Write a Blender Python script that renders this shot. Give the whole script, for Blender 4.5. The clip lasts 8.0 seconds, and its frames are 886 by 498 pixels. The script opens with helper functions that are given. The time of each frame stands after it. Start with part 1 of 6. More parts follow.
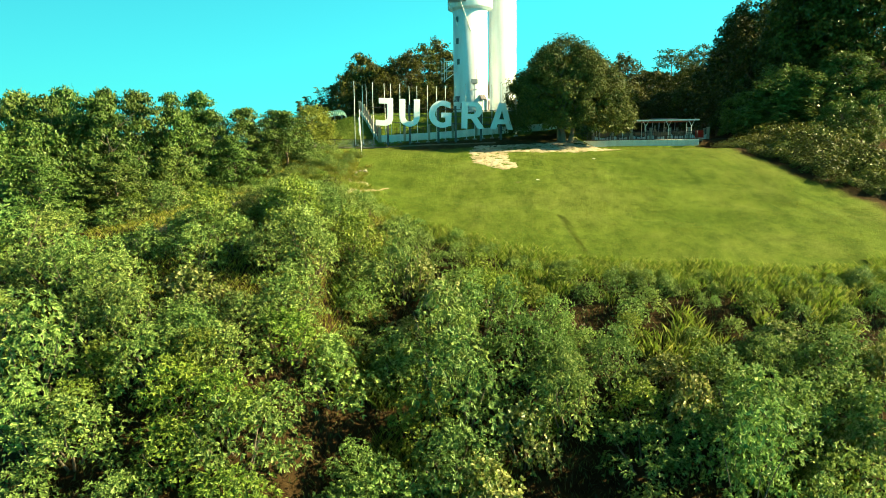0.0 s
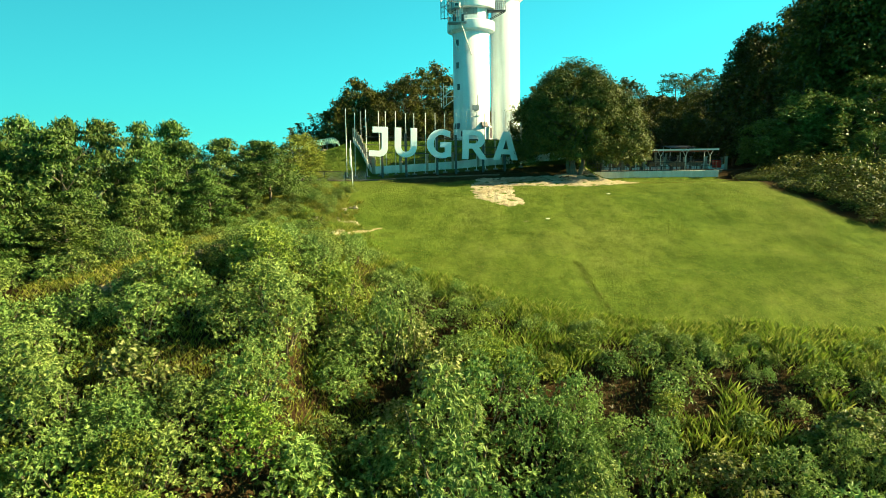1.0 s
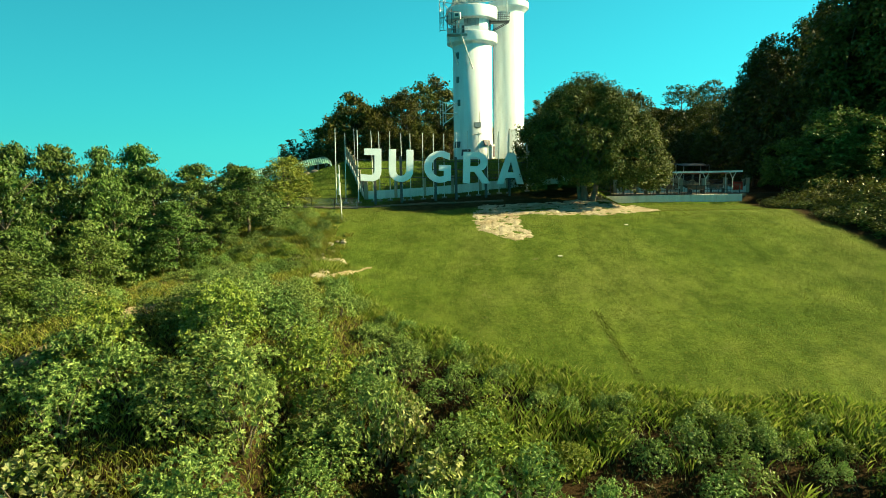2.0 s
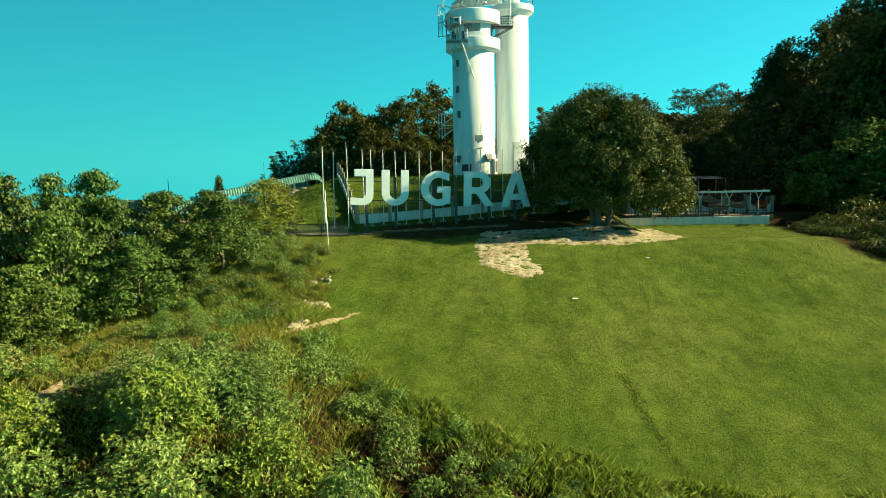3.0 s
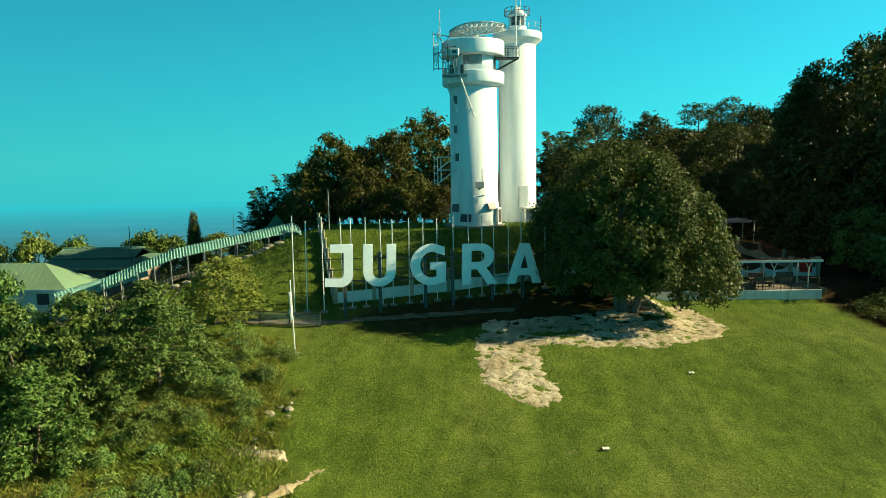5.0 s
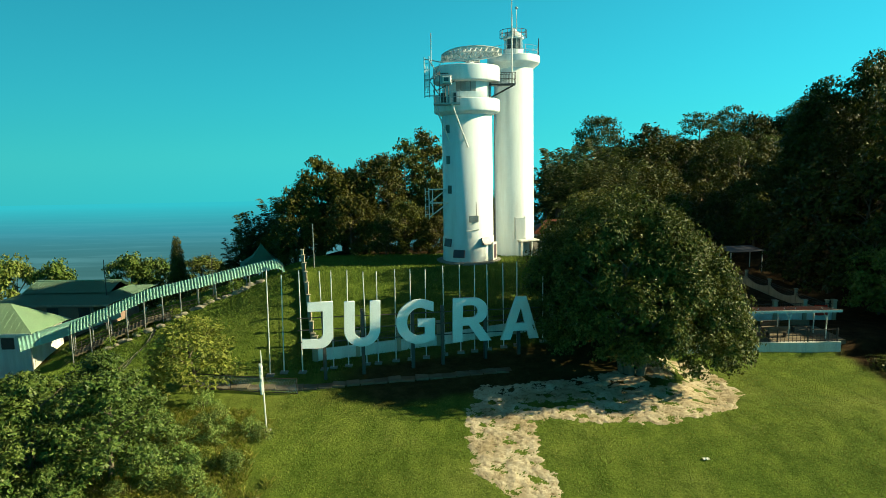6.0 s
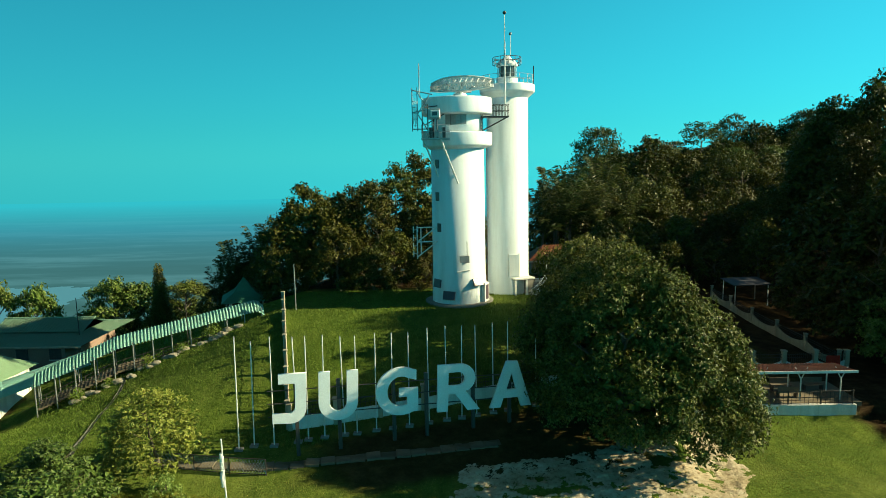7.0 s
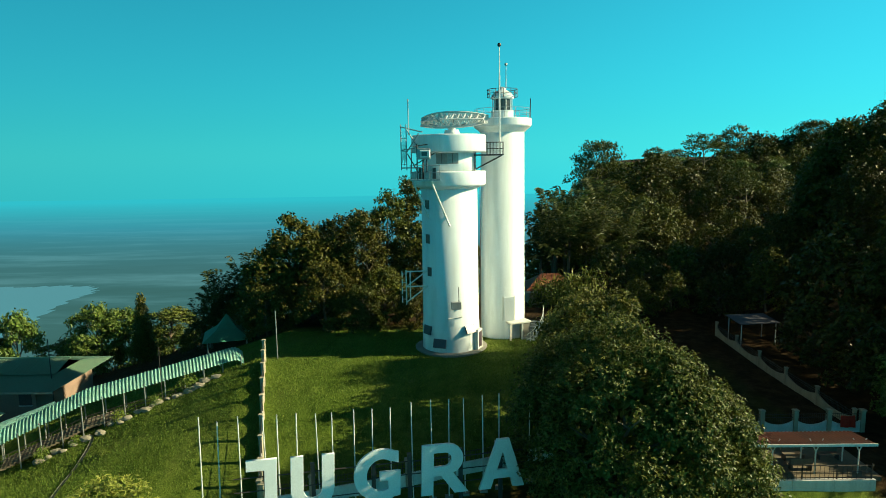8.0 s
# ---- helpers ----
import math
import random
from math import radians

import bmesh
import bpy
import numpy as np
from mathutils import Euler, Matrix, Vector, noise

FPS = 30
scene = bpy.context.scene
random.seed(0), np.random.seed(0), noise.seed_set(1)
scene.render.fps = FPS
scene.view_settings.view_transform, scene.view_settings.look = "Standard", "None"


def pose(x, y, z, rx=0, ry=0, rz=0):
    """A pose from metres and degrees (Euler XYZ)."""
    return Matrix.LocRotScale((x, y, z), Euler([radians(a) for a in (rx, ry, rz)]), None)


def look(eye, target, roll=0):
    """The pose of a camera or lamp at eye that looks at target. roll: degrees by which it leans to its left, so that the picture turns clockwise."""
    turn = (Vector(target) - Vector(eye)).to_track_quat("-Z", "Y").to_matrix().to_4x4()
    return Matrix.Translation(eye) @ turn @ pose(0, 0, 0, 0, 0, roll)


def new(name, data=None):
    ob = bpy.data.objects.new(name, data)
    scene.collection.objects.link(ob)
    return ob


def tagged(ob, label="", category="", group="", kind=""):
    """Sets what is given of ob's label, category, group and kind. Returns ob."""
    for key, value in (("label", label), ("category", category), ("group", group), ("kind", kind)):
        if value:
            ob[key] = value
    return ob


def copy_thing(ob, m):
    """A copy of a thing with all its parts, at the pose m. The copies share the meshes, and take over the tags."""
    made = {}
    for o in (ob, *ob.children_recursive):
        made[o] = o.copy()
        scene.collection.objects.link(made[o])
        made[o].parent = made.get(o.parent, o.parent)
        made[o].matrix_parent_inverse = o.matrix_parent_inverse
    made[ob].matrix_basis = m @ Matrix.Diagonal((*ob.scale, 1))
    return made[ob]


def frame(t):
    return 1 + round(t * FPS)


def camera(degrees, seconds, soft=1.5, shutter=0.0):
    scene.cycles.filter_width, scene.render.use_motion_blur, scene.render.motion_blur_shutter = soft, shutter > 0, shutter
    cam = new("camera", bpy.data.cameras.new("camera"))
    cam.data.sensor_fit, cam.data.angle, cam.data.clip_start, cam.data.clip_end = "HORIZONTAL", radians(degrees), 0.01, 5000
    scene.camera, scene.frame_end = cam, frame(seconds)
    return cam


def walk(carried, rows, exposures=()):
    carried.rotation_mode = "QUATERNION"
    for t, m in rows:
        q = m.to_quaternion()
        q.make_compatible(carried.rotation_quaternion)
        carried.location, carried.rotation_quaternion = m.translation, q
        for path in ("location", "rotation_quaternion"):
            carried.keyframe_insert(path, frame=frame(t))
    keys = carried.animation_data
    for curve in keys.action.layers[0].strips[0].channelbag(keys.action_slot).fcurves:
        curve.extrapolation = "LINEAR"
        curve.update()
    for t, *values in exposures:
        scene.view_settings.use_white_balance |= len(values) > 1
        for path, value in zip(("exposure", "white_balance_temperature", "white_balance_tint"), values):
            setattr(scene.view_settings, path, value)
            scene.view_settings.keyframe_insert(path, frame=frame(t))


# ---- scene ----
cam = camera(70.0, 8.0, soft=0.5)
PATH = [
    (0, (0.927, -0.383, -3.589), (0.894, 1.584, -3.953), -1.0),
    (0.5, (0.905, 2.762, -3.284), (0.874, 4.735, -3.61), -1.0),
    (1, (0.908, 6.038, -2.713), (0.877, 8.016, -3.008), -1.0),
    (1.5, (0.975, 9.194, -2.059), (0.943, 11.175, -2.332), -1.0),
    (3, (1.112, 18.402, 0.445), (1.078, 20.384, 0.183), -1.2),
    (3.5, (1.216, 21.152, 1.539), (1.182, 23.134, 1.277), -1.2),
    (4, (1.29, 23.726, 2.815), (1.256, 25.709, 2.552), -1.1),
    (4.5, (1.353, 26.129, 4.207), (1.319, 28.112, 3.944), -1.1),
    (6, (2.142, 32.695, 8.928), (2.114, 34.677, 8.663), -1.1),
    (6.5, (2.679, 34.684, 10.713), (2.651, 36.665, 10.445), -1.2),
    (7, (3.185, 36.63, 12.505), (3.157, 38.612, 12.233), -1.1),
    (7.5, (3.654, 38.563, 14.352), (3.627, 40.544, 14.077), -1.0),
    (8, (4.061, 40.498, 16.14), (4.032, 42.478, 15.863), -0.9),
]
walk(cam, [(t, look(eye, target, roll)) for t, eye, target, roll in PATH],
     exposures=[(0.0, 2.04, 7350, 5), (1.5, 1.63, 7150, 4), (3.5, 1.29, 6650, 5), (4.5, 1.22, 6500, 7), (6.0, 1.12, 6450, 10), (8.0, 1.08, 6350, 10)])

# ---- world, sun ----
SUN_AZ, SUN_EL = radians(89), radians(25.5)      # clockwise from +y
world = bpy.data.worlds.new("sky")
scene.world = world
world.use_nodes = True
wt = world.node_tree
wt.nodes.clear()
sky = wt.nodes.new("ShaderNodeTexSky")
sky.sky_type, sky.sun_disc = "NISHITA", False
sky.sun_elevation, sky.sun_rotation = SUN_EL, SUN_AZ
sky.air_density, sky.dust_density, sky.ozone_density, sky.altitude = 1.0, 0.15, 2.2, 200
air = wt.nodes.new("ShaderNodeMix")                # clear cyan air over the coast
air.data_type, air.blend_type = "RGBA", "MULTIPLY"
air.inputs[0].default_value = 1.0
haze = wt.nodes.new("ShaderNodeMix")
haze.data_type = "RGBA"
low = wt.nodes.new("ShaderNodeMapRange")             # haze thickens towards the horizon
low.inputs[1].default_value, low.inputs[2].default_value = 0.0, 0.4
low.inputs[3].default_value, low.inputs[4].default_value = 0.7, 0.2
high = wt.nodes.new("ShaderNodeMapRange")            # clear, deep and less coloured overhead
high.interpolation_type = "SMOOTHSTEP"
high.inputs[1].default_value, high.inputs[2].default_value = 0.28, 0.8
thin = wt.nodes.new("ShaderNodeMath")
thin.operation = "MULTIPLY_ADD"
thin.inputs[1].default_value, thin.inputs[2].default_value = -0.18, 0.0
tint = wt.nodes.new("ShaderNodeMix")
tint.data_type = "RGBA"
tint.inputs[6].default_value, tint.inputs[7].default_value = (0.2, 1.09, 1.08, 1), (0.55, 0.40, 0.30, 1)
sunward = wt.nodes.new("ShaderNodeVectorMath")         # the sky brightens towards the sun
sunward.operation = "DOT_PRODUCT"
sunward.inputs[1].default_value = (math.sin(SUN_AZ), math.cos(SUN_AZ), 0)
glow = wt.nodes.new("ShaderNodeMath")
glow.operation = "MULTIPLY_ADD"
glow.inputs[1].default_value, glow.inputs[2].default_value = 0.42, 1.0
wco = wt.nodes.new("ShaderNodeTexCoord")
wxyz = wt.nodes.new("ShaderNodeSeparateXYZ")
wt.links.new(wco.outputs["Generated"], wxyz.inputs[0])
wt.links.new(wxyz.outputs[2], low.inputs[0])
wt.links.new(wxyz.outputs[2], high.inputs[0])
wt.links.new(high.outputs[0], thin.inputs[0])
wt.links.new(low.outputs[0], thin.inputs[2])
wt.links.new(thin.outputs[0], haze.inputs[0])
wt.links.new(high.outputs[0], tint.inputs[0])
wt.links.new(tint.outputs[2], air.inputs[7])
wt.links.new(wco.outputs["Generated"], sunward.inputs[0])
wt.links.new(sunward.outputs["Value"], glow.inputs[0])
haze.inputs[7].default_value = (0.25, 6.5, 7.6, 1)
back = wt.nodes.new("ShaderNodeBackground")
murk = wt.nodes.new("ShaderNodeMapRange")              # paler haze along the horizon
murk.interpolation_type = "SMOOTHSTEP"
murk.inputs[1].default_value, murk.inputs[2].default_value = -0.06, 0.07
murk.inputs[3].default_value, murk.inputs[4].default_value = 1.14, 1.0
wt.links.new(wxyz.outputs[2], murk.inputs[0])
dim = wt.nodes.new("ShaderNodeMath")
dim.operation = "MULTIPLY"
wt.links.new(glow.outputs[0], dim.inputs[0])
wt.links.new(murk.outputs[0], dim.inputs[1])
level = wt.nodes.new("ShaderNodeMath")
level.operation = "MULTIPLY"
level.inputs[1].default_value = 0.0455
wt.links.new(dim.outputs[0], level.inputs[0])
wt.links.new(level.outputs[0], back.inputs[1])
wout = wt.nodes.new("ShaderNodeOutputWorld")
wt.links.new(sky.outputs[0], air.inputs[6])
wt.links.new(air.outputs[2], haze.inputs[6])
wt.links.new(haze.outputs[2], back.inputs[0])
wt.links.new(back.outputs[0], wout.inputs[0])

sun = new("sun", bpy.data.lights.new("sun", "SUN"))
sun.data.energy, sun.data.angle, sun.data.color = 5.0, radians(0.6), (1.0, 0.89, 0.52)
to_sun = Vector((math.sin(SUN_AZ) * math.cos(SUN_EL), math.cos(SUN_AZ) * math.cos(SUN_EL), math.sin(SUN_EL)))
sun.matrix_world = look(to_sun * 200, (0, 0, 0))

# ---- materials ----
def material(name, rough=0.7, metal=0.0):
    m = bpy.data.materials.new(name)
    m.use_nodes = True
    b = m.node_tree.nodes["Principled BSDF"]
    b.inputs["Roughness"].default_value, b.inputs["Metallic"].default_value = rough, metal
    return m, m.node_tree.nodes, m.node_tree.links, b


def ramp(nt, stops):
    r = nt.new("ShaderNodeValToRGB")
    while len(r.color_ramp.elements) < len(stops):
        r.color_ramp.elements.new(0.5)
    for e, (p, c) in zip(r.color_ramp.elements, stops):
        e.position, e.color = p, (*c, 1)
    return r


def noisy(nt, ln, coords, scale, detail=4, rough=0.6):
    n = nt.new("ShaderNodeTexNoise")
    n.inputs["Scale"].default_value, n.inputs["Detail"].default_value, n.inputs["Roughness"].default_value = scale, detail, rough
    ln.new(coords, n.inputs["Vector"])
    return n


def blend(nt, ln, fac, a, b, mode="MIX"):
    m = nt.new("ShaderNodeMix")
    m.data_type, m.blend_type = "RGBA", mode
    for sock, v in ((m.inputs[0], fac), (m.inputs[6], a), (m.inputs[7], b)):
        if isinstance(v, (int, float)):
            sock.default_value = v
        elif isinstance(v, tuple):
            sock.default_value = (*v, 1)
        else:
            ln.new(v, sock)
    return m.outputs[2]


def paint(name, colour, wear, rough=0.6, metal=0.0, big=0.5, fine=9.0, amount=0.5, bump=0.1, streak=False):
    """Painted or plain surface: colour with worn, stained patches at two scales and a fine relief."""
    m, nt, ln, b = material(name, rough, metal)
    co = nt.new("ShaderNodeTexCoord").outputs["Object"]
    if streak:
        mp = nt.new("ShaderNodeMapping")
        mp.inputs["Scale"].default_value = (1.6, 1.6, 0.16)
        ln.new(co, mp.inputs[0])
        vec = mp.outputs[0]
    else:
        vec = co
    n1, n2 = noisy(nt, ln, vec, big, 6), noisy(nt, ln, co, fine, 5)
    r1 = ramp(nt, [(0.42, (0, 0, 0)), (0.75, (amount,) * 3)])
    ln.new(n1.outputs[0], r1.inputs[0])
    c = blend(nt, ln, r1.outputs[0], colour, wear)
    r2 = ramp(nt, [(0.3, (0.86,) * 3), (0.7, (1.06,) * 3)])
    ln.new(n2.outputs[0], r2.inputs[0])
    ln.new(blend(nt, ln, 1.0, c, r2.outputs[0], "MULTIPLY"), b.inputs["Base Color"])
    bp = nt.new("ShaderNodeBump")
    bp.inputs["Strength"].default_value, bp.inputs["Distance"].default_value = bump, 0.02
    ln.new(n2.outputs[0], bp.inputs["Height"])
    ln.new(bp.outputs[0], b.inputs["Normal"])
    return m


def foliage(name, dark, mid, light, through_light=0.4, rough=0.45, spread=0.25):
    """Leaves: colour varies leaf by leaf and plant by plant; some light passes through."""
    m, nt, ln, b = material(name, rough)
    g = nt.new("ShaderNodeNewGeometry")
    oi = nt.new("ShaderNodeObjectInfo")
    co = nt.new("ShaderNodeTexCoord").outputs["Object"]
    patch = noisy(nt, ln, co, 0.8, 2)
    add = nt.new("ShaderNodeMath")
    add.operation = "MULTIPLY_ADD"
    ln.new(g.outputs["Random Per Island"], add.inputs[0])
    add.inputs[1].default_value = 0.75
    sub = nt.new("ShaderNodeMath")
    sub.operation = "MULTIPLY"
    sub.inputs[1].default_value = 0.4
    ln.new(patch.outputs[0], sub.inputs[0])
    ln.new(sub.outputs[0], add.inputs[2])
    r = ramp(nt, [(0.15, dark), (0.5, mid), (0.9, light)])
    ln.new(add.outputs[0], r.inputs[0])
    hs = nt.new("ShaderNodeHueSaturation")
    mr = nt.new("ShaderNodeMapRange")
    mr.inputs[3].default_value, mr.inputs[4].default_value = 1 - spread, 1 + spread
    ln.new(oi.outputs["Random"], mr.inputs[0])
    ln.new(mr.outputs[0], hs.inputs["Value"])
    wn = nt.new("ShaderNodeTexWhiteNoise")
    wn.noise_dimensions = "1D"
    ln.new(oi.outputs["Random"], wn.inputs["W"])
    mh = nt.new("ShaderNodeMapRange")
    mh.inputs[3].default_value, mh.inputs[4].default_value = 0.475, 0.515
    ln.new(wn.outputs[0], mh.inputs[0])
    ln.new(mh.outputs[0], hs.inputs["Hue"])
    ln.new(r.outputs[0], hs.inputs["Color"])
    ln.new(hs.outputs[0], b.inputs["Base Color"])
    b.inputs["Specular IOR Level"].default_value = 0.2
    tl = nt.new("ShaderNodeBsdfTranslucent")
    ln.new(hs.outputs[0], tl.inputs[0])
    ms = nt.new("ShaderNodeMixShader")
    ms.inputs[0].default_value = through_light
    out = nt["Material Output"]
    ln.new(b.outputs[0], ms.inputs[1])
    ln.new(tl.outputs[0], ms.inputs[2])
    ln.new(ms.outputs[0], out.inputs[0])
    return m


LEAF_BUSH = foliage("bush_leaves", (0.046, 0.090, 0.018), (0.130, 0.218, 0.046), (0.29, 0.39, 0.12), 0.28)
LEAF_LIME = foliage("lime_leaves", (0.062, 0.108, 0.012), (0.138, 0.205, 0.025), (0.245, 0.305, 0.060), 0.22)
LEAF_YOUNG = foliage("young_tree_leaves", (0.13, 0.18, 0.022), (0.26, 0.32, 0.048), (0.40, 0.43, 0.10), 0.3)
LEAF_BROAD = foliage("broad_leaves", (0.070, 0.105, 0.018), (0.140, 0.190, 0.040), (0.40, 0.40, 0.17), 0.28, rough=0.35)
LEAF_TREE = foliage("tree_leaves", (0.026, 0.038, 0.005), (0.076, 0.094, 0.012), (0.185, 0.19, 0.042), 0.15)
LEAF_ROW = foliage("row_tree_leaves", (0.024, 0.056, 0.009), (0.060, 0.116, 0.019), (0.135, 0.192, 0.050), 0.2)
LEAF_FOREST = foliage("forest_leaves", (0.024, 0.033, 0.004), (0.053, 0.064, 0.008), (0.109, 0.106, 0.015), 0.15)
# lighter leaf colour, with sunlight on the crowns put into it
LEAF_SIDE = foliage("sun_tinted_leaves", (0.040, 0.075, 0.010), (0.088, 0.138, 0.021), (0.165, 0.212, 0.050), 0.2)
LEAF_UNDER = foliage("undergrowth_leaves", (0.028, 0.022, 0.008), (0.052, 0.052, 0.014), (0.095, 0.120, 0.028), 0.15)
LEAF_PALM = foliage("palm_fronds", (0.015, 0.034, 0.007), (0.038, 0.060, 0.015), (0.083, 0.098, 0.030))
GRASS = foliage("grass_blades", (0.085, 0.120, 0.017), (0.135, 0.170, 0.025), (0.200, 0.205, 0.045), 0.35, 0.5)
GRASS_LUSH = foliage("lush_grass_blades", (0.09, 0.16, 0.016), (0.155, 0.25, 0.026), (0.24, 0.31, 0.05), 0.35, 0.6)
GRASS_TALL = foliage("tall_grass_blades", (0.085, 0.130, 0.014), (0.155, 0.215, 0.026), (0.28, 0.285, 0.07), 0.45, 0.5)
GRASS_DRY = foliage("dry_grass_blades", (0.10, 0.075, 0.03), (0.18, 0.135, 0.055), (0.27, 0.21, 0.10), 0.3, 0.6)
BARK = paint("bark", (0.13, 0.10, 0.07), (0.06, 0.045, 0.03), 0.9, big=3, fine=22, bump=0.6)
WHITE_TOWER = paint("white_tower_paint", (0.70, 0.76, 0.77), (0.46, 0.49, 0.47), 0.55, big=0.9, fine=14, amount=0.6, bump=0.05, streak=True)
WHITE_LETTER = paint("white_sheet_metal", (0.70, 0.76, 0.76), (0.54, 0.60, 0.60), 0.5, big=1.2, fine=12, amount=0.5, bump=0.03)
WHITE_POLE = paint("white_pole_paint", (0.637, 0.637, 0.612), (0.425, 0.383, 0.323), 0.45, big=2, fine=20, amount=0.5)
CREAM = paint("cream_wall_paint", (0.34, 0.30, 0.22), (0.18, 0.15, 0.10), 0.8, big=1.1, fine=10, amount=0.7, bump=0.2, streak=True)
WHITE_WALL = paint("whitewashed_wall", (0.66, 0.67, 0.64), (0.40, 0.39, 0.34), 0.85, big=0.9, fine=10, amount=0.65, bump=0.2, streak=True)
PATHWAY = paint("worn_concrete_path", (0.16, 0.125, 0.08), (0.08, 0.06, 0.035), 0.95, big=0.7, fine=9, amount=0.9, bump=0.3)
CONCRETE = paint("concrete", (0.234, 0.221, 0.195), (0.130, 0.124, 0.104), 0.9, big=0.8, fine=12, amount=0.7, bump=0.3)
STEEL_DARK = paint("dark_painted_steel", (0.035, 0.03, 0.03), (0.07, 0.05, 0.035), 0.5, big=2, fine=16)
STEEL_GREY = paint("grey_galvanised_steel", (0.34, 0.36, 0.36), (0.2, 0.18, 0.16), 0.45, 0.6, big=2, fine=14)
ROOF_AWNING = paint("smooth_pale_green_sheet", (0.40, 0.70, 0.60), (0.32, 0.58, 0.49), 0.45, big=0.7, fine=8, amount=0.5)
ROOF_TEAL = paint("pale_green_roof_sheet", (0.30, 0.56, 0.46), (0.20, 0.42, 0.34), 0.45, big=0.7, fine=8, amount=0.6)
ROOF_GREEN = paint("weathered_green_roof", (0.19, 0.32, 0.22), (0.22, 0.29, 0.20), 0.6, big=0.6, fine=8, amount=0.6)
ROOF_LIGHT = paint("light_green_roof", (0.33, 0.50, 0.31), (0.27, 0.41, 0.26), 0.5, big=0.6, fine=8)
ROOF_RED = paint("rusty_red_roof", (0.272, 0.088, 0.040), (0.144, 0.064, 0.040), 0.6, big=0.8, fine=9, amount=0.7)
ROOF_BLUE = paint("grey_blue_roof_sheet", (0.06, 0.06, 0.08), (0.04, 0.04, 0.05), 0.7, big=0.8, fine=9)
WALL_PINK = paint("pinkish_house_wall", (0.266, 0.182, 0.140), (0.175, 0.119, 0.091), 0.85, big=0.8, fine=9, amount=0.5)
DARK_GLASS = paint("dark_window_glass", (0.05, 0.06, 0.06), (0.08, 0.09, 0.085), 0.2, big=1, fine=4, bump=0.0)
GREY_GLASS = paint("patchy_grey_glass", (0.20, 0.22, 0.21), (0.11, 0.12, 0.11), 0.3, big=1.5, fine=5, amount=0.8, bump=0.0)
PANEL_DARK = paint("dark_panel", (0.05, 0.035, 0.05), (0.08, 0.06, 0.06), 0.35, big=2, fine=14)
RED_CLOTH = paint("red_cloth", (0.78, 0.06, 0.035), (0.42, 0.04, 0.03), 0.9, big=2, fine=20)
CLOTH_WHITE = paint("rolled_white_cloth", (0.7, 0.68, 0.62), (0.5, 0.47, 0.42), 0.95, big=3, fine=22)
ROCK = paint("pale_rock", (0.294, 0.259, 0.196), (0.175, 0.147, 0.105), 0.95, big=1.5, fine=9, amount=0.7, bump=0.6)


def soil_material(name, tone):
    m, nt, ln, b = material(name, 0.95)
    b.inputs["Specular IOR Level"].default_value = 0.1
    co = nt.new("ShaderNodeTexCoord").outputs["Object"]
    n1, n2, n3 = noisy(nt, ln, co, 0.5, 6), noisy(nt, ln, co, 3.2, 6, 0.7), noisy(nt, ln, co, 24, 3)
    r = ramp(nt, [(p, tuple(v * t for v, t in zip(c, tone))) for p, c in ((0.32, (0.22, 0.165, 0.10)), (0.46, (0.42, 0.36, 0.26)), (0.68, (0.52, 0.46, 0.36)))])
    ln.new(n2.outputs[0], r.inputs[0])
    r1 = ramp(nt, [(0.38, (0.72, 0.66, 0.55)), (0.6, (1.05, 1.03, 1.0))])
    ln.new(n1.outputs[0], r1.inputs[0])
    ln.new(blend(nt, ln, 1.0, r.outputs[0], r1.outputs[0], "MULTIPLY"), b.inputs["Base Color"])
    bp = nt.new("ShaderNodeBump")
    bp.inputs["Strength"].default_value, bp.inputs["Distance"].default_value = 0.8, 0.12
    ln.new(blend(nt, ln, 0.35, n2.outputs[0], n3.outputs[0]), bp.inputs["Height"])
    ln.new(bp.outputs[0], b.inputs["Normal"])
    return m


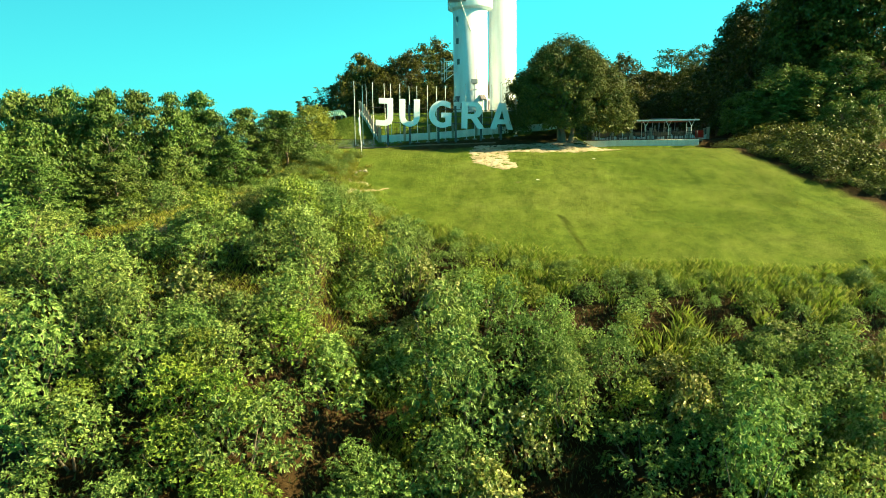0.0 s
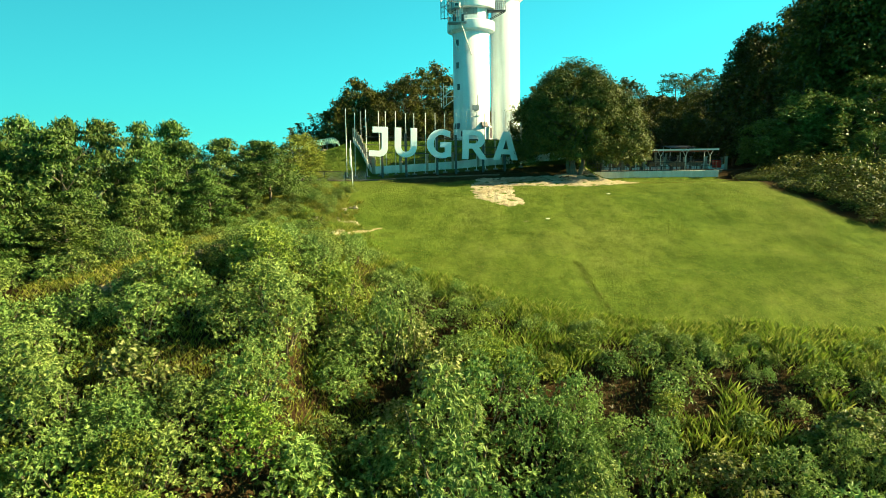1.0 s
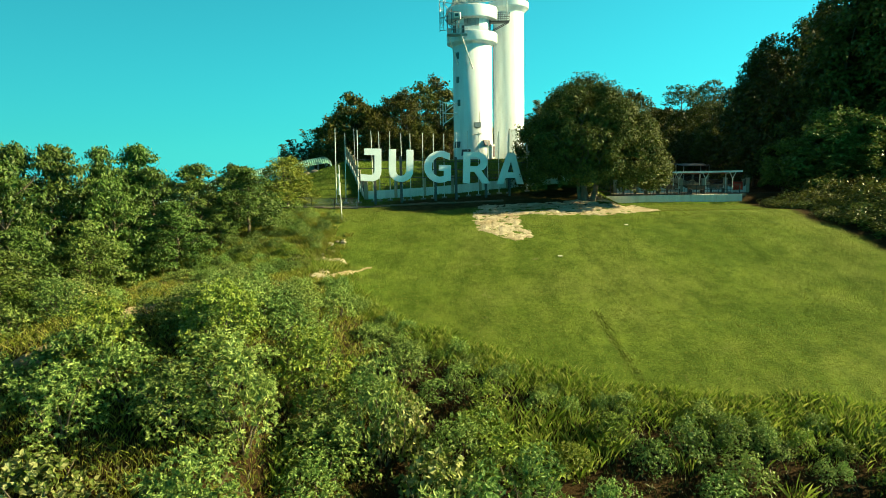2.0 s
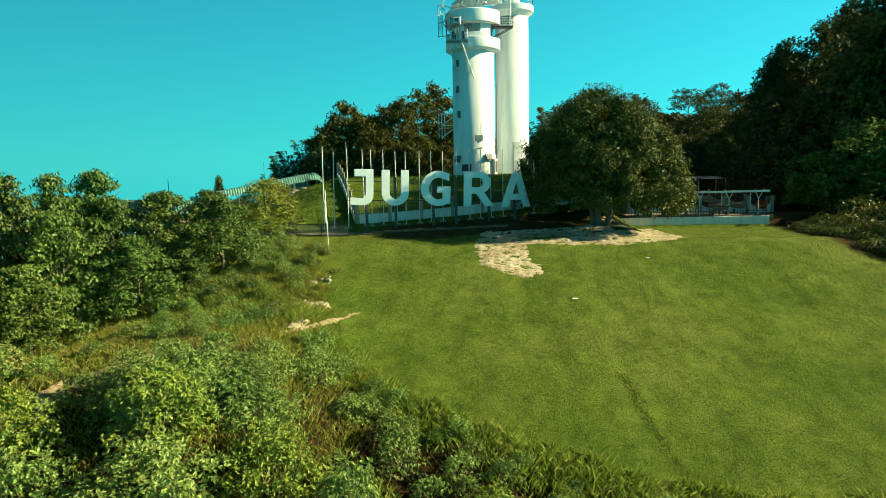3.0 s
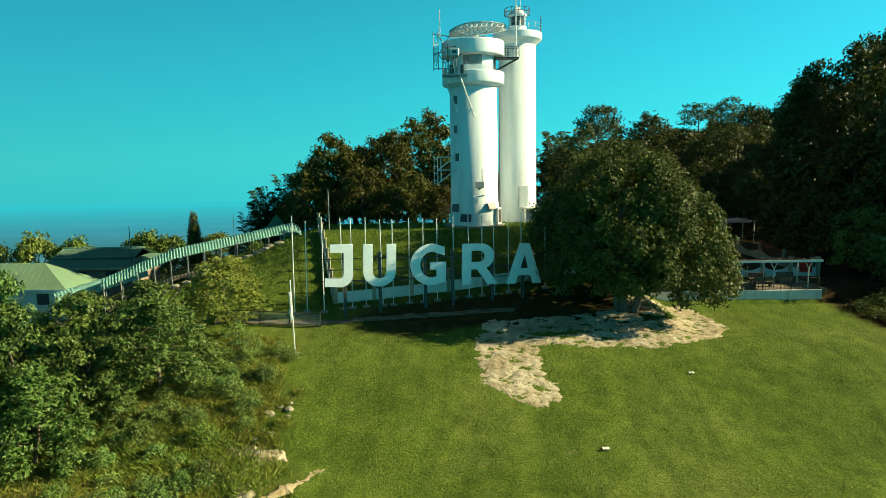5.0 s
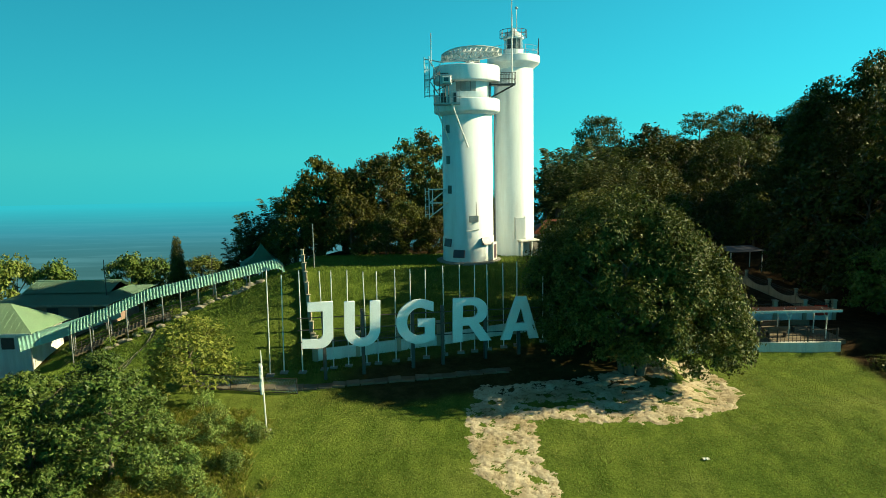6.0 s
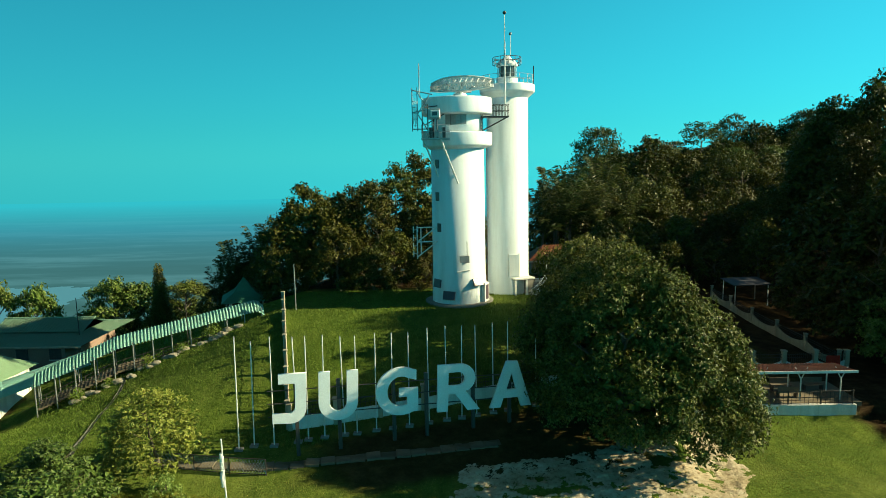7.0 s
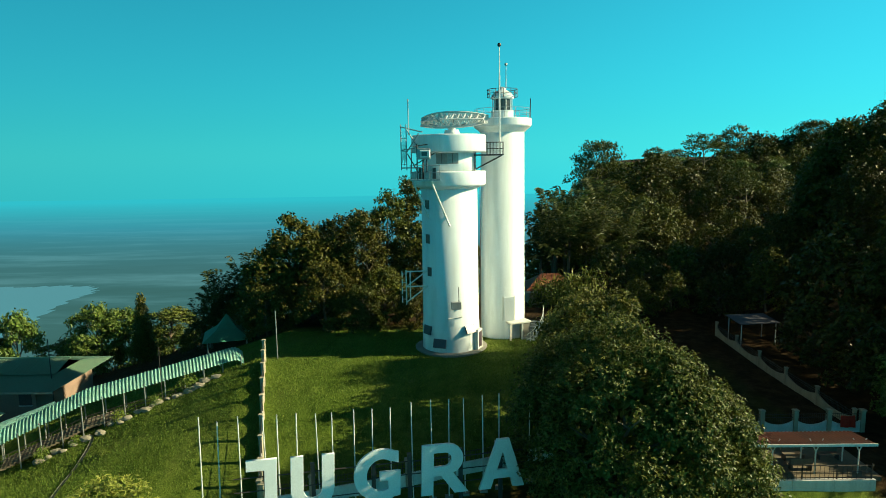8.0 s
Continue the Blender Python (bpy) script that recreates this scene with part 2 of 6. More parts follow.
def ground_material():
    """Mown lawn where the attribute 'lawn' is one, elsewhere leaf litter and undergrowth with shade put into its dark
    brown.
    """
    m, nt, ln, b = material("hill_ground", 0.95)
    b.inputs["Specular IOR Level"].default_value = 0.05
    co = nt.new("ShaderNodeTexCoord").outputs["Object"]
    at = nt.new("ShaderNodeAttribute")
    at.attribute_name = "lawn"
    big, med, fine = noisy(nt, ln, co, 0.12, 5), noisy(nt, ln, co, 0.9, 6, 0.7), noisy(nt, ln, co, 9, 6, 0.8)
    r1 = ramp(nt, [(0.34, (0.080, 0.124, 0.018)), (0.5, (0.100, 0.142, 0.023)), (0.66, (0.128, 0.158, 0.034))])
    ln.new(big.outputs[0], r1.inputs[0])
    r2 = ramp(nt, [(0.3, (0.64, 0.70, 0.62)), (0.52, (1, 1, 1)), (0.72, (1.28, 1.20, 1.15))])
    ln.new(med.outputs[0], r2.inputs[0])
    r3 = ramp(nt, [(0.32, (0.52, 0.58, 0.48)), (0.64, (1.26, 1.24, 1.24))])
    ln.new(fine.outputs[0], r3.inputs[0])
    c = blend(nt, ln, 1.0, blend(nt, ln, 1.0, r1.outputs[0], r2.outputs[0], "MULTIPLY"), r3.outputs[0], "MULTIPLY")
    fall = nt.new("ShaderNodeMapping")                      # faint streaks down the slope, left by water and mowing
    fall.inputs["Rotation"].default_value, fall.inputs["Scale"].default_value = (0, 0, radians(24)), (0.75, 0.13, 1)
    ln.new(co, fall.inputs[0])
    rf = ramp(nt, [(0.36, (0.74, 0.80, 0.74)), (0.5, (1, 1, 1)), (0.64, (1.16, 1.12, 1.12))])
    ln.new(noisy(nt, ln, fall.outputs[0], 1.0, 5, 0.65).outputs[0], rf.inputs[0])
    c = blend(nt, ln, 1.0, c, rf.outputs[0], "MULTIPLY")
    rs = ramp(nt, [(0.64, (0, 0, 0)), (0.74, (0.7, 0.7, 0.7))])
    sp = noisy(nt, ln, co, 0.55, 8, 0.75)
    ln.new(sp.outputs[0], rs.inputs[0])
    c = blend(nt, ln, rs.outputs[0], c, (0.22, 0.185, 0.10))
    # near-black brown stands for the shade in gaps between the plants
    r4 = ramp(nt, [(0.3, (0.020, 0.011, 0.005)), (0.5, (0.038, 0.023, 0.010)), (0.72, (0.075, 0.048, 0.022))])
    ln.new(med.outputs[0], r4.inputs[0])
    ln.new(blend(nt, ln, at.outputs["Fac"], r4.outputs[0], c), b.inputs["Base Color"])
    bp = nt.new("ShaderNodeBump")
    bp.inputs["Strength"].default_value, bp.inputs["Distance"].default_value = 1.0, 0.17
    ln.new(blend(nt, ln, 0.5, noisy(nt, ln, co, 3.2, 5, 0.75).outputs[0], fine.outputs[0]), bp.inputs["Height"])
    ln.new(bp.outputs[0], b.inputs["Normal"])
    return m


SOIL, TRAIL, GROUND = soil_material("sandy_soil", (1, 1, 1)), soil_material("trodden_earth", (0.86, 0.82, 0.74)), ground_material()

# ---- helpers for meshes ----
rng = np.random.default_rng(7)


def np_mesh(name, verts, quads, mat, smooth=False):
    """A mesh of quads from arrays."""
    me = bpy.data.meshes.new(name)
    v, q = np.asarray(verts, np.float32), np.asarray(quads, np.int32)
    me.vertices.add(len(v))
    me.vertices.foreach_set("co", v.ravel())
    me.loops.add(q.size)
    me.loops.foreach_set("vertex_index", q.ravel())
    me.polygons.add(len(q))
    me.polygons.foreach_set("loop_start", np.arange(len(q), dtype=np.int32) * q.shape[1])
    me.polygons.foreach_set("use_smooth", np.full(len(q), smooth))
    me.update(calc_edges=True)
    me.materials.append(mat)
    return me


def child(name, mesh, parent, label=""):
    ob = new(name, mesh)
    ob.parent = parent
    return tagged(ob, label)


def part(name, bm, mat, parent=None, label="", smooth=False):
    """One mesh object out of a bmesh, under a thing or a part."""
    me = bpy.data.meshes.new(name)
    bm.normal_update()
    bm.to_mesh(me)
    bm.free()
    me.materials.append(mat)
    if smooth:
        me.polygons.foreach_set("use_smooth", np.full(len(me.polygons), True))
    return child(name, me, parent, label)


def box(bm, x0, y0, z0, x1, y1, z1, m=None, bevel=0.0):
    got = bmesh.ops.create_cube(bm, size=1.0, matrix=Matrix.Translation(((x0 + x1) / 2, (y0 + y1) / 2, (z0 + z1) / 2)) @ Matrix.Diagonal((x1 - x0, y1 - y0, z1 - z0, 1)))
    vs = got["verts"]
    if bevel:
        es = {e for v in vs for e in v.link_edges}
        r = bmesh.ops.bevel(bm, geom=list(es), offset=bevel, segments=1, affect="EDGES")
        vs = list({v for f in r["faces"] for v in f.verts} | {v for v in vs if v.is_valid})
    if m is not None:
        bmesh.ops.transform(bm, matrix=m, verts=vs)
    return vs


def rod(bm, a, b, r0, r1=None, sides=8):
    """A tapered round bar from a to b."""
    a, b = Vector(a), Vector(b)
    d = b - a
    m = Matrix.Translation((a + b) / 2) @ d.to_track_quat("Z", "Y").to_matrix().to_4x4()
    bmesh.ops.create_cone(bm, cap_ends=True, segments=sides, radius1=r0, radius2=r0 if r1 is None else r1, depth=d.length, matrix=m)


def lathe(bm, profile, sides=48, centre=(0, 0)):
    """A turned body from (radius, z) pairs, closed at both ends."""
    rings = []
    for r, z in profile:
        rings.append([bm.verts.new((centre[0] + r * math.cos(2 * math.pi * k / sides), centre[1] + r * math.sin(2 * math.pi * k / sides), z)) for k in range(sides)])
    for lo, hi in zip(rings, rings[1:]):
        for k in range(sides):
            bm.faces.new((lo[k], lo[(k + 1) % sides], hi[(k + 1) % sides], hi[k]))
    bm.faces.new(rings[0][::-1])
    bm.faces.new(rings[-1])


def empty(name, place=(0, 0, 0), turn=0.0):
    ob = new(name)
    ob.empty_display_size = 0.3
    ob.matrix_basis = pose(*place, 0, 0, turn)
    return ob


def at_pose(x, y, z, turn=0.0, size=1.0, tall=1.0):
    return pose(x, y, z, 0, 0, turn) @ Matrix.Diagonal((size, size, size * tall, 1))


# ---- the lie of the land ----
PROFILE_Y = (-150, -60, -20, 0, 12, 24, 33, 38, 42, 46, 52, 56, 60, 64, 68, 73, 77, 80, 86, 92, 97, 104, 115, 140, 200, 400, 700)
PROFILE_Z = (-130, -70, -42, -31, -24.5, -18.8, -15.3, -13.5, -12.2, -11.0, -9.8, -8.7, -7.4, -6.5, -5.8, -5.0, -4.65, -3.9, -2.3, -1.0, -0.8, -1.2, -2.2, -5, -22, -120, -260)
TERRACE_Y = (0, 60, 68, 75, 79.9, 80.1, 84, 88, 104, 112, 130, 160, 220, 330, 450, 700)
TERRACE_Z = (-31, -7.4, -6.0, -6.1, -6.0, -5.0, -5.05, -5.4, -5.1, -4.6, -3.6, -2, 4, 13, 0, -200)


def smooth(a, b, v):
    u = np.clip((v - a) / (b - a), 0, 1)
    return u * u * (3 - 2 * u)


def wobble(x, y, s):
    """Gentle unevenness, about -1 to 1."""
    return (np.sin(x * 0.9 * s + 1.3 * np.sin(y * 0.7 * s)) * np.cos(y * 1.1 * s + 0.8 * np.sin(x * 0.6 * s + 2)) + 0.5 * np.sin(2.3 * s * x + 1.7 * s * y) * np.sin(1.9 * s * y - 1.1 * s * x)) / 1.5


def height(x, y):
    x, y = np.asarray(x, float), np.asarray(y, float)
    z = np.interp(y, PROFILE_Y, PROFILE_Z)
    z = z + 0.45 * (np.interp(y - 1.2, PROFILE_Y, PROFILE_Z) + np.interp(y + 1.2, PROFILE_Y, PROFILE_Z) - 2 * z)
    right = np.where(y > 66, np.interp(y, TERRACE_Y, TERRACE_Z), z)
    z = z + (right - z) * smooth(15 + 0.1 * np.maximum(y - 115, 0), 19 + 0.25 * np.maximum(y - 115, 0), x) * smooth(66, 72, y)
    z = z + smooth(-3, -9, x) * np.interp(y, (0, 15, 30, 40, 45, 50, 57), (2.5, 3.0, 3.5, 3.8, 2.9, 1.8, 0))   # bank beside the footpath
    z = z - 0.16 * np.clip(-16 - x, 0, 30) * smooth(95, 60, y) * smooth(20, 50, y)
    z = z - 0.30 * np.clip(-13 - x, 0, 200) * smooth(74, 88, y)                  # slope under the covered way
    z = z - 0.9 * np.clip(-55 - 23 * smooth(80, 100, y) - x, 0, 400) * smooth(-30, 10, y)
    z = z + (0.06 + 0.38 * smooth(135, 112, y)) * np.clip(x - 40, 0, 60) * smooth(76, 90, y) - 0.35 * np.clip(x - 36, 0, 30) * smooth(66, 40, y)
    flat = smooth(66, 60, y) + smooth(-15, -20, x)
    return z + wobble(x, y, 0.35) * (0.05 + 0.15 * np.clip(flat, 0, 1)) + wobble(x + 7, y, 1.3) * 0.03


def ground_z(x, y):
    return float(height(x, y))


EDGE_X = (-30, -10, -7, -2.7, 2.1, 6.3, 11.3, 15.5, 22.4, 28.8, 45)
EDGE_Y = (58.5, 57.5, 54.5, 49.4, 45.2, 42.8, 41.2, 40.4, 39.6, 40.4, 42)


def on_lawn(x, y):
    """1 on mown grass, 0 in the undergrowth."""
    x, y = np.asarray(x, float), np.asarray(y, float)
    jag = 0.7 * wobble(x, y, 1.1)
    front = smooth(-0.6, 0.8, y - np.interp(x, EDGE_X, EDGE_Y) + jag)
    left = smooth(-0.5, 0.8, x + np.interp(y, (50, 55, 58, 66, 69, 71, 80, 100), (6.0, 5.5, 7.6, 9.4, 10.0, 34, 36, 36)) + 2.0 * jag)
    side = smooth(0.5, -0.6, x - np.interp(y, (40, 50, 58, 66, 78), (37, 35.5, 32.3, 30.5, 31.5)) + jag)
    fence = 75.2 + 0.262 * (x + 7.6)
    # bare earth below the sign, its dark brown also painting the shade there
    shade_dirt = smooth(-7.5, -3, x + jag) * smooth(17, 14, x) * smooth(69.6, 70.9, y + jag + 0.07 * (4 - x)) * smooth(1.2, -0.2, y - fence)
    yard = smooth(16.5, 18.5, x) * smooth(79.6, 81, y)                      # lawn mostly gives way to brown ground behind the shelter
    return front * left * side * smooth(108, 104, y) * (1 - 0.9 * shade_dirt) * (1 - 0.85 * yard)


def spread(core, edge, step, far_lo, far_hi):
    """Coordinates: even steps in the middle, growing outwards."""
    mid = list(np.arange(core, edge + step / 2, step))
    lo, hi, s = [core], [edge], step
    while hi[-1] < far_hi:
        s *= 1.16
        hi.append(hi[-1] + s)
    s = step
    while lo[-1] > far_lo:
        s *= 1.16
        lo.append(lo[-1] - s)
    return np.array(lo[:0:-1] + mid + hi[1:])


gx, gy = spread(-38, 42, 0.5, -420, 420), spread(18, 108, 0.5, -160, 720)
xx, yy = np.meshgrid(gx, gy)
zz = np.maximum(height(xx, yy), -236)
nx, ny = len(gx), len(gy)
idx = np.arange(nx * ny).reshape(ny, nx)
quads = np.stack([idx[:-1, :-1], idx[:-1, 1:], idx[1:, 1:], idx[1:, :-1]], -1).reshape(-1, 4)
me = np_mesh("ground", np.stack([xx, yy, zz], -1).reshape(-1, 3), quads, GROUND, True)
lawn = me.attributes.new("lawn", "FLOAT", "POINT")
bank = 0.85 * smooth(-21, -18, xx) * smooth(-5, -8, xx) * smooth(44, 48, yy) * smooth(72, 68, yy)       # rough grass beside the footpath
lawn.data.foreach_set("value", np.maximum(np.maximum(on_lawn(xx, yy), bank), 0.75 * on_lawn(xx, yy + 1.6)).astype(np.float32).ravel())
tagged(new("ground", me), "green mown hilltop lawn sloping into dark undergrowth", "ground", kind="structure")


def soil_patch(name, shape, x0, x1, y0, y1, label, step=0.07, lift=0.025, rough=1.0, mat=None):
    """Bare ground where shape(x, y) is above zero, as a thin uneven sheet on the slope."""
    ax, ay = np.arange(x0, x1, step), np.arange(y0, y1, step)
    px, py = np.meshgrid(ax, ay)
    rx, ry = 0.8 * px + 0.6 * py, 0.8 * py - 0.6 * px
    raw = shape(px, py) + rough * (0.4 * wobble(px, py, 1.7) + 0.3 * wobble(rx + 3, ry, 3.7) + 0.25 * wobble(ry, rx + 5, 8.3) + 0.06 * np.random.default_rng(3).normal(size=px.shape))
    keep, body = raw > 0, np.clip(raw / 0.3, 0, 1)           # thins out and sinks towards its edge
    pz = height(px, py) - 0.02 + (lift + 0.02) * body + body * (0.05 * wobble(px, py, 2.7) + 0.03 * wobble(rx, ry, 5.1) + 0.012 * np.random.default_rng(4).normal(size=px.shape))
    n = np.arange(px.size).reshape(px.shape)
    q = np.stack([n[:-1, :-1], n[:-1, 1:], n[1:, 1:], n[1:, :-1]], -1)[(keep[:-1, :-1] & keep[1:, 1:])]
    me = np_mesh(name, np.stack([px, py, pz], -1).reshape(-1, 3), q.reshape(-1, 4), mat or SOIL, True)
    bm = bmesh.new()
    bm.from_mesh(me)
    bmesh.ops.delete(bm, geom=[v for v in bm.verts if not v.link_faces], context="VERTS")
    todo = set(bm.verts)
    while todo:                                            # drop crumbs
        isle, edge_ = set(), [todo.pop()]
        while edge_:
            v = edge_.pop()
            isle.add(v)
            for e in v.link_edges:
                w = e.other_vert(v)
                if w in todo:
                    todo.discard(w)
                    edge_.append(w)
        if len(isle) < 220:
            bmesh.ops.delete(bm, geom=list(isle), context="VERTS")
    bm.to_mesh(me)
    bm.free()
    return tagged(new(name, me), label, "soil", kind="structure")


def near_line(x, y, pts, half):
    """half minus the distance to a bent line."""
    best = np.full(np.shape(x), 1e9)
    for (ax, ay), (bx, by) in zip(pts, pts[1:]):
        u = np.clip(((x - ax) * (bx - ax) + (y - ay) * (by - ay)) / ((bx - ax) ** 2 + (by - ay) ** 2), 0, 1)
        best = np.minimum(best, np.hypot(x - ax - u * (bx - ax), y - ay - u * (by - ay)))
    return half - best


def erosion(x, y):
    lobe = near_line(x, y, [(4.9, 68.3), (4.7, 64), (6.0, 61.6)], np.interp(y, (60.5, 63, 68), (0.8, 1.9, 2.1)))
    strip = near_line(x, y, [(7.0, 68.4), (10, 68.5), (13.5, 69), (17.6, 70.5), (19.3, 72.4)], np.interp(x, (7, 10, 14, 18, 21), (0.8, 1.1, 2.0, 2.1, 1.5)))
    shade = near_line(x, y, [(4.3, 70.7), (9, 71.0), (13, 72.0)], np.interp(x, (3, 6, 13), (1.1, 1.3, 1.8)))          # sand under the tree
    rise = np.maximum(near_line(x, y, [(19.1, 72.5), (19.2, 77.6)], 1.5), near_line(x, y, [(15.5, 74.0), (17.2, 78.6)], 1.5))
    return np.maximum(np.maximum(lobe, strip), np.maximum(shade, rise))


soil_patch("bare_soil", erosion, 0, 23, 58, 80, "pale eroded sandy soil around the tree", rough=0.5)
PATH_LINE = [(-4.9, 56.6), (-5.8, 55.5), (-6.7, 54.2), (-8.0, 52.7), (-9.0, 51.6), (-11.3, 48.5), (-13.3, 47.0), (-14.9, 45.0), (-16.5, 41.0), (-19, 37)]
soil_patch("footpath", lambda x, y: near_line(x, y, PATH_LINE, np.interp(x, (-17, -14, -12.5, -11, -9.4, -8.6, -6.5, -5), (0.8, 0.8, 0.4, 0.06, 0.04, 0.26, 0.28, 0.1))), -24, -3, 36, 60, "narrow trodden sandy footpath along the lawn edge", lift=0.1, rough=0.5, mat=TRAIL)
ROCKY = [(-9.3, 57.6), (-7.5, 57.3), (-8.5, 56.6), (-8.3, 55.2), (-7.7, 54.2), (-8.4, 53.0)]
soil_patch("rock_patch", lambda x, y: near_line(x, y, ROCKY, 0.42 + 0.3 * np.exp(-((y - 57.2) / 0.9) ** 2)), -12, -6, 53, 62, "pale washed-out rocky ground", lift=0.12, rough=0.7)

# far plain and river below the hill; their haze is painted as glowing colour
def plain_material():
    m, nt, ln, b = material("far_plain_painted_haze", 1.0)
    co = nt.new("ShaderNodeTexCoord").outputs["Object"]
    mp = nt.new("ShaderNodeMapping")
    mp.inputs["Scale"].default_value = (0.0016, 0.006, 1)
    ln.new(co, mp.inputs[0])
    n = noisy(nt, ln, mp.outputs[0], 1.0, 7, 0.62)
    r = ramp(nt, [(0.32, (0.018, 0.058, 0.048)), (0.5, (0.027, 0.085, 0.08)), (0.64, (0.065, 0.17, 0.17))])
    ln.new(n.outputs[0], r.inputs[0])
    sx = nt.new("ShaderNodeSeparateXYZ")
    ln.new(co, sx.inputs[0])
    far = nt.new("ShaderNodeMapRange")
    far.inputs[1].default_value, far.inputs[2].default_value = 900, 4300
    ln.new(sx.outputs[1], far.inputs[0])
    # haze painted by distance: bluer and paler towards the far edge
    painted_haze = ramp(nt, [(0.0, (0.026, 0.078, 0.074)), (0.2, (0.031, 0.118, 0.135)), (0.45, (0.024, 0.185, 0.235)), (0.72, (0.020, 0.255, 0.295)), (1.0, (0.018, 0.305, 0.345))])
    ln.new(far.outputs[0], painted_haze.inputs[0])
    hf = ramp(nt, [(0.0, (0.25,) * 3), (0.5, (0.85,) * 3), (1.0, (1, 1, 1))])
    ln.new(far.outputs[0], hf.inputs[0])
    c = blend(nt, ln, hf.outputs[0], r.outputs[0], painted_haze.outputs[0])
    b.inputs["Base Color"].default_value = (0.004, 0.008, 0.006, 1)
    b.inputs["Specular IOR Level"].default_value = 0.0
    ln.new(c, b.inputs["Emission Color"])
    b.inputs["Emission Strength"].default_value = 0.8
    return m


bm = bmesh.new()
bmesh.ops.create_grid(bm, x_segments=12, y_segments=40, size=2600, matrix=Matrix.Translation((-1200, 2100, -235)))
tagged(part("backdrop", bm, plain_material()), "blue-green plain with painted haze far below the hill", "plain", kind="structure")


def river():
    bm = bmesh.new()
    far_bank = [(-1180, 1325), (-1013, 1327), (-876, 1336), (-821, 1344), (-746, 1327), (-720, 1296)]
    near_bank = [(-709, 1262), (-718, 1211), (-704, 1136), (-683, 1042), (-658, 966), (-637, 900), (-613, 805), (-617, 726), (-1180, 726)]
    rim = []
    ring = far_bank + near_bank
    for k, (p, q) in enumerate(zip(ring, ring[1:] + ring[:1])):
        for j in range(8):                                # uneven shores
            w = 7 * math.sin(k * 2.1 + j * 1.3) + 4 * math.sin(k + j * 2.9)
            u = j / 8
            rim.append(bm.verts.new((p[0] + (q[0] - p[0]) * u + w * 0.7, p[1] + (q[1] - p[1]) * u + w, -233.5)))
    bmesh.ops.triangulate(bm, faces=[bm.faces.new(rim)])
    m, nt, ln, b = material("glowing_haze_river", 0.8)
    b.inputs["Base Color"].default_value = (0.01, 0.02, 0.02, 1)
    # even glow of the water stands for the pale haze above it
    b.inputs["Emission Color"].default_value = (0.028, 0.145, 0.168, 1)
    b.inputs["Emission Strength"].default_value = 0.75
    tagged(part("water", bm, m), "river bend in the plain, pale blue with painted haze", "river", kind="structure")


river()

# ---- plants ----
def leaf_sheet(pts, axis, length, width, r, face=None, tri=False):
    """Folded four-cornered leaves at pts along axis, turned towards face; returns corners and faces."""
    n = len(pts)
    axis = axis / (np.linalg.norm(axis, axis=1, keepdims=True) + 1e-9)
    side = np.cross(axis, r.normal(size=(n, 3)) if face is None else face)
    side /= np.linalg.norm(side, axis=1, keepdims=True) + 1e-9
    up = np.cross(side, axis)
    ln = (length * r.uniform(0.65, 1.25, n))[:, None]
    wd = (width * r.uniform(0.7, 1.2, n))[:, None]
    b = pts + axis * ln * 0.5 + side * wd * 0.5 + up * wd * 0.12
    c = pts + axis * ln - up * ln * 0.08
    d = pts + axis * ln * 0.5 - side * wd * 0.5 + up * wd * 0.12
    if tri:
        return np.stack([pts + side * wd * 0.5, c, pts - side * wd * 0.5], 1).reshape(-1, 3), np.arange(3 * n).reshape(-1, 3)
    v = np.stack([pts, b, c, d], 1).reshape(-1, 3)
    return v, np.arange(4 * n).reshape(-1, 4)


def crown_mesh(name, clumps, per, length, width, mat, seed, droop=0.25, low=-0.45, shell=0.78, fill=0.10, jitter=0.4, tri=False, rosette=1, out=0.35):
    """A crown of leaves gathered in clumps (x, y, z, radius, flatness), with larger leaves inside."""
    r = np.random.default_rng(seed)
    vs, fs, base = [], [], 0
    for cx, cy, cz, rad, flat in clumps:
        n = max(12, int(per * rad * rad))
        d = r.normal(size=(int(n * 2.2), 3))
        d /= np.linalg.norm(d, axis=1, keepdims=True)
        d = d[d[:, 2] > low][:n]
        if rosette > 1:                                    # leaves gathered round the ends of twigs
            d = np.repeat(d[:max(4, len(d) // rosette)], rosette, 0)
            d = d + r.normal(size=d.shape) * 0.035
            d /= np.linalg.norm(d, axis=1, keepdims=True)
        lump = 1 + 0.3 * np.sin(d[:, :1] * 5 + cx * 3 + 3 * d[:, 2:]) * np.cos(d[:, 1:2] * 5 + cy * 2 + cz)
        depth = np.repeat(r.uniform(shell, 1.05, (len(d) // rosette + 1, 1)), rosette, 0)[:len(d)]
        p = d * (rad * depth) * lump * np.array([1, 1, flat]) + (cx, cy, cz)
        tang = r.normal(size=d.shape) + np.array([0, 0, -2.2 * droop])
        tang -= (tang * d).sum(1, keepdims=True) * d
        ax = tang / (np.linalg.norm(tang, axis=1, keepdims=True) + 1e-9) + out * d
        face = d + np.array([0, 0, 0.45]) + r.normal(size=d.shape) * jitter
        v, f = leaf_sheet(p, ax, length, width, r, face, tri)
        vs.append(v), fs.append(f + base)
        base += len(v)
        k = max(3, int(n * fill))
        d = r.normal(size=(k, 3))
        d /= np.linalg.norm(d, axis=1, keepdims=True)
        p = d * (rad * r.uniform(0.05, 0.5, (k, 1))) * np.array([1, 1, flat]) + (cx, cy, cz)
        v, f = leaf_sheet(p, d + r.normal(size=d.shape) * 0.6, min(rad * 0.42, length * 1.5), min(rad * 0.34, width * 2.0), r, None, tri)
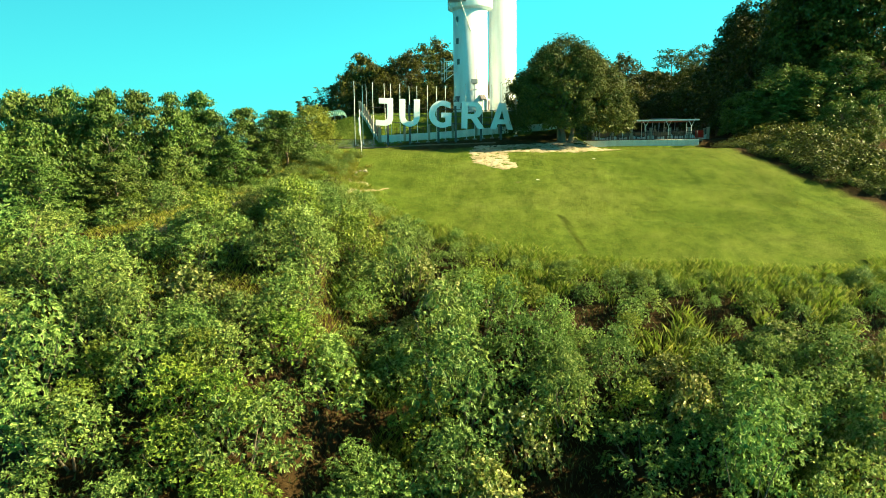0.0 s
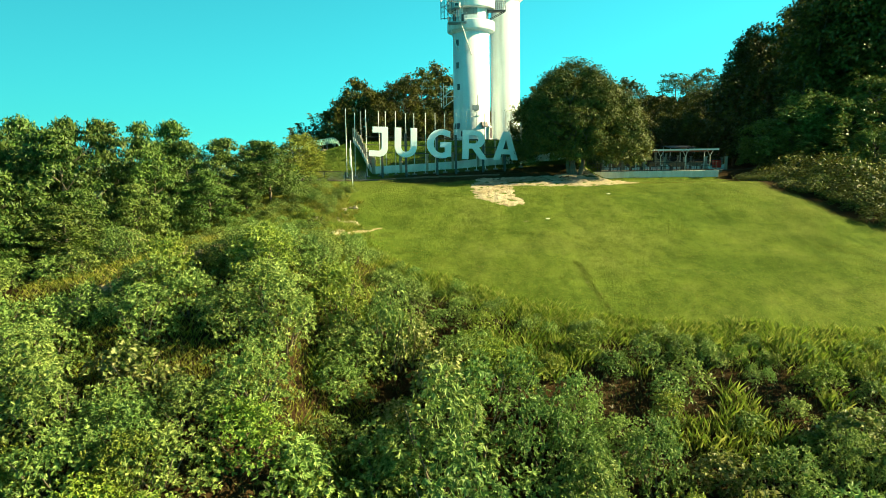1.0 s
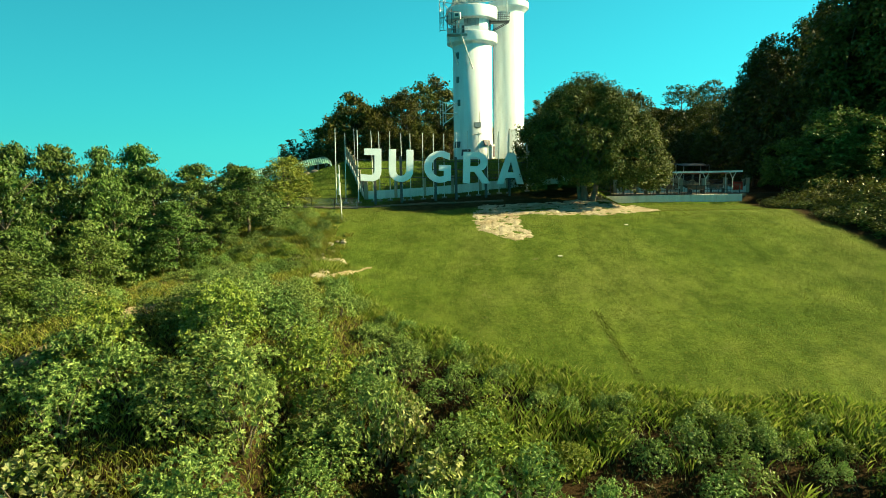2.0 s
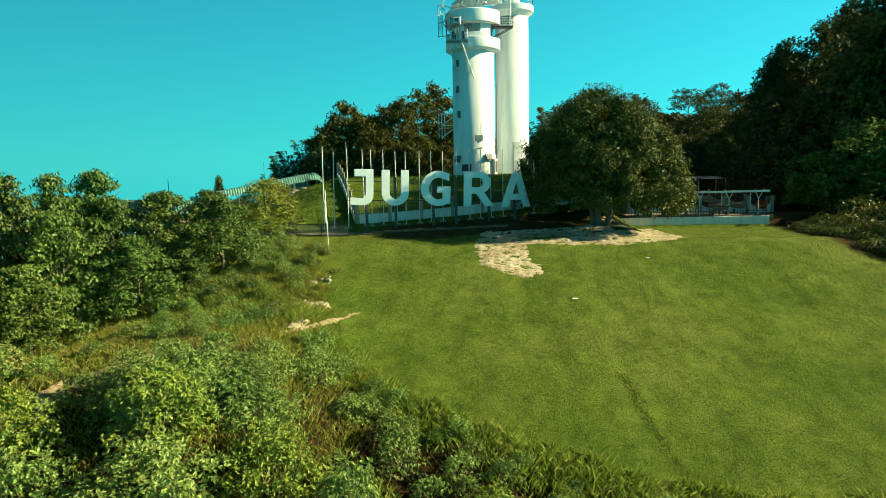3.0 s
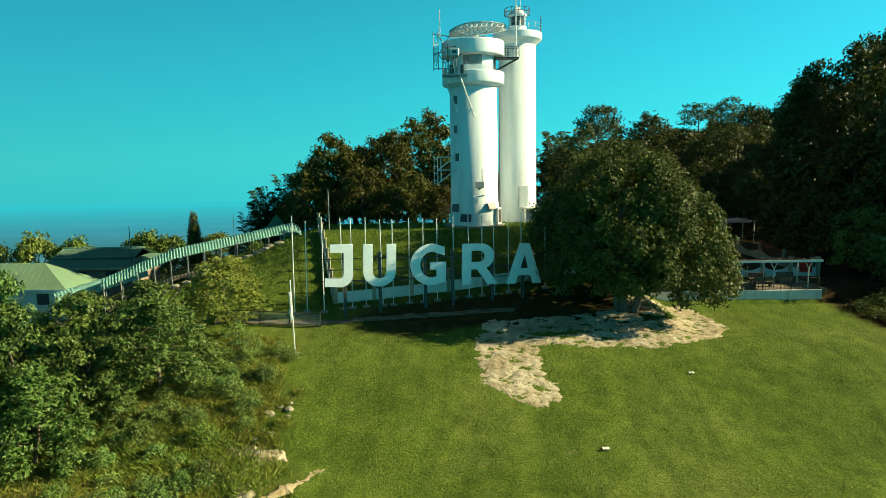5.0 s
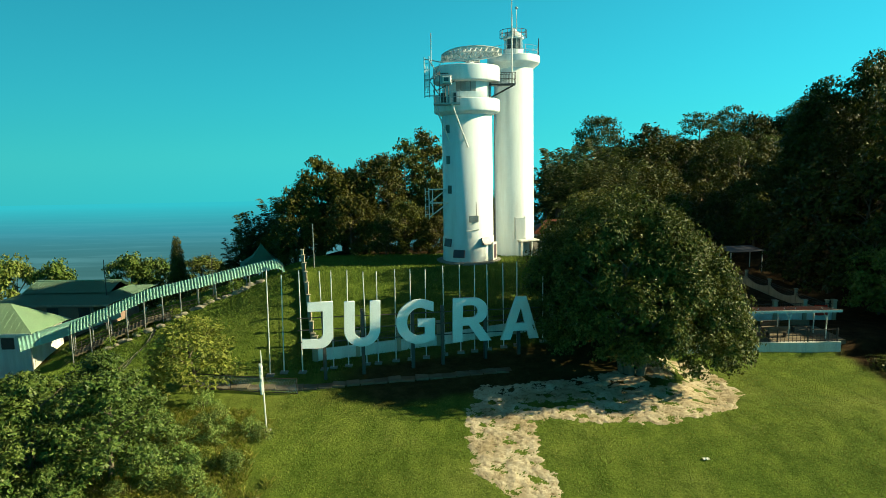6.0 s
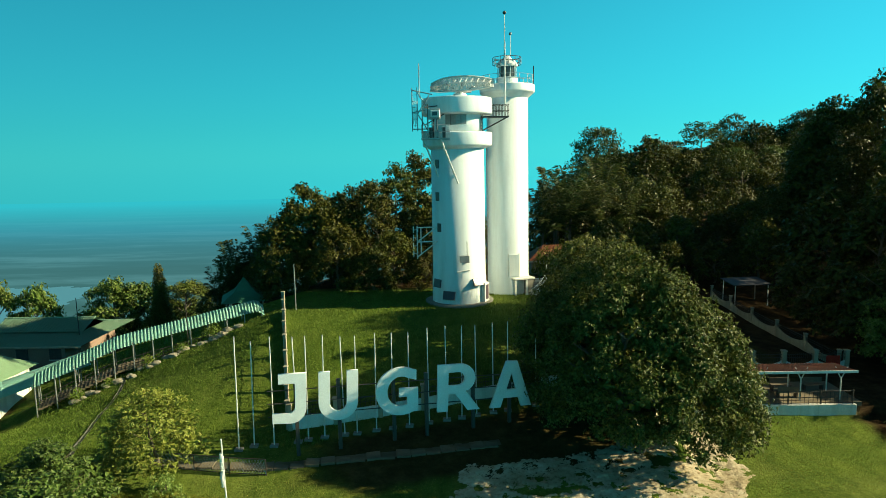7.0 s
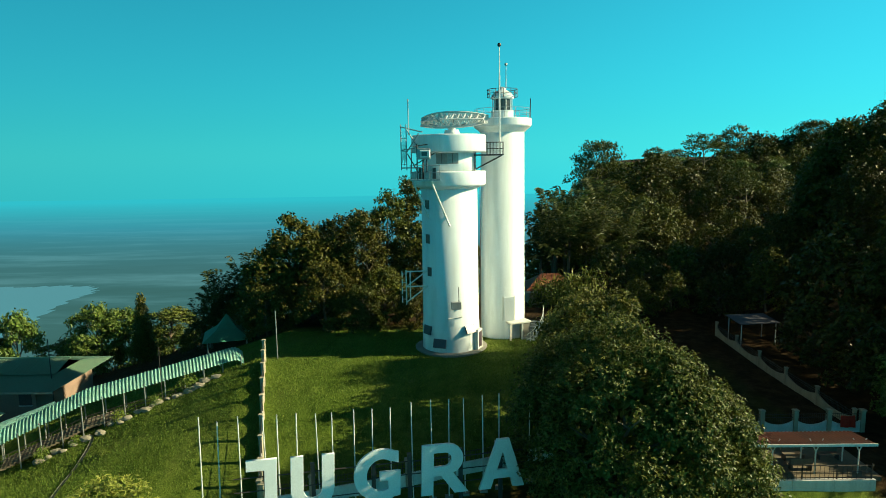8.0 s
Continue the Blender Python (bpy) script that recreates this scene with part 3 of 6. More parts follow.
        vs.append(v), fs.append(f + base)
        base += len(v)
    return np_mesh(name, np.concatenate(vs), np.concatenate(fs), mat)


def dome(seed, radius, tall, n, small, big, bottom=0.25, flat=0.8, inner=0.72):
    """Clumps spread unevenly over a dome."""
    r = np.random.default_rng(seed)
    out = []
    for k in range(n):
        a, h = k * 2.4 + r.uniform(-0.5, 0.5), (k + 0.5) / n
        rr = radius * math.sqrt(max(0.0, 1 - h * h)) * r.uniform(inner, 1.02)
        out.append((rr * math.cos(a), rr * math.sin(a), tall * (bottom + (1 - bottom) * h) * r.uniform(0.88, 1.04), r.uniform(small, big), flat * r.uniform(0.65, 1.35)))
    return out


def stems_mesh(bm, seed, height_, spread_, n, r0, base_r=0.1):
    """Several stems leaning out of one foot."""
    r = np.random.default_rng(seed)
    for k in range(n):
        a = k * 2 * math.pi / n + r.uniform(-0.4, 0.4)
        p = Vector((base_r * math.cos(a), base_r * math.sin(a), -0.25))
        for s in range(3):
            h = height_ * r.uniform(0.26, 0.4)
            q = p + Vector((spread_ / 3 * math.cos(a) * r.uniform(0.5, 1.3), spread_ / 3 * math.sin(a) * r.uniform(0.5, 1.3), h))
            rod(bm, p, q, r0 * (1 - 0.27 * s), r0 * (1 - 0.27 * (s + 1)), 7)
            p, a = q, a + r.uniform(-0.5, 0.5)


def trunk_mesh(bm, seed, tall, r0, limbs, reach, start=0.35, lean=0.04):
    """A tapered, slightly bent trunk with limbs that fork once."""
    r = np.random.default_rng(seed)
    pts, p = [], Vector((0, 0, -0.4))
    for s in range(6):
        pts.append(p.copy())
        p = p + Vector((r.uniform(-lean, lean) * tall, r.uniform(-lean, lean) * tall, (tall + 0.4) / 5.5))
    for k, (a, b) in enumerate(zip(pts, pts[1:])):
        rod(bm, a, b, r0 * (1 - 0.15 * k) * (1.25 if k == 0 else 1), r0 * (1 - 0.15 * (k + 1)), 9)
    for k in range(limbs):
        u = start + (1 - start) * k / max(1, limbs)
        i = min(4, int(u * 5))
        a = pts[i].lerp(pts[i + 1], u * 5 - i)
        ang = k * 2.4 + r.uniform(-0.4, 0.4)
        out = reach * r.uniform(0.6, 1.0) * (1.15 - 0.5 * u)
        b = a + Vector((math.cos(ang) * out * 0.55, math.sin(ang) * out * 0.55, out * 0.42))
        c = b + Vector((math.cos(ang + 0.3) * out * 0.5, math.sin(ang + 0.3) * out * 0.5, out * 0.38))
        d = b + Vector((math.cos(ang - 0.6) * out * 0.4, math.sin(ang - 0.6) * out * 0.4, out * 0.25))
        w = r0 * (0.5 - 0.25 * u)
        rod(bm, a, b, w, w * 0.65, 6)
        rod(bm, b, c, w * 0.65, w * 0.25, 5)
        rod(bm, b, d, w * 0.55, w * 0.22, 5)


def plant(name, crown, seed, tall, r0, label, category, group, limbs=7, reach=2.5, stems=0, start=0.35):
    """A thing with a trunk and a crown, standing at the origin for copying."""
    ob = empty(name)
    bm = bmesh.new()
    if stems:
        stems_mesh(bm, seed, tall, reach, stems, r0)
    else:
        trunk_mesh(bm, seed, tall, r0, limbs, reach, start)
    part("trunk", bm, BARK, ob)
    child("crown", crown, ob)
    return tagged(ob, label, category, group)


def scatter(protos, places, sink=0.1):
    """Copies of the given plants at (x, y, kind, size, tall); the first place of each kind takes the plant itself."""
    first = {}
    for x, y, k, size, tall in places:
        m = at_pose(x, y, ground_z(x, y) - sink, rng.uniform(0, 360), size, tall)
        if k in first:
            copy_thing(protos[k], m)
        else:
            first[k] = m
    for k, m in first.items():
        protos[k].matrix_basis = m


# bushes on the slope in front of the lawn
BUSH_KINDS = [
    (LEAF_BUSH, 0.15, 0.066, 560, "dense green bush with small pointed leaves"),
    (LEAF_BUSH, 0.165, 0.07, 500, "rounded green bush on the slope"),
    (LEAF_BROAD, 0.21, 0.14, 290, "broad-leaved bush with glossy pale leaves"),
    (LEAF_LIME, 0.15, 0.066, 540, "lime-green sunlit bush on the slope"),
    (LEAF_BUSH, 0.21, 0.065, 450, "tall leafy bush with drooping leaves"),
]
bushes = []
for k, (mat, ll, lw, per, label) in enumerate(BUSH_KINDS):
    tall_ = (2.5, 2.3, 2.0, 2.4, 3.4)[k]
    me = crown_mesh("bush_crown", dome(20 + k, (1.75, 1.9, 1.6, 1.5, 1.5)[k], tall_, 34, 0.28, 0.66, 0.06, 0.85, 0.45), per, ll, lw, mat, 40 + k, droop=0.5 if k == 4 else 0.2, low=-0.15, shell=0.6, fill=0.05, jitter=0.5, rosette=(6, 7, 5, 6, 8)[k], out=0.75)
    bushes.append(plant("bush", me, 60 + k, tall_ * 0.85, 0.05, label, "bush", "bushes on the slope", stems=5, reach=1.2))

for k in range(3):                                      # smaller shrubs, with fewer leaves
    mat, ll, lw, per, label = BUSH_KINDS[(0, 1, 3)[k]]
    me = crown_mesh("shrub_crown", dome(26 + k, (1.6, 1.8, 1.4)[k], (2.3, 2.0, 2.5)[k], 26, 0.34, 0.7, 0.06, 0.85, 0.5), int(per * 0.42), ll * 1.5, lw * 1.6, mat, 46 + k, low=-0.15, shell=0.6, fill=0.06, jitter=0.5, tri=True, rosette=5, out=0.75)
    bushes.append(plant("shrub", me, 66 + k, 1.8, 0.05, ("small green shrub with pointed leaves", "low rounded green shrub on the slope", "small lime-green shrub on the slope")[k], "shrub", "shrubs on the slope", stems=4, reach=1.1))

places = []
r2 = np.random.default_rng(11)
for y in np.arange(18, 57, 2.3):
    for x in np.arange(-34, 46, 2.5):
        px, py = x + r2.uniform(-1.1, 1.1), y + r2.uniform(-1.0, 1.0)
        if abs(px) > 0.72 * (py + 2) + 1 or on_lawn(px, py + 1.3) > 0.2 or on_lawn(px, py) > 0.2:
            continue
        if near_line(px, py, PATH_LINE, 2.2 if px + py > 29 + 0.5 * (px + 14) else 1.1) > 0 or (px < -20 and py > 45) or (px > 33 and py > 47) or (px < -7 and py > 49):
            continue
        if r2.random() < (0.27 if px > 4 else 0.17):
            continue
        gap = float(np.interp(px, EDGE_X, EDGE_Y)) - py
        by_path = near_line(px, py, PATH_LINE, 3.4) > 0
        size = r2.uniform(0.36, 0.52) if gap < 3.2 or by_path else r2.uniform(0.48, 0.68) if gap < 8 else r2.uniform(0.65, 0.95) if px < -3 and py > 40 else r2.uniform(0.75, 1.3)
        k = int(r2.choice(5, p=(0.36, 0.24, 0.16, 0.08, 0.16))) if px > -2 else int(r2.choice(5, p=(0.32, 0.24, 0.04, 0.15, 0.25)))
        places.append((px, py, k, size, r2.uniform(0.8, 1.1) if gap < 9 or px < -3 else r2.uniform(0.8, 1.5)))
for k in range(90):                                     # small shrubs in the rough grass beside the footpath
    px, py = r2.uniform(-19, -8.5), r2.uniform(50, 68)
    if px < -19 + (py - 50) * 0.35 or near_line(px, py, PATH_LINE, 1.0) > 0 or on_lawn(px, py) > 0.2 or near_line(px, py, ROCKY, 1.5) > 0:
        continue
    places.append((px, py, int(r2.choice(5, p=(0.4, 0.3, 0.1, 0.1, 0.1))), r2.uniform(0.28, 0.5), r2.uniform(0.8, 1.1)))
for k in range(150):                                    # small shrubs along the edge of the lawn
    px = r2.uniform(-12, 34)
    py = float(np.interp(px, EDGE_X, EDGE_Y)) - r2.uniform(1.0, 4.2)
    if len(places) < 330 and near_line(px, py, PATH_LINE, 1.3) < 0 and on_lawn(px, py + 0.6) < 0.2:
        places.append((px, py, int(r2.choice(5, p=(0.4, 0.25, 0.1, 0.1, 0.15))), r2.uniform(0.26, 0.42), r2.uniform(0.8, 1.1)))
for px, py in ((-11.5, 46.2), (-13.0, 44.8), (-14.0, 42.8), (-14.8, 40.8), (-15.8, 38.8), (-17.2, 37.0), (-10.2, 47.6)):     # low bushes below the footpath
    places.append((px, py, int(r2.integers(0, 2)), r2.uniform(0.5, 0.62), 1.0))
places += [(-17.2, 36.4, 0, 0.74, 1.0), (-18.8, 36.0, 1, 0.72, 1.0), (-15.8, 37.4, 1, 0.7, 1.0), (-20.4, 35.4, 0, 0.76, 1.0), (-14.6, 38.8, 0, 0.62, 1.0)]
lower = [(r2.uniform(-22, 26), r2.uniform(-14, 17), int(r2.choice(5, p=(0.35, 0.25, 0.1, 0.1, 0.2))), r2.uniform(1.1, 2.0), r2.uniform(0.7, 1.2)) for k in range(40)]
places += lower[::2]                                    # the slope goes on below
places += [(-10.5, 43.3, 0, 0.86, 1.0), (-8.9, 43.5, 1, 0.82, 1.0), (-7.5, 43.7, 0, 0.8, 0.9), (-8.6, 41.4, 1, 0.9, 1.0), (-7.3, 42.0, 4, 0.8, 0.8), (-10.7, 41.6, 0, 0.9, 1.0), (-6.4, 43.0, 1, 0.79, 0.9), (-12.2, 42.4, 1, 0.8, 1.0), (-9.6, 39.6, 4, 0.9, 0.8),
           (-14.3, 28.4, 4, 1.1, 0.9), (-12.7, 26.2, 0, 1.1, 1.0), (-10.9, 24.7, 3, 1.05, 1.0), (-16.1, 30.4, 4, 1.05, 0.9), (-10.4, 26.4, 3, 0.9, 1.1), (-12.4, 29.2, 1, 0.95, 1.0)]      # dense clump below the footpath
places += [(-13.2, 69.6, 1, 0.5, 1.1), (-11.6, 68.0, 0, 0.42, 1.0), (-12.9, 65.6, 4, 0.55, 1.0), (-13.2, 63.3, 0, 0.55, 1.1), (-13.8, 60.4, 1, 0.5, 1.0), (-11.4, 63.6, 0, 0.4, 1.0), (-14.3, 58.6, 4, 0.5, 1.0), (-12.2, 67.0, 1, 0.5, 1.1), (-14.6, 66.6, 0, 0.6, 1.1), (-11.0, 66.0, 4, 0.45, 1.0)]
scatter(bushes, [(x, y, 5 + k % 3 if s < 0.78 or y < 17 else k, s, t) for x, y, k, s, t in places])

# row of small trees beside the footpath
def tiered(seed, radius, tall, levels, around):
    """Clumps on boughs in uneven tiers that narrow towards the top, with gaps between them."""
    r = np.random.default_rng(seed)
    out = []
    for k in range(levels):
        h = (k + 0.5) / levels
        rr = radius * (1 - h * h) ** 0.62 * r.uniform(0.85, 1.12)
        n = max(3, round(around * (1 - 0.6 * h)))
        for j in range(n):
            a = 2 * math.pi * (j + r.uniform(-0.25, 0.25)) / n + k * 1.1
            for u, s_ in ((0.92, 0.62), (0.5, 0.6)) if h < 0.6 else ((0.95, 0.66), (0.5, 0.66), (0.1, 0.7)):
                w = rr * u * r.uniform(0.85, 1.15)
                out.append((w * math.cos(a), w * math.sin(a), tall * (0.10 + 0.86 * h) + 0.12 * rr * (1 - u) + r.uniform(-0.22, 0.22), s_ * r.uniform(0.75, 1.25) * (1.1 - 0.3 * h), 0.55))
    return out


row_trees = []
for k in range(3):
    me = crown_mesh("tree_crown", tiered(80 + k, 2.6, 6.1, (8, 9, 8)[k], (7, 6, 8)[k]), 400, 0.17, 0.105, LEAF_ROW, 90 + k, low=-0.3, shell=0.55, tri=True, rosette=3, out=0.5)
    row_trees.append(plant("small_tree", me, 95 + k, 5.0, 0.13, "small leafy tree in the row beside the footpath", "tree", "row of small trees", reach=2.2))
ROW = [(-15.7, 63.2, 0, -1.0, 1.15), (-19.4, 62.6, 1, -0.7, 1.2), (-19.2, 57.6, 2, -3.4, 1), (-26.9, 50.2, 0, 0.0, 1.5), (-17.6, 66.6, 2, -0.9, 1.05), (-22.0, 60.2, 1, -0.9, 1.15), (-23.4, 61.4, 1, 0.9, 1.1), (-25.2, 59.6, 2, 0.6, 1.1), (-27.4, 57.6, 0, 0.9, 1.2),
       (-29.6, 56.4, 1, 1.0, 1.15), (-32.5, 55.5, 2, 1.0, 1.2), (-28.2, 53.2, 1, -0.4, 1.1), (-31.5, 50.6, 2, 0.0, 1.3), (-33.5, 50.0, 1, -0.2, 1.2), (-29.6, 46.4, 0, -2.0, 1.15), (-36.5, 46.0, 1, -1.2, 1.3), (-24.6, 48.6, 2, -4.4, 0.9), (-22.2, 51.6, 1, -4.2, 0.9),
       (-23.6, 45.5, 0, -5.2, 1), (-27.5, 42.5, 2, -4.4, 1.1), (-35.0, 53.0, 0, 0.8, 1.2), (-38.0, 49.5, 1, 0.0, 1.2), (-34.5, 58.0, 2, 0.8, 1.2), (-41.0, 47.0, 0, -0.4, 1.3), (-22.9, 56.0, 2, -1.6, 1.1), (-16.9, 60.4, 1, -4.6, 0.6), (-31.0, 43.5, 1, -2.6, 1.1)]
row_places = []
for x, y, k, top, size in ROW:
    size *= r2.uniform(0.95, 1.05)
    row_places.append((x, y, k, size, (top - ground_z(x, y)) / (6.1 * size)))
scatter(row_trees, row_places)
me = crown_mesh("lime_crown", dome(84, 2.5, 6.0, 105, 0.36, 0.78, 0.12, 0.85, 0.6), 290, 0.25, 0.085, LEAF_YOUNG, 97, droop=0.9, shell=0.6, fill=0.25, jitter=0.4, rosette=7, out=0.6)
lime = plant("lime_tree", me, 98, 5.4, 0.12, "light green young tree with drooping leaves", "tree", "", reach=2.0)
lime.matrix_basis = at_pose(-14.6, 71.8, ground_z(-14.6, 71.8) - 0.1, 40, 1.08, 0.75)
me = crown_mesh("broad_crown", dome(86, 1.6, 2.3, 20, 0.45, 0.8, 0.15), 110, 0.42, 0.26, LEAF_SIDE, 99, droop=0.5)
big_leaf = plant("broad_leaf_shrub", me, 88, 2.0, 0.06, "shrub with very large soft leaves", "shrub", "", stems=4, reach=0.9)
big_leaf.matrix_basis = at_pose(-17.2, 68.4, ground_z(-17.2, 68.4) + 0.6, 10, 0.85)

# dark scrub added in place of a shaded hollow between the rocks
me = crown_mesh("scrub_crown", dome(87, 0.75, 1.1, 16, 0.2, 0.4, 0.1), 420, 0.12, 0.06, LEAF_UNDER, 89, droop=0.5, tri=True)
scrub = plant("dry_scrub", me, 90, 0.9, 0.03, "dark brown scrub standing in for a shaded hollow by the rocks", "shrub", "", stems=5, reach=0.5)
scrub.matrix_basis = at_pose(-9.7, 55.3, ground_z(-9.7, 55.3) - 0.15, 0, 1.1)

# the big round tree before the fence
def big_tree():
    r = np.random.default_rng(5)
    clumps = []
    lobes = r.normal(size=(17, 3))                        # the crown bulges round its limbs
    lobes /= np.linalg.norm(lobes, axis=1, keepdims=True)
    for k in range(270):
        c = 1 - 1.7 * (k + 0.5) / 270                    # height on a ball cut off below
        a = k * 2.39996 + r.uniform(-0.3, 0.3)
        d = np.array((math.sqrt(1 - c * c) * math.cos(a), math.sqrt(1 - c * c) * math.sin(a), c))
        f = 1.10 - 0.95 * min(0.34, np.min(np.arccos(np.clip(lobes @ d, -1, 1))) ** 2) + r.uniform(-0.04, 0.04)
        rad = 6.1 * math.sqrt(1 - c * c) * f if c > 0 else 6.1 * (1 - 0.2 * c * c) * f
        rad *= 1 - 0.16 * max(c, 0)
        clumps.append((0.7 + rad * (1.1 if math.cos(a) > 0 else 1.0) * math.cos(a), 2.9 + rad * 1.2 * math.sin(a) - 2.5 * math.cos(a), 5.6 + 5.5 * c * f, r.uniform(0.5, 1.25), 0.85))
    for k in range(44):                                   # low skirts of the crown away from the sign
        a = -1.9 + 3.6 * k / 44
        rad = 6.1 * r.uniform(0.72, 1.02)
        clumps.append((0.7 + rad * 1.1 * math.cos(a), 2.9 + rad * 1.2 * math.sin(a) - 2.5 * math.cos(a), r.uniform(1.3, 2.9), r.uniform(0.5, 1.0), 0.9))
    me = crown_mesh("tree_crown", clumps, 400, 0.18, 0.105, LEAF_TREE, 6, droop=0.4, low=-0.7, shell=0.7, jitter=0.4, fill=0.25, rosette=4, out=0.55)
    # oversized hidden leaves added to stop sun leaking through the crown
    core = [(0.4 + (u - 0.4) * 0.62, 3.4 + (v - 3.4) * 0.62, 5.3 + (w - 5.5) * 0.62, 1.5, 0.9) for u, v, w, s, t in clumps[::4]]
    inner = crown_mesh("tree_core", core, 26, 0.6, 0.42, LEAF_TREE, 8, low=-1, shell=0.5)
    ob = empty("round_tree", (13.8, 73.3, ground_z(13.8, 73.3)))
    bm = bmesh.new()
    for k, (dx, dy) in enumerate(((0, 0), (0.5, -0.2), (-0.45, 0.15))):
        b2 = bmesh.new()
        trunk_mesh(b2, 30 + k, 8.0 - k, 0.33 - 0.06 * k, 9, 4.2, 0.28, 0.05)
        bmesh.ops.translate(b2, verts=b2.verts, vec=(dx, dy, 0))
        tmp = bpy.data.meshes.new("limb")
        b2.to_mesh(tmp)
        b2.free()
        bm.from_mesh(tmp)
        bpy.data.meshes.remove(tmp)
    part("trunk", bm, BARK, ob)
    child("crown", me, ob)
    child("inner_foliage", inner, ob)
    tagged(ob, "large round dense green tree on bare soil", "tree")


big_tree()
me = crown_mesh("tree_crown", dome(15, 4.6, 11.2, 110, 0.5, 1.15, 0.28, 0.85, 0.72), 240, 0.26, 0.14, LEAF_TREE, 16, droop=0.4, low=-0.6, shell=0.7, fill=0.25, rosette=4, out=0.55)
second = plant("shade_tree", me, 17, 9.5, 0.28, "dense green tree behind the fence", "tree", "", limbs=9, reach=4.0)
second.matrix_basis = at_pose(14.6, 86.6, -5.2, 70, 1.04)

# forest trees behind and to the side
def boughs(seed, radius, tall, n, size, base):
    """An open crown: leafy heads on the ends of separate boughs, with sky between them."""
    r = np.random.default_rng(seed)
    out = []
    for k in range(n):
        h = (k + 0.5) / n
        a = k * 2.4 + r.uniform(-0.4, 0.4)
        w = radius * (1 - 0.75 * h * h) * r.uniform(0.62, 0.95)
        cx, cy, cz, s_ = w * math.cos(a), w * math.sin(a), tall * (base + (0.9 - base) * h) + r.uniform(-0.4, 0.4), size * r.uniform(0.75, 1.2)
        for j in range(9):
            b, v = j * 2.4 + k, (j + 0.5) / 9
            out.append((cx + s_ * math.sqrt(1 - v * v) * math.cos(b), cy + s_ * math.sqrt(1 - v * v) * math.sin(b), cz + 0.55 * s_ * v, r.uniform(0.3, 0.62) * size, 0.75))
    return out


forest = []
FINE = (7, 8, 9)
FOREST = [(3.4, 9.0, 60, 0.6, 1.2, "dark dense broad-crowned forest tree"), (2.8, 11.5, 60, 0.55, 1.1, "tall dark forest tree on the hill"), (4.3, 8.0, 70, 0.6, 1.3, "wide dark-leaved tree in the forest"), (3.0, 13.0, 34, 0.6, 1.1, "tall open-crowned tree with gaps"), (3.6, 7.5, 50, 0.6, 1.15, "broad leafy green tree with leaves coloured as if sunlit"), (5.4, 22.0, 130, 0.9, 1.7, "very tall dark tree shading the yard"), (5.4, 13.0, 92, 0.6, 1.1, "tall umbrella-crowned tree with sky between its boughs"),
          (3.4, 9.0, 74, 0.55, 1.1, "dark dense broad-crowned tree behind the towers"), (2.8, 11.5, 74, 0.5, 1.0, "tall dark tree behind the towers"), (4.3, 8.0, 84, 0.55, 1.2, "wide dark-leaved tree behind the towers")]
for k, (rad, tall_, n, s0, s1, label) in enumerate(FOREST):
    cl = dome(120 + k, rad, tall_, n, s0, s1, 0.55 if k == 3 else 0.5 if k == 6 else 0.15, 0.75 if k == 6 else 0.8, 0.45 if k == 6 else 0.72)
    if k in (3, 6):
        cl = boughs(120 + k, rad, tall_, 10 if k == 3 else 21, 1.4 if k == 3 else 1.75, 0.6 if k == 3 else 0.48)
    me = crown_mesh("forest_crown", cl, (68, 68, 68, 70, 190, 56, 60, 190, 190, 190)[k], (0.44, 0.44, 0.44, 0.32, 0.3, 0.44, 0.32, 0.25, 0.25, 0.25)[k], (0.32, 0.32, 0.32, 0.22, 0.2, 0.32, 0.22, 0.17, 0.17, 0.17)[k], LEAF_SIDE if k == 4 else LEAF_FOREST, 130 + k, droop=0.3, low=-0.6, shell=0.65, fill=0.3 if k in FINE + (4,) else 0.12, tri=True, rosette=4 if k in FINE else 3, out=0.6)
    forest.append(plant("forest_tree", me, 140 + k, tall_ * 0.85, 0.22, label, "tree", "forest on the hill", limbs=9, reach=rad * 0.95))
trees = []
BACK = [(-17.5, 112, 0, 1.0), (-14.5, 114, 0, 1.22), (-11.5, 113, 2, 1.32), (-8.5, 118, 0, 1.32), (-6.0, 113, 1, 1.0), (-4.0, 121, 1, 1.2), (-1.2, 126, 1, 1.34), (0.5, 117, 0, 1.15),
        (-9.5, 107, 2, 0.9), (-3.5, 108, 2, 0.85), (2.5, 123, 0, 1.2), (-16.0, 107, 2, 0.72), (-12.5, 122, 0, 1.2), (6.5, 119, 0, 0.8), (10.5, 124, 0, 0.75), (-5.5, 104.5, 2, 0.62), (0.2, 106, 2, 0.6), (-21.5, 114, 2, 0.62), (-25.5, 117.5, 2, 0.6), (-22.5, 119, 0, 0.72), (-29, 119, 2, 0.5)]
trees += [(x, y, 7 + k, s * (1.07, 1.06, 0.91)[k], r2.uniform(0.98, 1.07)) for x, y, k, s in BACK]
hill = []
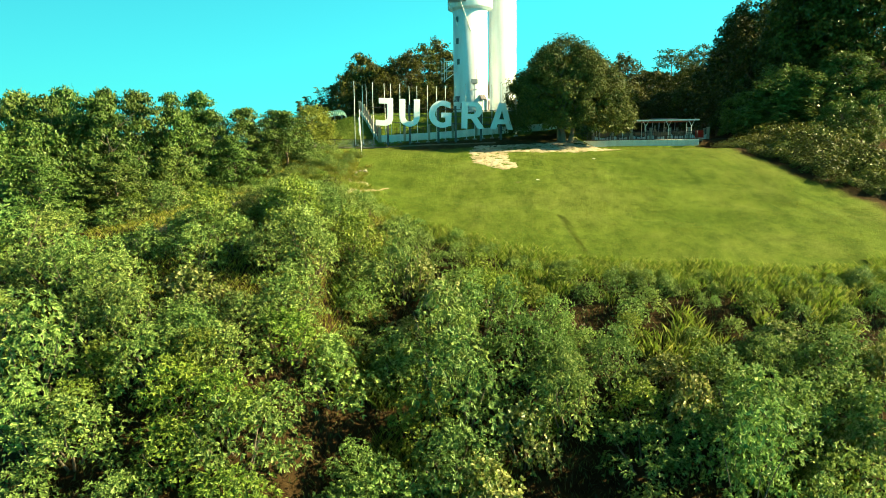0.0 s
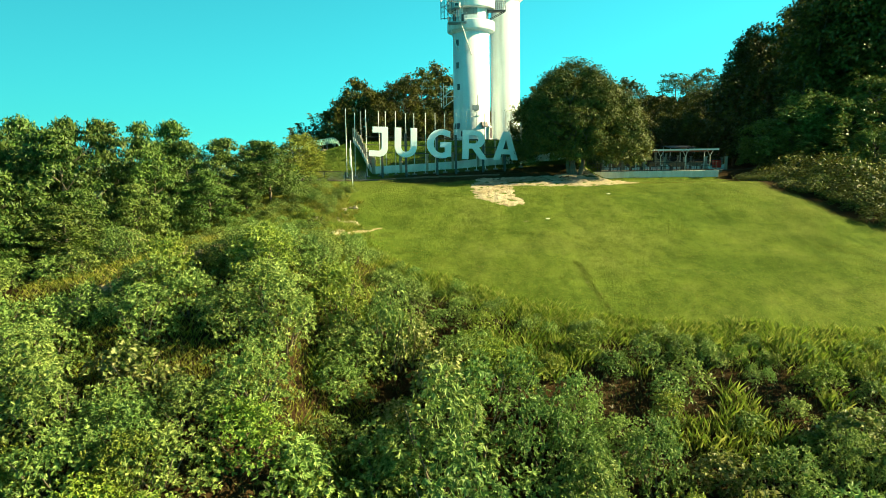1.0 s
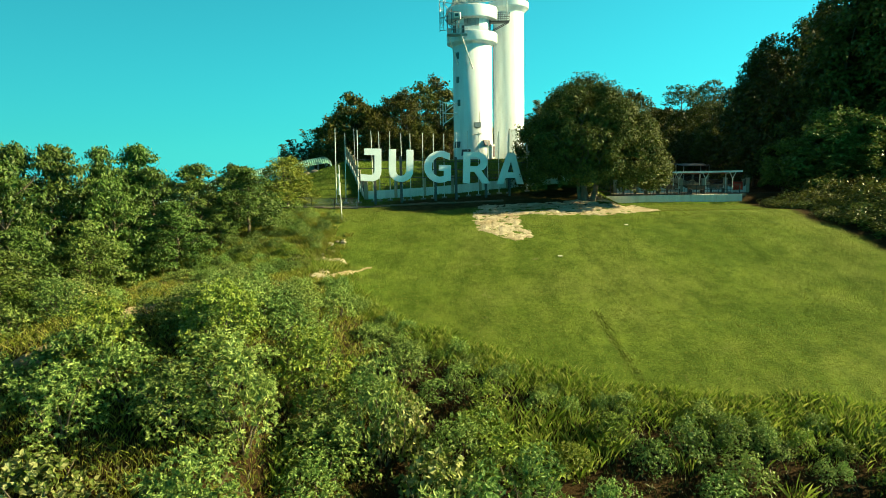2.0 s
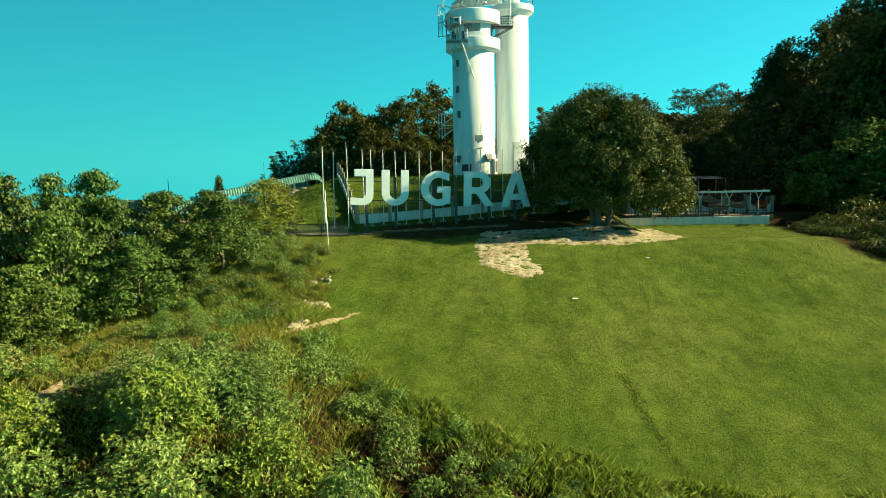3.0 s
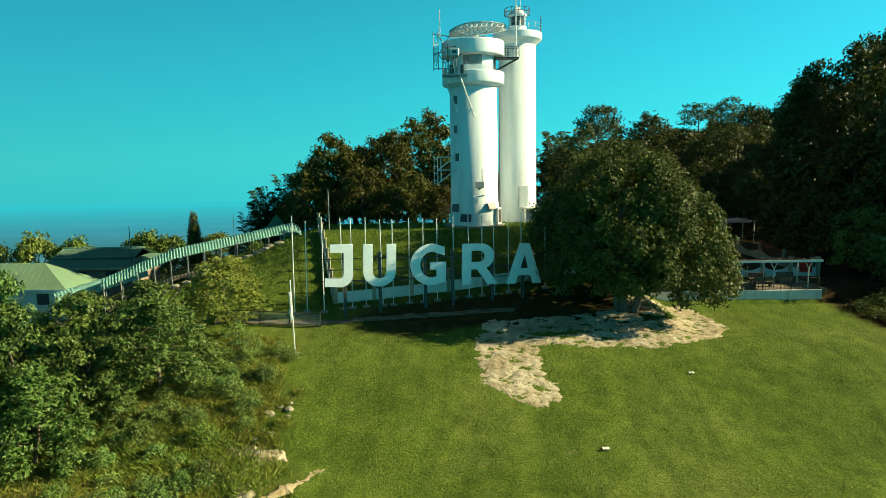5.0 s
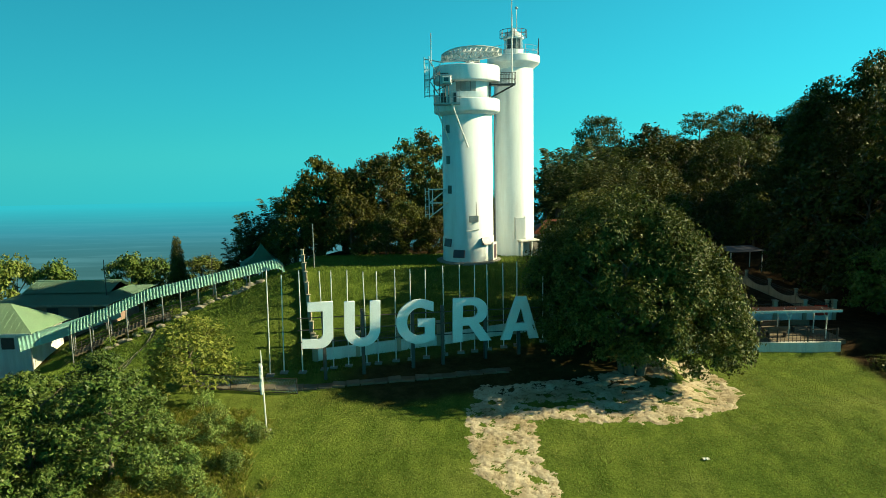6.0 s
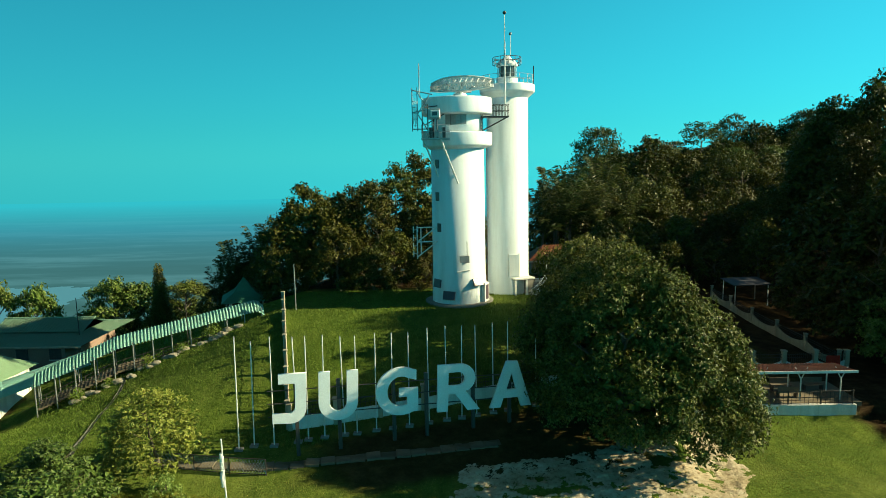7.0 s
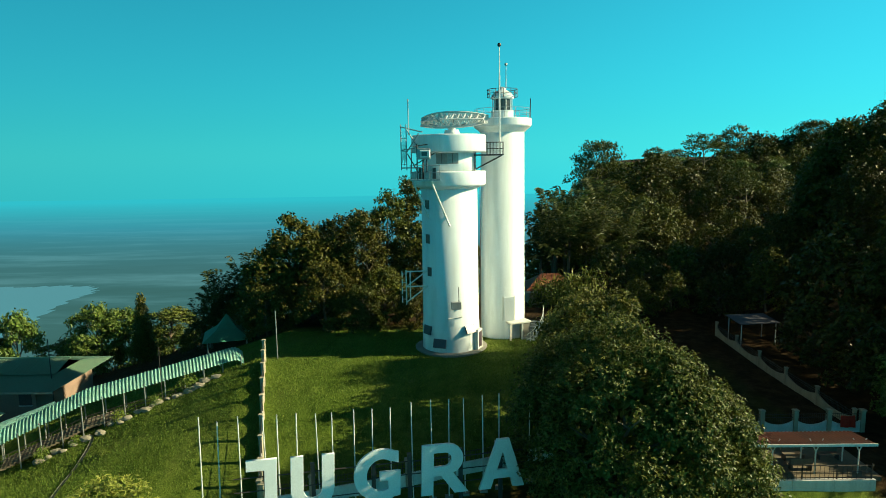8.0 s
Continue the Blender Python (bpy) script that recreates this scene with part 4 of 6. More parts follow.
for k in range(1400):                                   # hill to the side, rising to a far ridge
    y = 116 + 229 * r2.random()
    x = y * (0.13 + 0.6 * r2.random())
    size = float(np.interp(y, (118, 200, 340), (0.85, 1.15, 1.7))) * r2.uniform(0.85, 1.15)
    if len(hill) >= 105 or x < 46 and y < 152 or x < (0.19 * y - 8 if y < 170 else 0.2 * y - 2) or x > 0.7 * y - 22 or x > 0.55 * y + 2 or y > 300 or any(math.hypot(x - u, y - v) < 4.6 * size for u, v in hill):
        continue
    hill.append((x, y))
    kind_, stretch = int(r2.choice(5, p=(0.36, 0.1, 0.32, 0.07, 0.15))), r2.uniform(0.85, 1.1)
    if y > 140:                                         # the canopy follows the rise of the ridge
        top = 12.8 + (y - 37) * float(np.interp(x / y, (0.12, 0.165, 0.244, 0.30, 0.355, 0.443, 0.507, 0.548), (-0.041, -0.04, -0.009, 0.009, 0.019, 0.034, 0.043, 0.062))) + 1.6 * math.sin(x * 1.7)
        stretch = min(stretch, max(0.4, (top - ground_z(x, y)) / ((9.6, 12.6, 9, 14.0, 8.6)[kind_] * size)))
    trees.append((x, y, kind_, size, stretch))
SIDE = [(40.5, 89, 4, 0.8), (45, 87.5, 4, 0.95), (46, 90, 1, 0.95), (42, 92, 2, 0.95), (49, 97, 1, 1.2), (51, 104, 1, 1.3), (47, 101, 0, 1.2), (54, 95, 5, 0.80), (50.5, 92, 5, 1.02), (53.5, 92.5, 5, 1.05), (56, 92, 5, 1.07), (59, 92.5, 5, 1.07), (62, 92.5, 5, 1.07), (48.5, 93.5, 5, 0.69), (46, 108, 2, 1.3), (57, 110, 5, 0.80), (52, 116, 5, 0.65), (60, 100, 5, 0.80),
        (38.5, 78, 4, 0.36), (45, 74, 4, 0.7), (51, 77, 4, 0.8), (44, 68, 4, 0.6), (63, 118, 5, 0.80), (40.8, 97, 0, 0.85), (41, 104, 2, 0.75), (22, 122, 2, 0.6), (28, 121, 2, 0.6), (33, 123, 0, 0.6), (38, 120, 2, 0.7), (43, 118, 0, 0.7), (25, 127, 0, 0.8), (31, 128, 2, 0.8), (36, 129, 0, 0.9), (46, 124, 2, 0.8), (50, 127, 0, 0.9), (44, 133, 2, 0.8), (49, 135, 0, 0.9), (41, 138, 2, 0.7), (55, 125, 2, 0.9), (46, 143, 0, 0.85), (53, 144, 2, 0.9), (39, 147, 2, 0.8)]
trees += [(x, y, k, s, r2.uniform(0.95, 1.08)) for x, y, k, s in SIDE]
LEFT = [(-49.2, 131, 4, -3.2), (-46.4, 133, 4, -4.2), (-60.5, 130, 4, -3.8), (-66, 129, 4, -2.8), (-37.6, 131, 4, -4.0), (-72, 126, 4, -2.6), (-41.5, 134, 4, -8.0), (-54.5, 133, 4, -9.0)]
FAR = [(56.5, 130, 5, 19, 0.95), (60, 133, 5, 22, 0.95), (64, 129, 5, 24, 0.95), (68.5, 133, 5, 26, 0.95), (62, 138, 5, 20, 0.95), (21, 155, 0, 9, 1.25), (25, 160, 0, 9.5, 1.25), (29, 165, 0, 9.5, 1.25), (33, 172, 0, 9.5, 1.25),
       (40.5, 197.7, 6, 21.0, 1.22), (50.3, 190, 1, 18.6, 1.9), (53.5, 196, 3, 17.5, 1.5), (63, 205, 0, 14.5, 1.6), (75.4, 223, 3, 23.1, 1.75), (72, 221, 0, 16, 1.5), (89.8, 234.5, 3, 25.9, 1.45), (86.5, 236, 3, 23, 1.2), (97.5, 236, 2, 23.8, 1.7), (102, 239, 0, 23, 1.7), (107, 240, 2, 22, 1.6),
       (114.5, 238, 6, 27.2, 1.25), (110.5, 240, 3, 25, 1.3), (119, 240, 0, 24, 1.7), (124.7, 238, 0, 27.7, 1.8), (129, 240, 2, 28, 1.8), (133.5, 240, 0, 29.9, 1.8), (141, 243, 1, 32.5, 1.8), (150, 245, 0, 35, 1.8), (93, 240, 0, 17, 1.6), (82, 232, 0, 16.5, 1.6),
       (26.5, 146, 0, 5.5, 0.9), (34.5, 149, 2, 7.0, 1.0), (38.5, 147, 0, 6.5, 1.0), (41.5, 152, 1, 8.5, 1.0), (31, 142, 4, 4.0, 0.8), (29, 155, 0, 7.5, 1.1)]
for x, y, k, top, size in FAR:
    trees.append((x, y, k, size, (top - ground_z(x, y)) / ((9.6, 12.6, 9, 12.6, 8.6, 23.5, 13.0)[k] * size)))
NEAR = [(43.0, 84.5, 4, 2.9), (45.2, 86.5, 4, 5.0), (47.2, 83.5, 4, 4.2), (51.8, 84.5, 4, 6.5), (56, 83, 4, 3.5), (45, 83, 4, 1.0), (59, 85, 4, 3.4)]
for x, y, k, top in NEAR + LEFT:
    size = r2.uniform(1.1, 1.3)
    trees.append((x, y, k, size, (top - ground_z(x, y)) / ((8.4, 0, 9.2, 0, 8.3)[k] * size)))
scatter(forest, trees, 0.3)

# hedge along the side of the lawn
hedges = []
for k in range(2):
    me = crown_mesh("hedge_crown", dome(170 + k, 1.5, 1.5, 12, 0.55, 0.85, 0.15), 150, 0.27, 0.13, LEAF_TREE, 175 + k, tri=True)
    hedges.append(plant("hedge_bush", me, 180 + k, 1.2, 0.05, "dark hedge bush along the lawn", "bush", "hedge beside the lawn", stems=4, reach=0.8))
hp = []
for y in np.arange(54, 77, 1.5):
    x0 = float(np.interp(y, (40, 50, 58, 66, 78), (38.5, 37, 34, 32.2, 33.0)))
    for k in range(4):
        hp.append((x0 + 0.6 + 1.9 * k + r2.uniform(-0.5, 0.5), y + r2.uniform(-0.5, 0.5), int(r2.random() < 0.5), r2.uniform(0.8, 1.2) + 0.12 * k, 0.4 + 0.12 * k))
hp += [(14.5, 97.5, 1, 1.3, 1.1), (16.2, 96.0, 0, 1.4, 1.0), (17.8, 98.5, 1, 1.5, 1.1), (15.2, 100.5, 0, 1.3, 1.2), (19.5, 97.0, 1, 1.4, 1.0), (13.8, 94.0, 1, 1.2, 1.0), (16.5, 92.5, 1, 1.3, 1.0), (21.5, 99.0, 0, 1.5, 1.1), (18.5, 102.5, 1, 1.6, 1.1), (23.5, 101.5, 1, 1.5, 1.0), (18.6, 121.5, 0, 1.5, 1.6), (20.4, 122.0, 1, 1.6, 1.7), (16.6, 121.6, 1, 1.4, 1.3), (22.4, 122.5, 0, 1.6, 1.5)]
for k in range(14):                                     # low scrub on the rise beside the terrace
    hp.append((r2.uniform(40, 54), r2.uniform(77, 89), int(r2.random() < 0.6), r2.uniform(1.0, 1.6), 0.6))
scatter(hedges, [(x, y, k, s * 0.85, t * 1.45) if t < 0.8 else (x, y, k, s * 1.1, t) for x, y, k, s, t in hp])


def conifer(x, y, tall):
    ob = empty("conifer", (x, y, ground_z(x, y)))
    cl = [(0.15 * math.cos(k * 2.4), 0.15 * math.sin(k * 2.4), tall * (0.12 + 0.85 * k / 22), 0.34 + 1.0 * (1 - k / 22) ** 0.8, 1.3) for k in range(23)]
    bm = bmesh.new()
    trunk_mesh(bm, 7, tall * 0.9, 0.14, 6, 0.8)
    part("trunk", bm, BARK, ob)
    child("crown", crown_mesh("conifer_crown", cl, 520, 0.26, 0.13, LEAF_FOREST, 9, droop=-0.5), ob)
    tagged(ob, "slender dark conifer among the trees", "tree")


conifer(-36.8, 121, -0.6 - ground_z(-36.8, 121))


def palm_mesh(seed, fronds=26, reach=2.9):
    r = np.random.default_rng(seed)
    vs, fs, base = [], [], 0
    for k in range(fronds):
        a, lift = k * 2.4, r.uniform(0.3, 3.6)
        t = np.linspace(0.06, 1, 22)
        mid = np.stack([np.cos(a) * reach * t / (1 + 0.22 * lift), np.sin(a) * reach * t / (1 + 0.22 * lift), reach * (lift * t - (0.45 + 0.36 * lift) * t * t)], 1)
        out = np.array([-np.sin(a), np.cos(a), 0.0])
        for s in (-1, 1):
            ax = out * s * 0.8 + np.array([np.cos(a), np.sin(a), -0.5]) * 0.55 + r.normal(size=(22, 3)) * 0.12
            v, f = leaf_sheet(mid, ax, 0.75, 0.13, r)
            vs.append(v), fs.append(f + base)
            base += len(v)
    return np_mesh("palm_fronds", np.concatenate(vs), np.concatenate(fs), LEAF_PALM)


palm = empty("palm_tree")
bm = bmesh.new()
for k in range(4):
    rod(bm, (0.06 * math.sin(k), 0, -0.4 + k * 1.1), (0.06 * math.sin(k + 1), 0, 0.72 + k * 1.1), 0.17 - 0.012 * k, 0.16 - 0.012 * k, 9)
part("trunk", bm, BARK, palm)
o = child("fronds", palm_mesh(3), palm)
o.location = (0, 0, 4.0)
tagged(palm, "palm tree with drooping dark fronds", "palm tree", "palms on the hill")
PALMS = [(-24.0, 116, 0.95), (-25.8, 118, 0.8), (-27.4, 117, 0.7), (-21.8, 118, 1.1), (-26.2, 120, 1.0), (-24.8, 113.5, 0.75), (20, 140, 1.25), (23, 142, 1.35), (27, 140, 1.1), (29.5, 147, 1.4), (21.5, 146, 1.5), (18, 139, 1.2), (24, 151, 1.5), (33, 143, 1.1)]
for x, y, s in PALMS[1:]:
    copy_thing(palm, at_pose(x, y, ground_z(x, y), rng.uniform(0, 360), s * (1.2 if y > 130 else 1.0)))
x, y, s = PALMS[0]
palm.matrix_basis = at_pose(x, y, ground_z(x, y), 20, s)


def blades(name, x, y, tall, wide, mat, label, seed, bend=0.35, lift=0.0):
    """Grass blades standing on the ground at the given places: one object."""
    r = np.random.default_rng(seed)
    n = len(x)
    a = r.uniform(0, 2 * math.pi, n)
    h = tall * r.uniform(0.6, 1.3, n)
    base = np.stack([x, y, height(x, y) - 0.02 + lift], 1)
    side = np.stack([np.cos(a), np.sin(a), 0 * a], 1) * (wide * r.uniform(0.7, 1.3, n))[:, None] * 0.5
    lean = np.stack([-np.sin(a), np.cos(a), 0 * a], 1) * (h * bend * r.uniform(-1, 1, n))[:, None]
    up = np.stack([0 * a, 0 * a, h], 1)
    v = np.stack([base - side, base + side, base + side * 0.7 + up * 0.6 + lean * 0.4, base + up + lean], 1)
    me = np_mesh(name, v.reshape(-1, 3), np.arange(4 * n).reshape(-1, 4), mat)
    return tagged(new(name, me), label, "grass", kind="stuff")


def sow(n, x0, x1, y0, y1, seed, keep):
    r = np.random.default_rng(seed)
    x, y = r.uniform(x0, x1, n), r.uniform(y0, y1, n)
    ok = keep(x, y, r)
    return x[ok], y[ok]


def bare(x, y):
    return np.maximum(np.maximum(erosion(x, y), near_line(x, y, PATH_LINE, 0.5)), near_line(x, y, ROCKY, 0.6)) > -0.1 + 0.35 * np.random.default_rng(len(x)).normal(size=len(x))


x, y = sow(150000, -12, 36, 40, 80, 1, lambda x, y, r: (on_lawn(x, y) > 0.5) & ~bare(x, y) & (wobble(x, y, 0.5) + r.normal(size=len(x)) * 0.7 > -0.3))
gx_, gy_ = sow(9000, 8.6, 11.4, 40.8, 49.5, 31, lambda x, y, r: np.abs(x - np.interp(y, (41, 44, 49.5), (10.6, 10.0, 9.4)) + 0.1 * r.normal(size=len(x))) < 0.22)
blades("gully_grass", gx_, gy_, 0.08, 0.04, GRASS, "darker tufted grass along a shallow gully", 32, 0.6)
blades("lawn_grass", x, y, 0.06, 0.06, GRASS, "short mown lawn grass", 2, 1.3)
x, y = sow(480000, -36, 40, 36, 60, 3, lambda x, y, r: (np.abs(y - np.interp(x, EDGE_X, EDGE_Y) + 0.5) < 1.3 + 0.9 * r.normal(size=len(x))) & (on_lawn(x, y) < 0.9) & (near_line(x, y, PATH_LINE, 0.7) < 0))
blades("tall_grass", x, y, 0.42, 0.02, GRASS_TALL, "tall unmown grass along the lawn edge", 4, 1.1)
x, y = sow(50000, -23, -3, 30, 60, 15, lambda x, y, r: (on_lawn(x, y) < 0.4) & ~bare(x, y))
blades("bank_grass", x, y, 0.3, 0.024, GRASS_TALL, "rough green grass on the bank", 16, 1.2)
x, y = sow(85000, -20, -7, 50, 72, 5, lambda x, y, r: (on_lawn(x, y) < 0.6) & ~bare(x, y) & (x + y * 0.1 > -13 + r.normal(size=len(x)) * 1.6))
blades("rough_grass", x, y, 0.3, 0.022, GRASS_TALL, "rough tufted grass beside the footpath", 6, 1.2)
x, y = sow(5000, -21, -8, 46, 64, 7, lambda x, y, r: (on_lawn(x, y) < 0.5) & (wobble(x, y, 0.6) > 0.1))
blades("dry_grass", x, y, 0.38, 0.05, GRASS_DRY, "dry brown grass among the bushes", 8, 0.6)
x, y = sow(150000, -32, 18, 74, 104, 9, lambda x, y, r: (on_lawn(x, y) > 0.5) & (wobble(x, y, 0.4) + r.normal(size=len(x)) * 0.8 > -0.4))
blades("compound_grass", x, y, 0.15, 0.04, GRASS_LUSH, "longer green grass round the towers", 10, 1.0)
x, y = sow(60000, -6, 30, 20, 42, 12, lambda x, y, r: (wobble(x, y, 0.45) > 0.25) & (on_lawn(x, y) < 0.3) & (near_line(x, y, PATH_LINE, 1.2) < 0) & (np.abs(x) < 0.75 * y))
blades("slope_grass", x, y, 0.7, 0.026, GRASS_TALL, "tall grass between the bushes on the slope", 13, 0.9)
x, y = sow(90000, -26, 34, 21, 56, 17, lambda x, y, r: (on_lawn(x, y) < 0.3) & (near_line(x, y, PATH_LINE, 1.0) < 0) & (np.abs(x) < 0.74 * y) & (wobble(x, y, 0.8) + r.normal(size=len(x)) * 0.4 > -0.5))
# dark blades put in for the shade down between the bushes
blades("undergrowth", x, y, 0.22, 0.07, LEAF_UNDER, "low undergrowth coloured dark brown for the shade between bushes", 18, 1.4)

# ---- towers ----
def ring_rail(bm, cx, cy, z, r, tall, n=28, bar=0.02):
    """A round railing of two hoops and uprights."""
    for h in (tall, tall * 0.5):
        for k in range(n):
            a, b = 2 * math.pi * k / n, 2 * math.pi * (k + 1) / n
            rod(bm, (cx + r * math.cos(a), cy + r * math.sin(a), z + h), (cx + r * math.cos(b), cy + r * math.sin(b), z + h), bar, None, 5)
    for k in range(0, n, 2):
        a = 2 * math.pi * k / n
        rod(bm, (cx + r * math.cos(a), cy + r * math.sin(a), z), (cx + r * math.cos(a), cy + r * math.sin(a), z + tall), bar, None, 5)


def on_wall(r, ang, z):
    """A point on a round wall, ang degrees from the side that faces the sign, to the right."""
    a = radians(ang - 90)
    return Vector((r * math.cos(a), r * math.sin(a), z))


def wall_panel(bm, r, ang, z0, z1, wide, deep, tip=0.0):
    """A flat panel standing off a round wall."""
    m = Matrix.Rotation(radians(ang), 4, "Z")
    vs = box(bm, -wide / 2, -r - deep, z0, wide / 2, -r + 0.08, z1, None, 0.015)
    if tip:
        bmesh.ops.rotate(bm, verts=vs, cent=(0, -r, z1), matrix=Matrix.Rotation(radians(tip), 3, "X"))
    bmesh.ops.transform(bm, matrix=m, verts=vs)


def radar_tower(x, y, z):
    t = empty("radar_tower", (x, y, z))
    bm = bmesh.new()
    lathe(bm, [(2.62, -0.4), (2.62, 0.1), (2.6, 2.4), (2.55, 2.5), (2.5, 15.2)], 64)
    part("shaft", bm, WHITE_TOWER, t, "", True)
    bm = bmesh.new()
    lathe(bm, [(3.3, -0.35), (3.3, 0.08), (3.2, 0.12)], 40)
    part("plinth", bm, CONCRETE, t, "round concrete apron")
    bm = bmesh.new()
    lathe(bm, [(2.45, 14.5), (3.0, 14.72), (3.18, 14.8), (3.25, 14.86), (3.27, 14.95), (3.27, 15.93), (3.25, 16.01), (3.19, 16.05), (3.0, 16.07), (2.4, 16.06)], 96)
    part("lower_gallery", bm, WHITE_TOWER, t, "", True)
    bm = bmesh.new()
    lathe(bm, [(2.4, 15.9), (2.4, 18.0)], 56)
    part("neck", bm, WHITE_TOWER, t, "", True)
    bm = bmesh.new()
    lathe(bm, [(2.3, 17.64), (3.15, 17.66), (3.24, 17.69), (3.29, 17.75), (3.3, 17.83), (3.3, 19.05), (3.28, 19.14), (3.22, 19.19), (3.0, 19.21), (2.2, 19.22)], 96)
    part("upper_gallery", bm, WHITE_TOWER, t, "", True)
    for ang in (-14, 8):                                   # window band under the upper gallery
        bm = bmesh.new()
        wall_panel(bm, 2.4, ang, 16.7, 17.6, 1.0, 0.03)
        w = part("window", bm, GREY_GLASS, t, "patchy grey window pane")
        for q in (-0.5, 0, 0.5):
            bm = bmesh.new()
            a = ang + q * 22
            rod(bm, on_wall(2.45, a, 16.68), on_wall(2.45, a, 17.62), 0.025, None, 5)
            part("mullion", bm, STEEL_DARK, w)
        bm = bmesh.new()
        wall_panel(bm, 2.4, ang, 16.62, 16.7, 1.08, 0.06)
        part("sill", bm, WHITE_TOWER, w)
    for ang, zz_ in ((-50, 13.2), (-50, 10.2), (-46, 7.3)):
        bm = bmesh.new()
        wall_panel(bm, 2.53, ang, zz_ - 0.4, zz_ + 0.4, 0.5, 0.04)
        part("window", bm, DARK_GLASS, t, "small dark tower window")
    for ang, z0, z1, w, tip in ((-22, 0.55, 1.35, 1.2, -18), (-52, 1.6, 2.4, 1.0, -10), (38, 1.75, 2.5, 1.05, -28)):
        bm = bmesh.new()
        wall_panel(bm, 2.6, ang, z0, z1, w, 0.06, tip)
        p = part("awning", bm, PANEL_DARK, t, "dark hinged window flap")
        for s in (-1, 1):
            a = Matrix.Rotation(radians(ang), 3, "Z")
            bm = bmesh.new()
            rod(bm, a @ Vector((s * w * 0.42, -2.58, z0 + 0.1)), a @ Vector((s * w * 0.42, -2.85, z0 + 0.12)), 0.02, None, 5)
            part("stay", bm, STEEL_GREY, p)
    bm = bmesh.new()
    wall_panel(bm, 2.6, 62, 0.15, 1.95, 0.95, 0.35)
    box_ = part("cabinet", bm, WHITE_WALL, t, "pale metal service cabinet")
    bm = bmesh.new()
    wall_panel(bm, 2.95, 62, 0.35, 1.75, 0.6, 0.03)
    part("door", bm, PANEL_DARK, box_)
    bm = bmesh.new()                                       # small lamp box with its rod
    wall_panel(bm, 2.52, 10, 4.1, 4.75, 0.85, 0.45)
    lb = part("equipment_box", bm, STEEL_GREY, t, "grey equipment box on the wall")
    bm = bmesh.new()
    rod(bm, on_wall(2.95, 14, 4.7), on_wall(2.95, 14, 6.1), 0.035, None, 6)
    part("aerial", bm, STEEL_DARK, lb)
    bm = bmesh.new()
    rod(bm, on_wall(2.62, -5, 3.2), on_wall(2.62, 22, 3.35), 0.05, None, 6)
    part("pipe", bm, WHITE_WALL, t)
    # square lattice arm on the wall
    arm = child("bracket", None, t)
    for a, b in (((-2.0, -1.6, 7.35), (-3.9, -1.9, 7.35)), ((-2.0, -1.6, 6.0), (-3.9, -1.9, 6.0)), ((-2.0, -1.6, 6.0), (-3.9, -1.9, 4.6)), ((-3.9, -1.9, 7.5), (-3.9, -1.9, 4.4)), ((-3.9, -1.9, 6.0), (-2.1, -1.6, 7.35)), ((-3.55, -1.85, 7.4), (-3.55, -1.85, 4.8))):
        bm = bmesh.new()
        rod(bm, a, b, 0.06, None, 6)
        part("strut", bm, WHITE_POLE, arm)
    for k in range(4):
        bm = bmesh.new()
        rod(bm, (-4.25, -1.95, 4.6 + 0.75 * k), (-4.25, -1.95, 5.2 + 0.75 * k), 0.05, None, 6)
        rod(bm, (-4.25, -1.95, 4.9 + 0.75 * k), (-3.9, -1.9, 4.9 + 0.75 * k), 0.03, None, 5)
        part("dipole", bm, WHITE_POLE, arm)
    # side platform with antennas on struts
    plat = child("side_platform", None, t)
    plat.location = (0.4, 0.0, 0.0)
    bm = bmesh.new()
    box(bm, -3.6, -4.4, 15.35, -1.1, -2.6, 15.47)
    part("deck", bm, STEEL_GREY, plat)
    bm = bmesh.new()
    for k in range(9):
        u = -3.55 + k * 0.3
        rod(bm, (u, -4.35, 15.45), (u, -4.35, 16.6), 0.02, None, 5)
    for h in (16.0, 16.6):
        rod(bm, (-3.6, -4.35, h), (-1.1, -4.35, h), 0.025, None, 5)
        rod(bm, (-3.6, -4.35, h), (-3.6, -2.6, h), 0.025, None, 5)
        rod(bm, (-1.1, -4.35, h), (-1.1, -2.6, h), 0.025, None, 5)
    part("railing", bm, STEEL_GREY, plat)
    for a, b in (((-1.9, -4.2, 15.4), (-0.4, -2.55, 11.4)), ((-3.5, -3.2, 15.4), (-2.0, -1.5, 11.6))):
        bm = bmesh.new()
        rod(bm, a, b, 0.08, None, 8)
        part("strut", bm, WHITE_POLE, plat)
    for xx_, yy_, z0, z1 in ((-3.0, -4.0, 15.4, 18.4), (-2.5, -3.9, 15.4, 18.0), (-2.2, -4.1, 15.4, 17.6)):
        bm = bmesh.new()
        rod(bm, (xx_, yy_, z0), (xx_, yy_, z1), 0.06, None, 6)
        part("mast", bm, STEEL_DARK, plat)
    bm = bmesh.new()
    box(bm, -3.0, -4.3, 17.1, -1.9, -3.6, 18.0, None, 0.05)
    part("equipment_box", bm, STEEL_GREY, plat)
    bm = bmesh.new()
    box(bm, -2.75, -4.6, 17.25, -1.95, -4.32, 17.85, None, 0.04)
    cam_ = part("floodlight", bm, WHITE_POLE, plat, "white floodlight housing")
    bm = bmesh.new()
    box(bm, -2.6, -4.64, 17.38, -2.15, -4.6, 17.72)
    part("lens", bm, DARK_GLASS, cam_)
